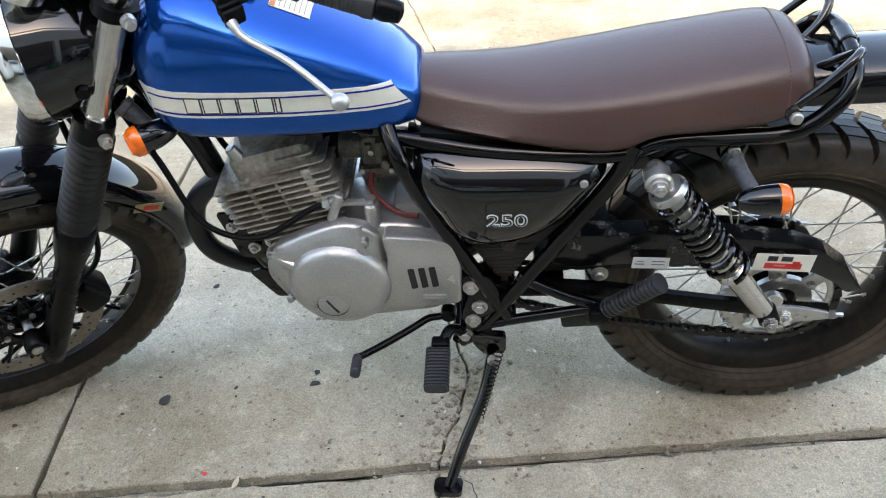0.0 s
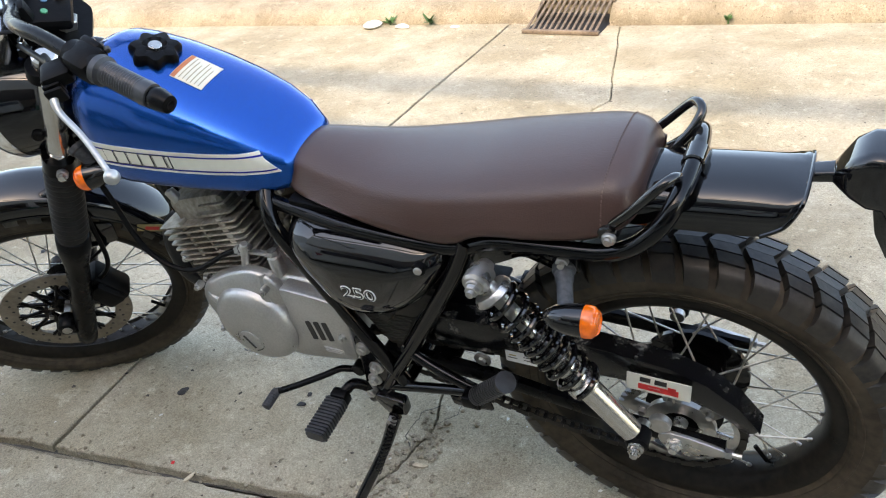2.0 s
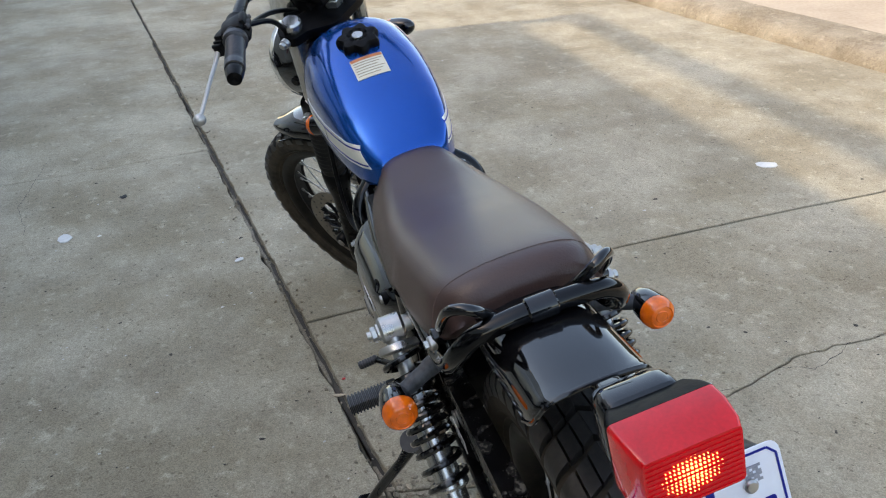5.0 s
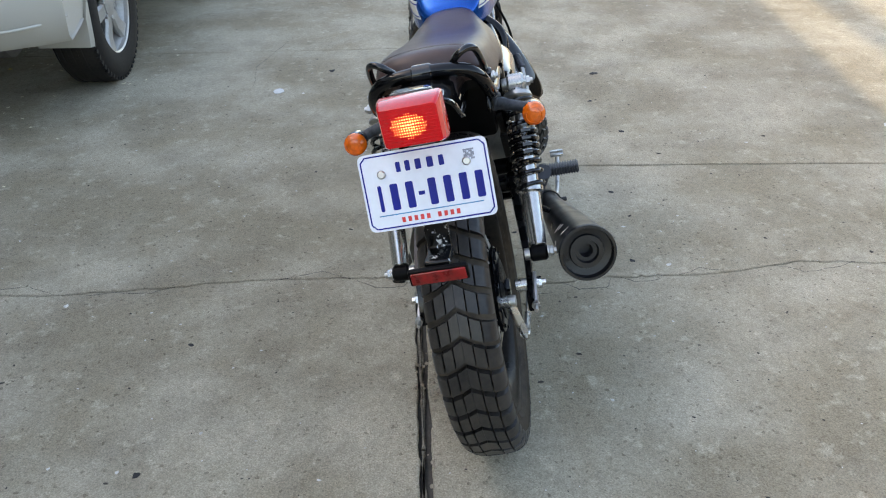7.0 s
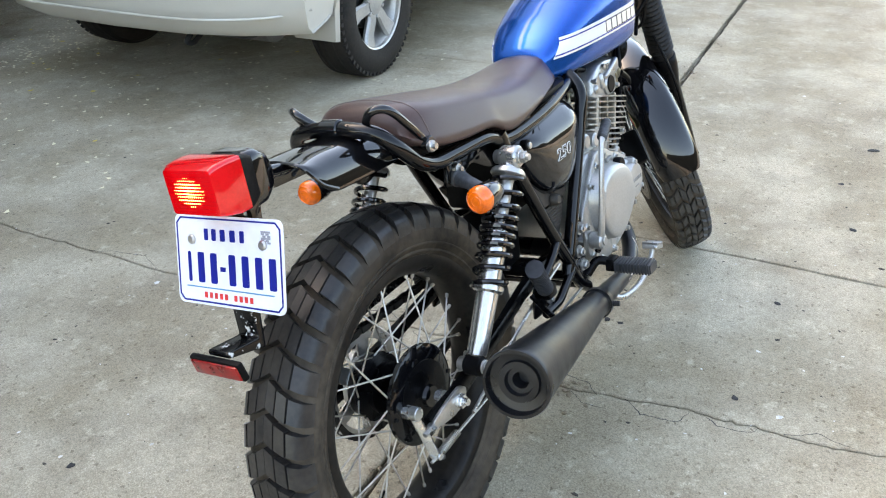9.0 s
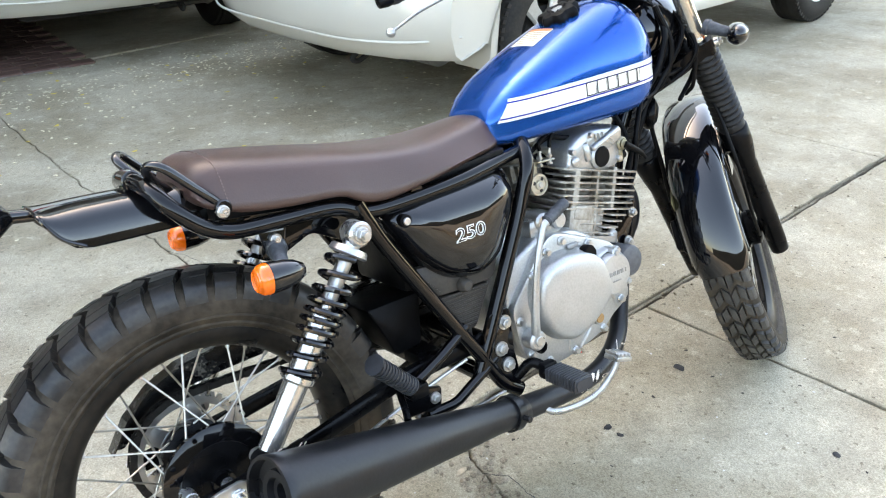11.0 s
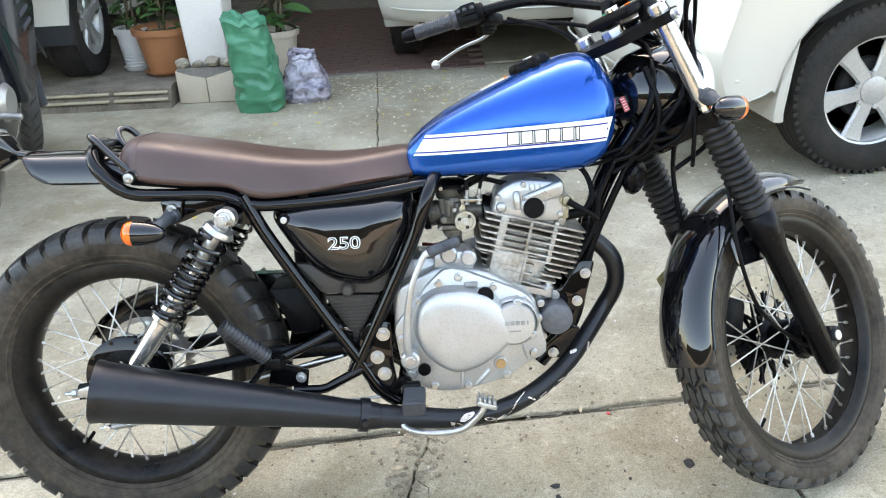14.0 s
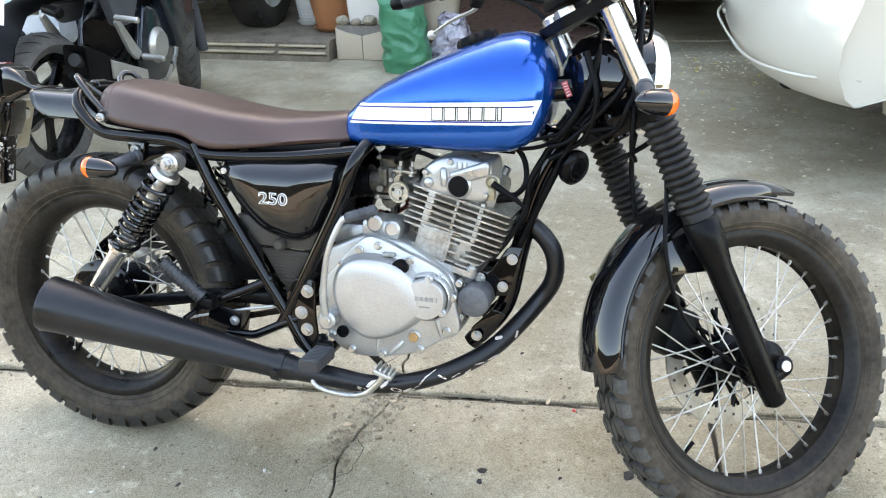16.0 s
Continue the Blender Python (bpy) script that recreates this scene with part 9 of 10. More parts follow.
BODYWHITE = mat("white_panel", (0.62, 0.66, 0.70), 0.3, 0, var=0.06, coat=0.6)


def street_wheel(thing, c, r, hw, spokes, label, steer=0):
    """A cast wheel with its tyre as the part, rolling along x."""
    m = Matrix.Translation(c) @ Matrix.Rotation(radians(steer), 4, "Z") @ Matrix.Rotation(-math.pi / 2, 4, "X")
    rb = r - 0.085
    bm = bmesh.new()
    prof = [(rb - 0.005, hw * 0.6), (rb + 0.02, hw * 0.86), (rb + 0.04, hw), (r - 0.028, hw * 0.9), (r - 0.012, hw * 0.66), (r - 0.003, hw * 0.33), (r, 0)]
    lathe(bm, prof + [(a, -b) for a, b in reversed(prof[:-1])], m, 72, closed=True)
    tyre = part("wheel", bm, DUSTYRUB, thing, label)
    # Black ribs laid on the tyre draw the shaded tread grooves.
    bm = bmesh.new()
    for i in range(26):
        for sg in (1, -1):
            a0 = 2 * math.pi * (i + (0.5 if sg > 0 else 0)) / 26
            pts = []
            for k in range(5):
                f = 0.12 + 0.78 * k / 4
                rr = r - 0.001 - 0.024 * f**2.4
                pts.append(m @ Vector((rr * math.cos(a0 + 0.20 * f), rr * math.sin(a0 + 0.20 * f), sg * hw * f * 0.95)))
            tube(bm, pts, [0.001, 0.004, 0.0045, 0.004, 0.001], 6, 2, flat=0.6)
    part("groove_shade", bm, UNDER_SHADE, tyre, kind="stuff")
    bm = bmesh.new()
    lathe(bm, [(rb + 0.004, hw * 0.70), (rb + 0.008, hw * 0.62), (rb - 0.018, hw * 0.5), (rb - 0.024, 0), (rb - 0.018, -hw * 0.5), (rb + 0.008, -hw * 0.62), (rb + 0.004, -hw * 0.70), (rb - 0.026, -hw * 0.55), (rb - 0.034, 0), (rb - 0.026, hw * 0.55)], m, 64, closed=True)
    part("rim", bm, SATIN, tyre)
    for i in range(spokes):
        mm_ = m @ Matrix.Rotation(2 * math.pi * i / spokes + 0.4, 4, "Z")
        bm = bmesh.new()
        rings(bm, [[mm_ @ Vector((q, y, z)) for y, z in ((-w, -0.012), (w, -0.012), (w * 0.7, 0.012), (-w * 0.7, 0.012))] for q, w in ((0.03, 0.022), (0.10, 0.016), (rb - 0.025, 0.024))])
        part("spoke", bm, SATIN, tyre)
    bm = bmesh.new()
    lathe(bm, [(0.012, -0.06), (0.045, -0.055), (0.05, -0.02), (0.05, 0.02), (0.045, 0.055), (0.012, 0.06)], m, 28)
    part("hub", bm, SATIN, tyre)
    bm = bmesh.new()
    lathe(bm, [(0.075, hw + 0.012), (0.115, hw + 0.012), (0.115, hw + 0.007), (0.075, hw + 0.007)], m, 48, closed=True)
    part("brake_disc", bm, STEEL, tyre, "steel brake disc")
    return tyre


def panel(bm, rows_):
    """A closed moulded panel: rows of (x, half width, low z, high z)."""
    rings(bm, [[Vector((x, y, z)) for y, z in fillet([(-w, lo), (w, lo), (w * 0.8, hi), (-w * 0.8, hi)], min(w, hi - lo) * 0.35, 3)] for x, w, lo, hi in rows_])


def street_bike(place):
    """A naked street motorcycle; x ahead from the rear contact, y to its left."""
    b = new("motorcycle")
    tagged(b, "dark naked street motorcycle with dusty tyres parked beside the porch", "motorcycle", "parked two-wheelers")
    street_wheel(b, (0, 0, 0.302), 0.302, 0.068, 5, "dusty rear tyre on a black cast wheel")
    street_wheel(b, (1.32, 0, 0.298), 0.298, 0.056, 5, "worn front tyre on a black cast wheel", 24)
    bm = bmesh.new()
    panel(bm, [(0.98, 0.10, 0.86, 0.90), (0.92, 0.17, 0.72, 1.0), (0.78, 0.20, 0.70, 1.05), (0.62, 0.15, 0.74, 1.0), (0.48, 0.10, 0.76, 0.88)])
    part("fuel_tank", bm, DARKPANEL, b, "dark blue-black fuel tank")
    for sg in (1, -1):
        bm = bmesh.new()
        prism(bm, fillet([(0.58, 0.84), (1.04, 0.94), (1.14, 0.78), (1.04, 0.44), (0.86, 0.36), (0.74, 0.60)], 0.03), sg * 0.12, sg * 0.20, 0.02)
        sh = part("shroud", bm, DARKPANEL, b, "angular dark side shroud")
        for k in range(3):
            bm = bmesh.new()
            prism(bm, fillet([(0.90 + 0.02 * k, 0.82 - 0.06 * k), (1.02 + 0.01 * k, 0.85 - 0.06 * k), (1.02 + 0.01 * k, 0.83 - 0.06 * k), (0.90 + 0.02 * k, 0.80 - 0.06 * k)], 0.004), sg * 0.198, sg * 0.206, 0.002)
            part("vent_rib", bm, GREYPANEL, sh)
        bm = bmesh.new()
        prism(bm, fillet([(0.86, 0.93), (0.90, 0.93), (0.89, 0.865), (0.85, 0.865)], 0.004), sg * 0.2005, sg * 0.2025)
        st_ = part("sticker", bm, WHITE, sh, "white and red sticker")
        bm = bmesh.new()
        prism(bm, [(0.86, 0.893), (0.893, 0.893), (0.889, 0.867), (0.852, 0.867)], sg * 0.2026, sg * 0.2034)
        part("print_bar", bm, REDINK, st_)
        bm = bmesh.new()
        prism(bm, fillet([(0.30, 0.74), (0.52, 0.80), (0.60, 0.68), (0.52, 0.55), (0.38, 0.56)], 0.03), sg * 0.10, sg * 0.155, 0.02)
        part("side_cover", bm, GREYPANEL, b, "matte grey side cover")
        # footrest carriers
        bm = bmesh.new()
        prism(bm, fillet([(0.52, 0.40), (0.60, 0.62), (0.78, 0.58), (0.86, 0.36), (0.74, 0.24), (0.58, 0.26)], 0.03), sg * 0.12, sg * 0.165, 0.015)
        part("belly_panel", bm, DARKPANEL, b, "dark lower side panel")
        bm = bmesh.new()
        prism(bm, fillet([(0.31, 0.60), (0.34, 0.61), (0.45, 0.48), (0.50, 0.43), (0.46, 0.40), (0.40, 0.45)], 0.012), sg * 0.165, sg * 0.185, 0.005)
        fr_ = part("footrest_hanger", bm, BARE, b, "bare aluminium footrest hanger")
        for x, z in ((0.50, 0.41), (0.31, 0.62)):
            bm = bmesh.new()
            cyl(bm, (x, sg * 0.18, z), (x, sg * 0.29, z - 0.005), 0.014, n=12, bev=0.004)
            part("footpeg", bm, BARE, fr_)
        bm = bmesh.new()
        tube(bm, [(0.0, sg * 0.10, 0.30), (0.3, sg * 0.105, 0.36), (0.52, sg * 0.10, 0.42)], [0.022, 0.030, 0.034], 10)
        part("swing_arm", bm, SATIN, b)
        bm = bmesh.new()
        cyl(bm, (1.32, sg * 0.095, 0.25), (1.245, sg * 0.095, 0.50), 0.027, n=16)
        cyl(bm, (1.245, sg * 0.095, 0.50), (1.09, sg * 0.095, 0.98), 0.021, n=16)
        part("fork_leg", bm, GREYPANEL, b, "dull grey fork leg")
        bm = bmesh.new()
        tube(bm, [(1.06, sg * 0.04, 1.02), (1.04, sg * 0.2, 1.07), (0.96, sg * 0.38, 1.05)], 0.012, 10)
        part("handlebar", bm, SATIN, b)
        bm = bmesh.new()
        cyl(bm, (0.985, sg * 0.32, 1.056), (0.945, sg * 0.41, 1.048), 0.017, n=14, bev=0.003)
        part("grip", bm, GRIP, b)
        bm = bmesh.new()
        cyl(bm, (-0.06, sg * 0.10, 0.72), (-0.08, sg * 0.19, 0.71), 0.018, 0.024, 14, 0.008)
        part("indicator", bm, PLASTIC, b)
    bm = bmesh.new()
    panel(bm, [(0.95, 0.12, 0.36, 0.62), (0.84, 0.15, 0.27, 0.70), (0.64, 0.15, 0.27, 0.62), (0.50, 0.12, 0.34, 0.56)])
    box(bm, (0.86, 0, 0.66), (0.20, 0.20, 0.18), None, 0.03)
    eng = part("engine", bm, SATIN, b, "black engine block with bare covers")
    for sg in (1, -1):
        bm = bmesh.new()
        cyl(bm, (0.68, sg * 0.14, 0.42), (0.68, sg * 0.19, 0.42), 0.085, n=28, bev=0.02)
        part("cover", bm, BARE, eng, "bare metal engine cover")
    bm = bmesh.new()
    tube(bm, [(0.96, -0.06, 0.62), (1.03, -0.08, 0.45), (0.92, -0.10, 0.26), (0.60, -0.14, 0.22), (0.42, -0.19, 0.28)], 0.022, 12)
    part("exhaust_pipe", bm, STEEL, b)
    bm = bmesh.new()
    rings(bm, [[Vector((x, -0.20 + y, z0 + z)) for y, z in fillet([(-w, -h), (w, -h), (w, h), (-w, h)], 0.02, 3)] for x, z0, w, h in ((0.44, 0.29, 0.04, 0.05), (0.30, 0.35, 0.052, 0.068), (-0.02, 0.50, 0.056, 0.075), (-0.05, 0.515, 0.050, 0.068), (-0.03, 0.505, 0.030, 0.045))])
    mf = part("muffler", bm, PLASTIC, b, "angular black muffler with silver cover")
    bm = bmesh.new()
    rings(bm, [[Vector((x, -0.262 + y, z0 + z)) for y, z in ((-0.004, -0.035), (0.004, -0.04), (0.004, 0.04), (-0.004, 0.035))] for x, z0 in ((0.38, 0.345), (0.10, 0.455))])
    part("heat_shield", bm, BARE, mf, "silver heat shield")
    bm = bmesh.new()
    cyl(bm, (-0.02, -0.20, 0.51), (-0.062, -0.20, 0.527), 0.026, n=18)
    part("outlet", bm, UNDER_SHADE, mf)
    bm = bmesh.new()
    panel(bm, [(0.56, 0.11, 0.80, 0.86), (0.30, 0.12, 0.80, 0.90), (0.10, 0.11, 0.86, 0.96), (-0.10, 0.08, 0.90, 0.99)])
    part("seat", bm, GRIP, b, "black stepped seat")
    bm = bmesh.new()
    panel(bm, [(0.50, 0.12, 0.68, 0.80), (0.26, 0.13, 0.70, 0.83), (0.0, 0.11, 0.76, 0.88), (-0.20, 0.06, 0.82, 0.92)])
    part("tail_panel", bm, DARKPANEL, b, "dark angular tail panel")
    bm = bmesh.new()
    box(bm, (-0.205, 0, 0.87), (0.03, 0.11, 0.05), None, 0.01)
    part("tail_lamp", bm, RED, b, "red tail lamp")
    bm = bmesh.new()
    rings(bm, [[Vector((x, y, z)) for y in (-w, w)] + [Vector((x + 0.012, y, z + 0.006)) for y in (w, -w)] for x, z, w in ((0.20, 0.70, 0.085), (0.02, 0.72, 0.085), (-0.14, 0.70, 0.08), (-0.24, 0.60, 0.075), (-0.30, 0.46, 0.07))])
    part("rear_mudguard", bm, PLASTIC, b, "dusty black rear mudguard")
    bm = bmesh.new()
    box(bm, (-0.285, 0, 0.76), (0.006, 0.20, 0.12), Matrix.Translation((-0.285, 0, 0.76)) @ Matrix.Rotation(radians(18), 4, "Y") @ Matrix.Translation((0.285, 0, -0.76)), 0.002)
    pl_ = part("number_plate", bm, PLATE, b, "white number plate")
    for k in range(5):
        bm = bmesh.new()
        box(bm, (-0.290, -0.06 + 0.03 * k, 0.76), (0.004, 0.018, 0.05), Matrix.Translation((-0.285, 0, 0.76)) @ Matrix.Rotation(radians(18), 4, "Y") @ Matrix.Translation((0.285, 0, -0.76)), 0)
        part("print_bar", bm, NAVY, pl_)
    bm = bmesh.new()
    rings(bm, [[Vector((1.32 + 0.322 * math.cos(a) * 1.0, y, 0.298 + 0.322 * math.sin(a) + q)) for y, q in ((-0.066, -0.03), (-0.05, 0), (0.05, 0), (0.066, -0.03), (0.06, -0.034), (0.045, -0.006), (-0.045, -0.006), (-0.06, -0.034))] for a in (radians(30 + 12 * i) for i in range(11))])
    part("front_mudguard", bm, GREYPANEL, b, "matte grey front mudguard")
    bm = bmesh.new()
    panel(bm, [(1.08, 0.10, 0.82, 1.02), (1.18, 0.11, 0.84, 1.04), (1.24, 0.07, 0.86, 1.0)])
    part("headlamp", bm, DARKPANEL, b, "angular dark headlamp cowl")
    bm = bmesh.new()
    tube(bm, [(0.55, 0.12, 0.34), (0.60, 0.22, 0.16), (0.62, 0.30, 0.005)], 0.010, 8)
    part("side_stand", bm, SATIN, b)
    b.matrix_basis = place
    return b


def scooter(place):
    """A step-through scooter; x ahead from the rear contact."""
    b = new("scooter")
    tagged(b, "white and black step-through scooter with red tail lamp", "scooter", "parked two-wheelers")
    street_wheel(b, (0, 0, 0.27), 0.27, 0.05, 5, "black scooter tyre on a cast wheel")
    street_wheel(b, (1.24, 0, 0.27), 0.27, 0.046, 5, "black scooter tyre on a cast wheel")
    bm = bmesh.new()
    panel(bm, [(0.52, 0.11, 0.48, 0.72), (0.30, 0.15, 0.50, 0.76), (0.05, 0.14, 0.56, 0.78), (-0.18, 0.10, 0.64, 0.80), (-0.28, 0.05, 0.70, 0.79)])
    body_ = part("tail_panel", bm, BODYWHITE, b, "white tail panel")
    for sg in (1, -1):
        bm = bmesh.new()
        prism(bm, fillet([(-0.20, 0.70), (0.20, 0.66), (0.44, 0.58), (0.44, 0.55), (0.2, 0.62), (-0.2, 0.665)], 0.006), sg * 0.10, sg * 0.158, 0.004)
        part("stripe", bm, PLASTIC, body_, "black stripe")
    bm = bmesh.new()
    panel(bm, [(0.56, 0.12, 0.74, 0.80), (0.30, 0.13, 0.75, 0.82), (0.0, 0.12, 0.77, 0.85), (-0.16, 0.09, 0.79, 0.86)])
    part("seat", bm, GRIP, b, "black seat")
    bm = bmesh.new()
    box(bm, (-0.27, 0, 0.72), (0.05, 0.14, 0.06), None, 0.015)
    part("tail_lamp", bm, RED, b, "red tail lamp")
    bm = bmesh.new()
    panel(bm, [(0.70, 0.10, 0.22, 0.46), (0.40, 0.11, 0.20, 0.46), (0.06, 0.08, 0.22, 0.40)])
    part("engine", bm, UNDER_SHADE, b, "black engine and foot boards")
    bm = bmesh.new()
    cyl(bm, (0.25, -0.16, 0.26), (-0.20, -0.17, 0.34), 0.045, 0.055, 20, 0.012)
    part("muffler", bm, BARE, b, "bare metal muffler shield")
    bm = bmesh.new()
    panel(bm, [(0.86, 0.17, 0.32, 0.90), (0.98, 0.19, 0.34, 1.0), (1.06, 0.12, 0.50, 1.02)])
    part("leg_shield", bm, BODYWHITE, b, "white leg shield")
    bm = bmesh.new()
    cyl(bm, (1.24, 0.0, 0.30), (1.04, 0, 0.60), 0.03, n=14)
    part("fork", bm, SATIN, b)
    bm = bmesh.new()
    tube(bm, [(0.93, -0.34, 1.03), (0.98, -0.15, 1.05), (0.98, 0.15, 1.05), (0.93, 0.34, 1.03)], 0.013, 10)
    part("handlebar", bm, SATIN, b)
    bm = bmesh.new()
    tube(bm, [(0.40, 0.08, 0.24), (0.42, 0.18, 0.12), (0.42, 0.26, 0.005)], 0.010, 8)
    part("side_stand", bm, SATIN, b)
    b.matrix_basis = place
    return b


street_bike(Matrix.Translation((2.04, -1.46, 0)) @ Matrix.Rotation(radians(-84.5), 4, "Z") @ Matrix.Rotation(radians(4), 4, "X"))
scooter(Matrix.Translation((2.76, -1.50, 0)) @ Matrix.Rotation(radians(-86), 4, "Z") @ Matrix.Rotation(radians(4), 4, "X"))

# ---- litter on the ground ----
DARKHOLLOW = mat("hollow_shade_black", (0.020, 0.019, 0.018), 0.85, 0, var=0.4, scale=60, bump=0.3)
PETAL = mat("pale_petal", (0.66, 0.60, 0.40), 0.7, 0, var=0.1)
PAPER = mat("white_litter", (0.62, 0.61, 0.58), 0.8, 0, var=0.1, bump=0.1)
WOODCHIP = mat("pale_wood_chip", (0.42, 0.34, 0.24), 0.85, 0, var=0.25, scale=40)


def flat_lump(name, x, y, r, material, label, cat, seed, flat=0.5, longer=1.3):
    bm = bmesh.new()
    bmesh.ops.create_icosphere(bm, subdivisions=2, radius=r)
    for v in bm.verts:
        v.co *= 1 + 0.55 * noise.noise(v.co / r * 0.9 + Vector((seed * 3.1, 0, 0)))
        v.co.x *= longer
        v.co.z *= flat
    lo = min(v.co.z for v in bm.verts)
    bmesh.ops.rotate(bm, matrix=Matrix.Rotation(seed * 1.7, 3, "Z"), verts=bm.verts)
    bmesh.ops.translate(bm, vec=(x, y, -lo - r * 0.08), verts=bm.verts)
    tagged(part(name, bm, material, None, sharp=50), label, cat, "litter on the slabs")


# Dark flat lumps stand in for hollows in the slab, their shade as colour.
for i, (x, y, r) in enumerate(((-0.491, -0.059, 0.015), (-0.181, -0.004, 0.010), (-0.181, 0.031, 0.008), (-0.02, 0.375, 0.009), (-1.849, 0.41, 0.02), (-1.08, 0.459, 0.013), (-1.444, 0.363, 0.012), (-0.497, 0.361, 0.010), (-1.847, -0.86, 0.02), (0.475, -0.781, 0.008), (0.933, -0.742, 0.010))):
    flat_lump("flat_lump", x, y, r * 0.75, DARKHOLLOW, "small dark flat lump standing for a hollow in the concrete", "stone", i + 1, 0.22)
for i, (x, y, w, d) in enumerate(((-1.522, -1.045, 0.045, 0.028), (-1.18, 1.559, 0.05, 0.035), (-1.125, -0.467, 0.022, 0.014), (0.171, -0.09, 0.020, 0.008), (0.179, -0.176, 0.016, 0.006), (0.150, -0.205, 0.018, 0.006), (0.092, -0.202, 0.011, 0.006), (-0.28, -0.285, 0.020, 0.005))):
    bm = bmesh.new()
    o = [(w * math.cos(a) * (0.8 + 0.3 * noise.noise((a, i, 0))), d * math.sin(a) * (0.8 + 0.3 * noise.noise((a, i, 4)))) for a in (2 * math.pi * k / 9 for k in range(9))]
    ang = 1.1 * i
    rings(bm, [[Vector((x + a * math.cos(ang) - b_ * math.sin(ang), y + a * math.sin(ang) + b_ * math.cos(ang), z + 0.003 * noise.noise((a * 60, b_ * 60, i)))) for a, b_ in o] for z in (0.0005, 0.0035)])
    tagged(part("litter", bm, PAPER if i < 3 else WOODCHIP, None), "crumpled scrap of white paper on the concrete" if i < 3 else "pale splinter of wood lying by the joint", "litter", "litter on the slabs")
flat_lump("litter", -0.345, -0.262, 0.004, REDINK, "small red plastic scrap in the joint", "litter", 3)

# rubble in the crack under the engine
rgr = random.Random(21)
bm = bmesh.new()
for i in range(150):
    t = rgr.random()
    x = 0.10 + 0.06 * t + rgr.gauss(0, 0.035)
    y = -0.24 + 0.30 * t + rgr.gauss(0, 0.02)
    tb = bmesh.new()
    bmesh.ops.create_icosphere(tb, subdivisions=1, radius=rgr.uniform(0.002, 0.009))
    for v in tb.verts:
        v.co *= 1 + 0.5 * noise.noise(v.co * 200 + Vector((i, 0, 0)))
        v.co.z *= 0.6
    bmesh.ops.translate(tb, vec=(x, y, 0.002), verts=tb.verts)
    merge(bm, tb)
tagged(part("rubble", bm, KERB, None, sharp=30), "crumbs of broken concrete along the crack", "rubble", kind="stuff")
bm = bmesh.new()
for i in range(420):
    u, v_ = rgr.uniform(-3.5, 4.0), rgr.gauss(0, 0.028)
    p = slab_at(u, v_)
    tb = bmesh.new()
    bmesh.ops.create_icosphere(tb, subdivisions=1, radius=rgr.uniform(0.0015, 0.0055))
    bmesh.ops.translate(tb, vec=(p.x, p.y, 0.0012), verts=tb.verts)
    merge(bm, tb)
tagged(part("grit", bm, KERB, None, sharp=30), "loose grit strewn along the slab joint", "grit", kind="stuff")

# fallen petals and a few yellow leaves
bm, by = bmesh.new(), bmesh.new()
for i in range(1350):
    x, y = rgr.uniform(-2.6, 1.1), rgr.uniform(-4.1, -1.7)
    if i > 550:
        x, y = rgr.uniform(-1.9, 1.2), rgr.gauss(-3.72, 0.22)
    elif rgr.random() > 0.35 + 0.65 * min(1, (-1.7 - y) / 1.2):
        continue
    tgt = by if i % 17 == 0 else bm
    s_ = rgr.uniform(0.007, 0.014) * (1.5 if tgt is by else 1)
    a = rgr.uniform(0, 6.28)
    vs = [tgt.verts.new((x + s_ * math.cos(a + k) * (1 if j % 2 else 0.6), y + s_ * math.sin(a + k) * (1 if j % 2 else 0.6), 0.0025 + (0.003 if j == 1 else 0))) for j, k in enumerate((0, 1.2, 2.4, 3.6, 4.9))]
    tgt.faces.new(vs)
chips, bark = bmesh.new(), bmesh.new()
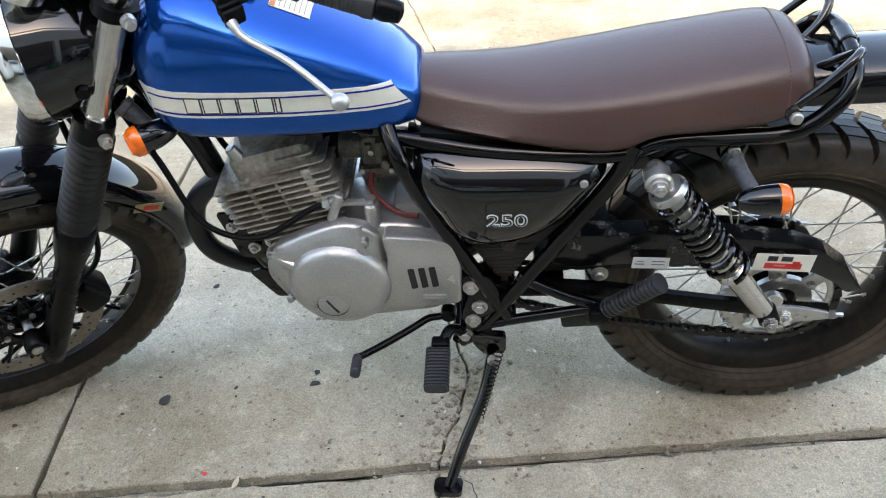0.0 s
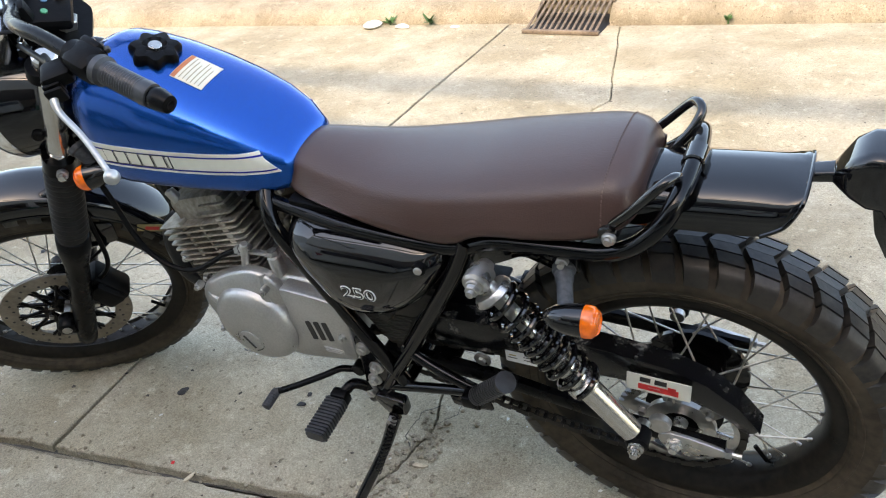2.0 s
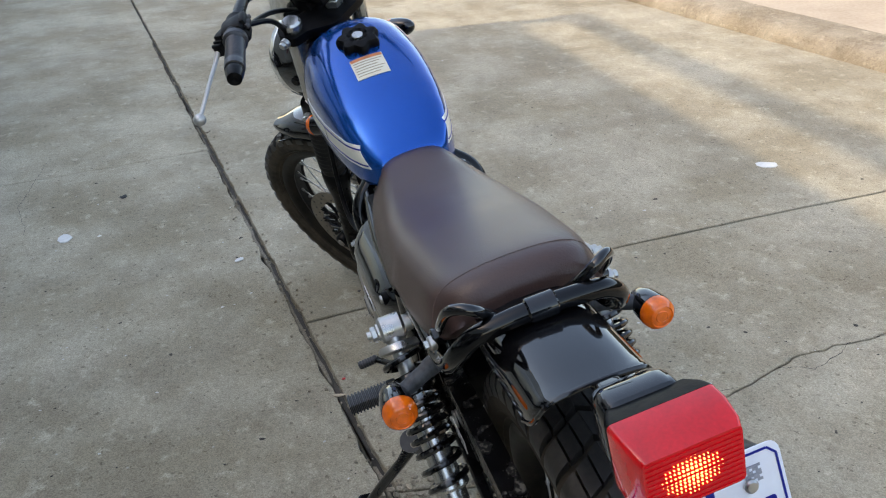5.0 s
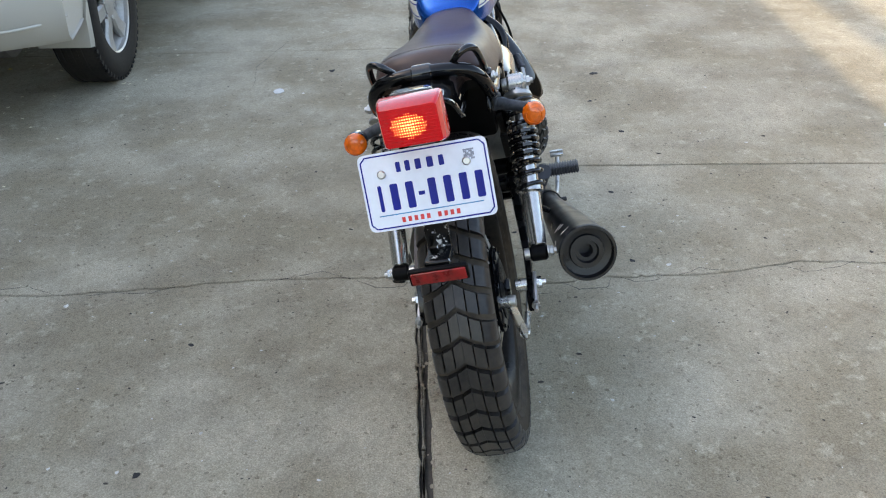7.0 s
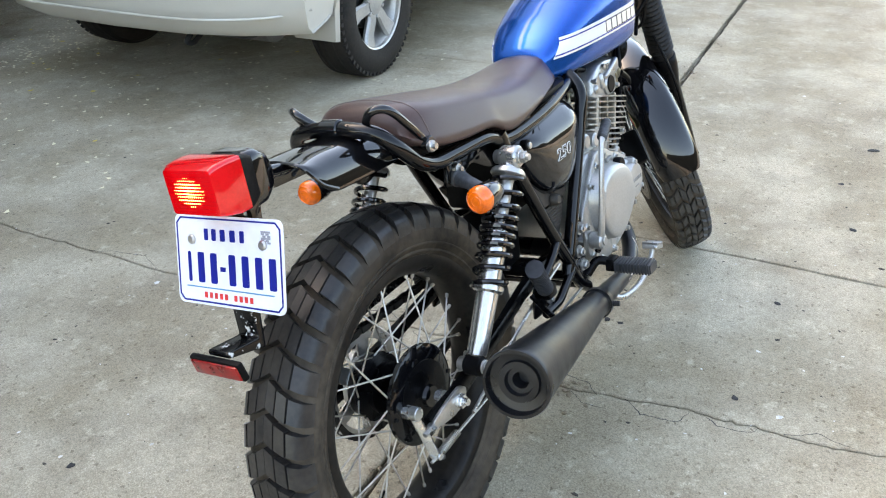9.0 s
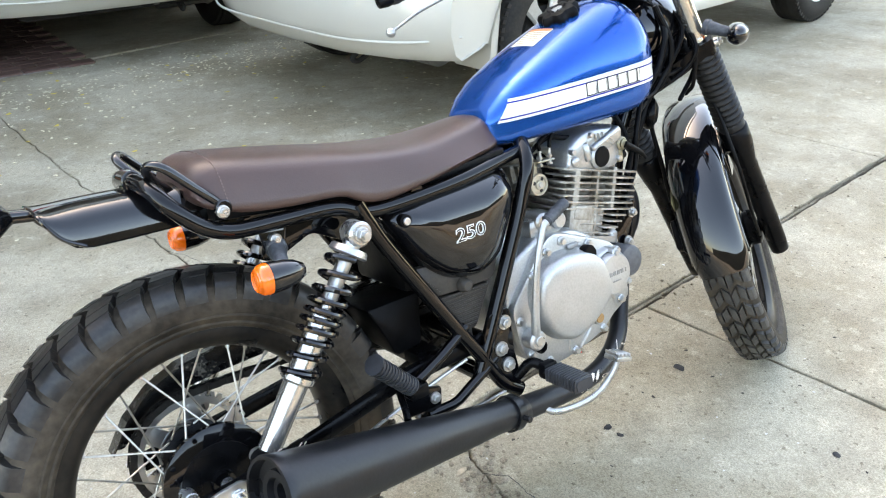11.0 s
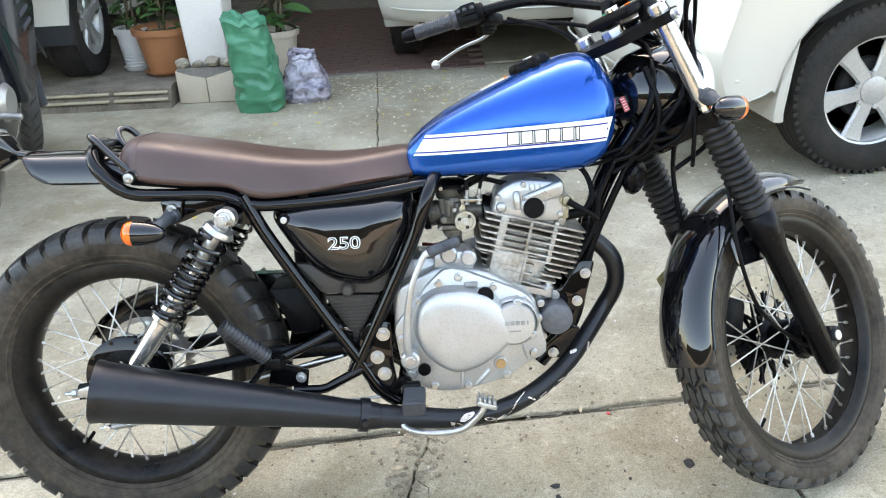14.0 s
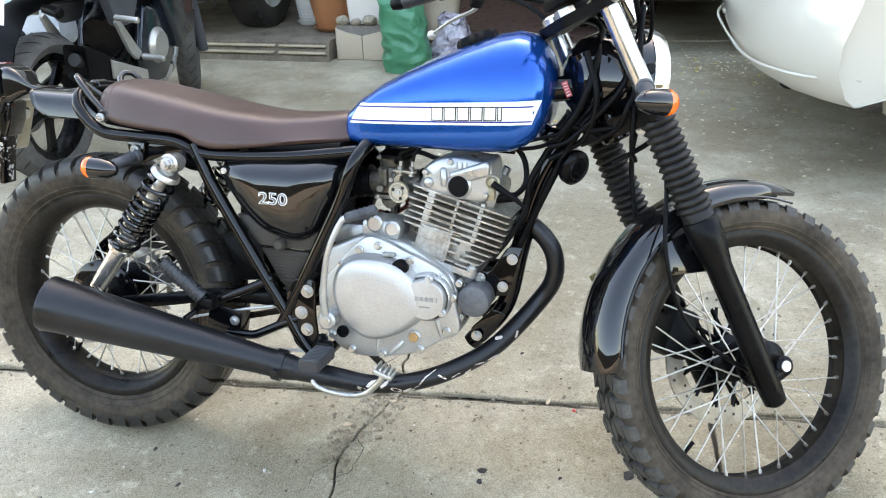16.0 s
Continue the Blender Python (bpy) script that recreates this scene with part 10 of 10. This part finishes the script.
for i in range(1000):
    x, y = rgr.gauss(0.2, 1.5), rgr.gauss(0.0, 1.3)
    tgt = chips if i % 3 == 0 else bark
    s_ = min(0.011, 0.0022 + rgr.expovariate(1 / 0.0016))
    a = rgr.uniform(0, 6.28)
    lo = [tgt.verts.new((x + s_ * math.cos(a + k) * (1 if j % 2 else 0.55), y + s_ * math.sin(a + k) * (1 if j % 2 else 0.7), 0.0002)) for j, k in enumerate((0, 1.3, 2.6, 3.8, 5.0))]
    peak = tgt.verts.new((x, y, 0.0004 + s_ * 0.35))
    for j in range(5):
        tgt.faces.new((lo[j], lo[(j + 1) % 5], peak))
tagged(part("stone_chips", chips, mat("pale_stone_chip", (0.55, 0.53, 0.48), 0.85, var=0.2), None), "tiny pale stone chips strewn over the concrete", "grit", kind="stuff")
tagged(part("bark_bits", bark, mat("dark_bark", (0.045, 0.038, 0.030), 0.9, var=0.4), None), "tiny dark bits of bark and dirt strewn over the concrete", "dirt", kind="stuff")
tagged(part("petals", bm, PETAL, None), "fallen white petals scattered under the cars", "petals", kind="stuff")
tagged(part("fallen_leaves", by, mat("yellow_leaf", (0.55, 0.40, 0.06), 0.7), None), "few fallen yellow leaves on the concrete", "leaves", kind="stuff")

# weeds and litter at the kerb
for i, (x, s_) in enumerate(((-1.28, 1.0), (-1.52, 0.7), (1.9, 0.6), (0.25, 0.5))):
    wy = slab_at(to_grid(x, 2.95)[0], KERB_V).y
    weed = new("weed")
    tagged(weed, "small green weed growing at the kerb", "weed", "weeds at the kerb")
    bm = bmesh.new()
    cyl(bm, (x, wy - 0.004, -0.01), (x, wy - 0.004, 0.03), 0.004, n=6)
    part("stem", bm, LEAF, weed)
    src = None
    for k in range(16):
        mtx = Matrix.Translation((x + rgr.uniform(-0.01, 0.01), wy - 0.006, 0.008)) @ Euler((rgr.uniform(0.3, 1.2), 0, rgr.uniform(0, 6.28))).to_matrix().to_4x4() @ Matrix.Scale(s_ * rgr.uniform(0.5, 1.1), 4)
        if src is None:
            src = part("leaf", leaf_mesh(0.075, 0.014), LEAF, weed)
            src.matrix_basis = mtx
        else:
            share("leaf", src, mtx, weed)
for i, (dx, w) in enumerate(((-1.42, 0.03), (-1.60, 0.045), (-1.12, 0.015))):
    wy = slab_at(to_grid(dx, 2.95)[0], KERB_V).y
    flat_lump("litter", dx, wy - 0.06, w, PAPER, "crumpled white plastic scrap on the kerb", "litter", 11 + i, 0.35, 1.6)
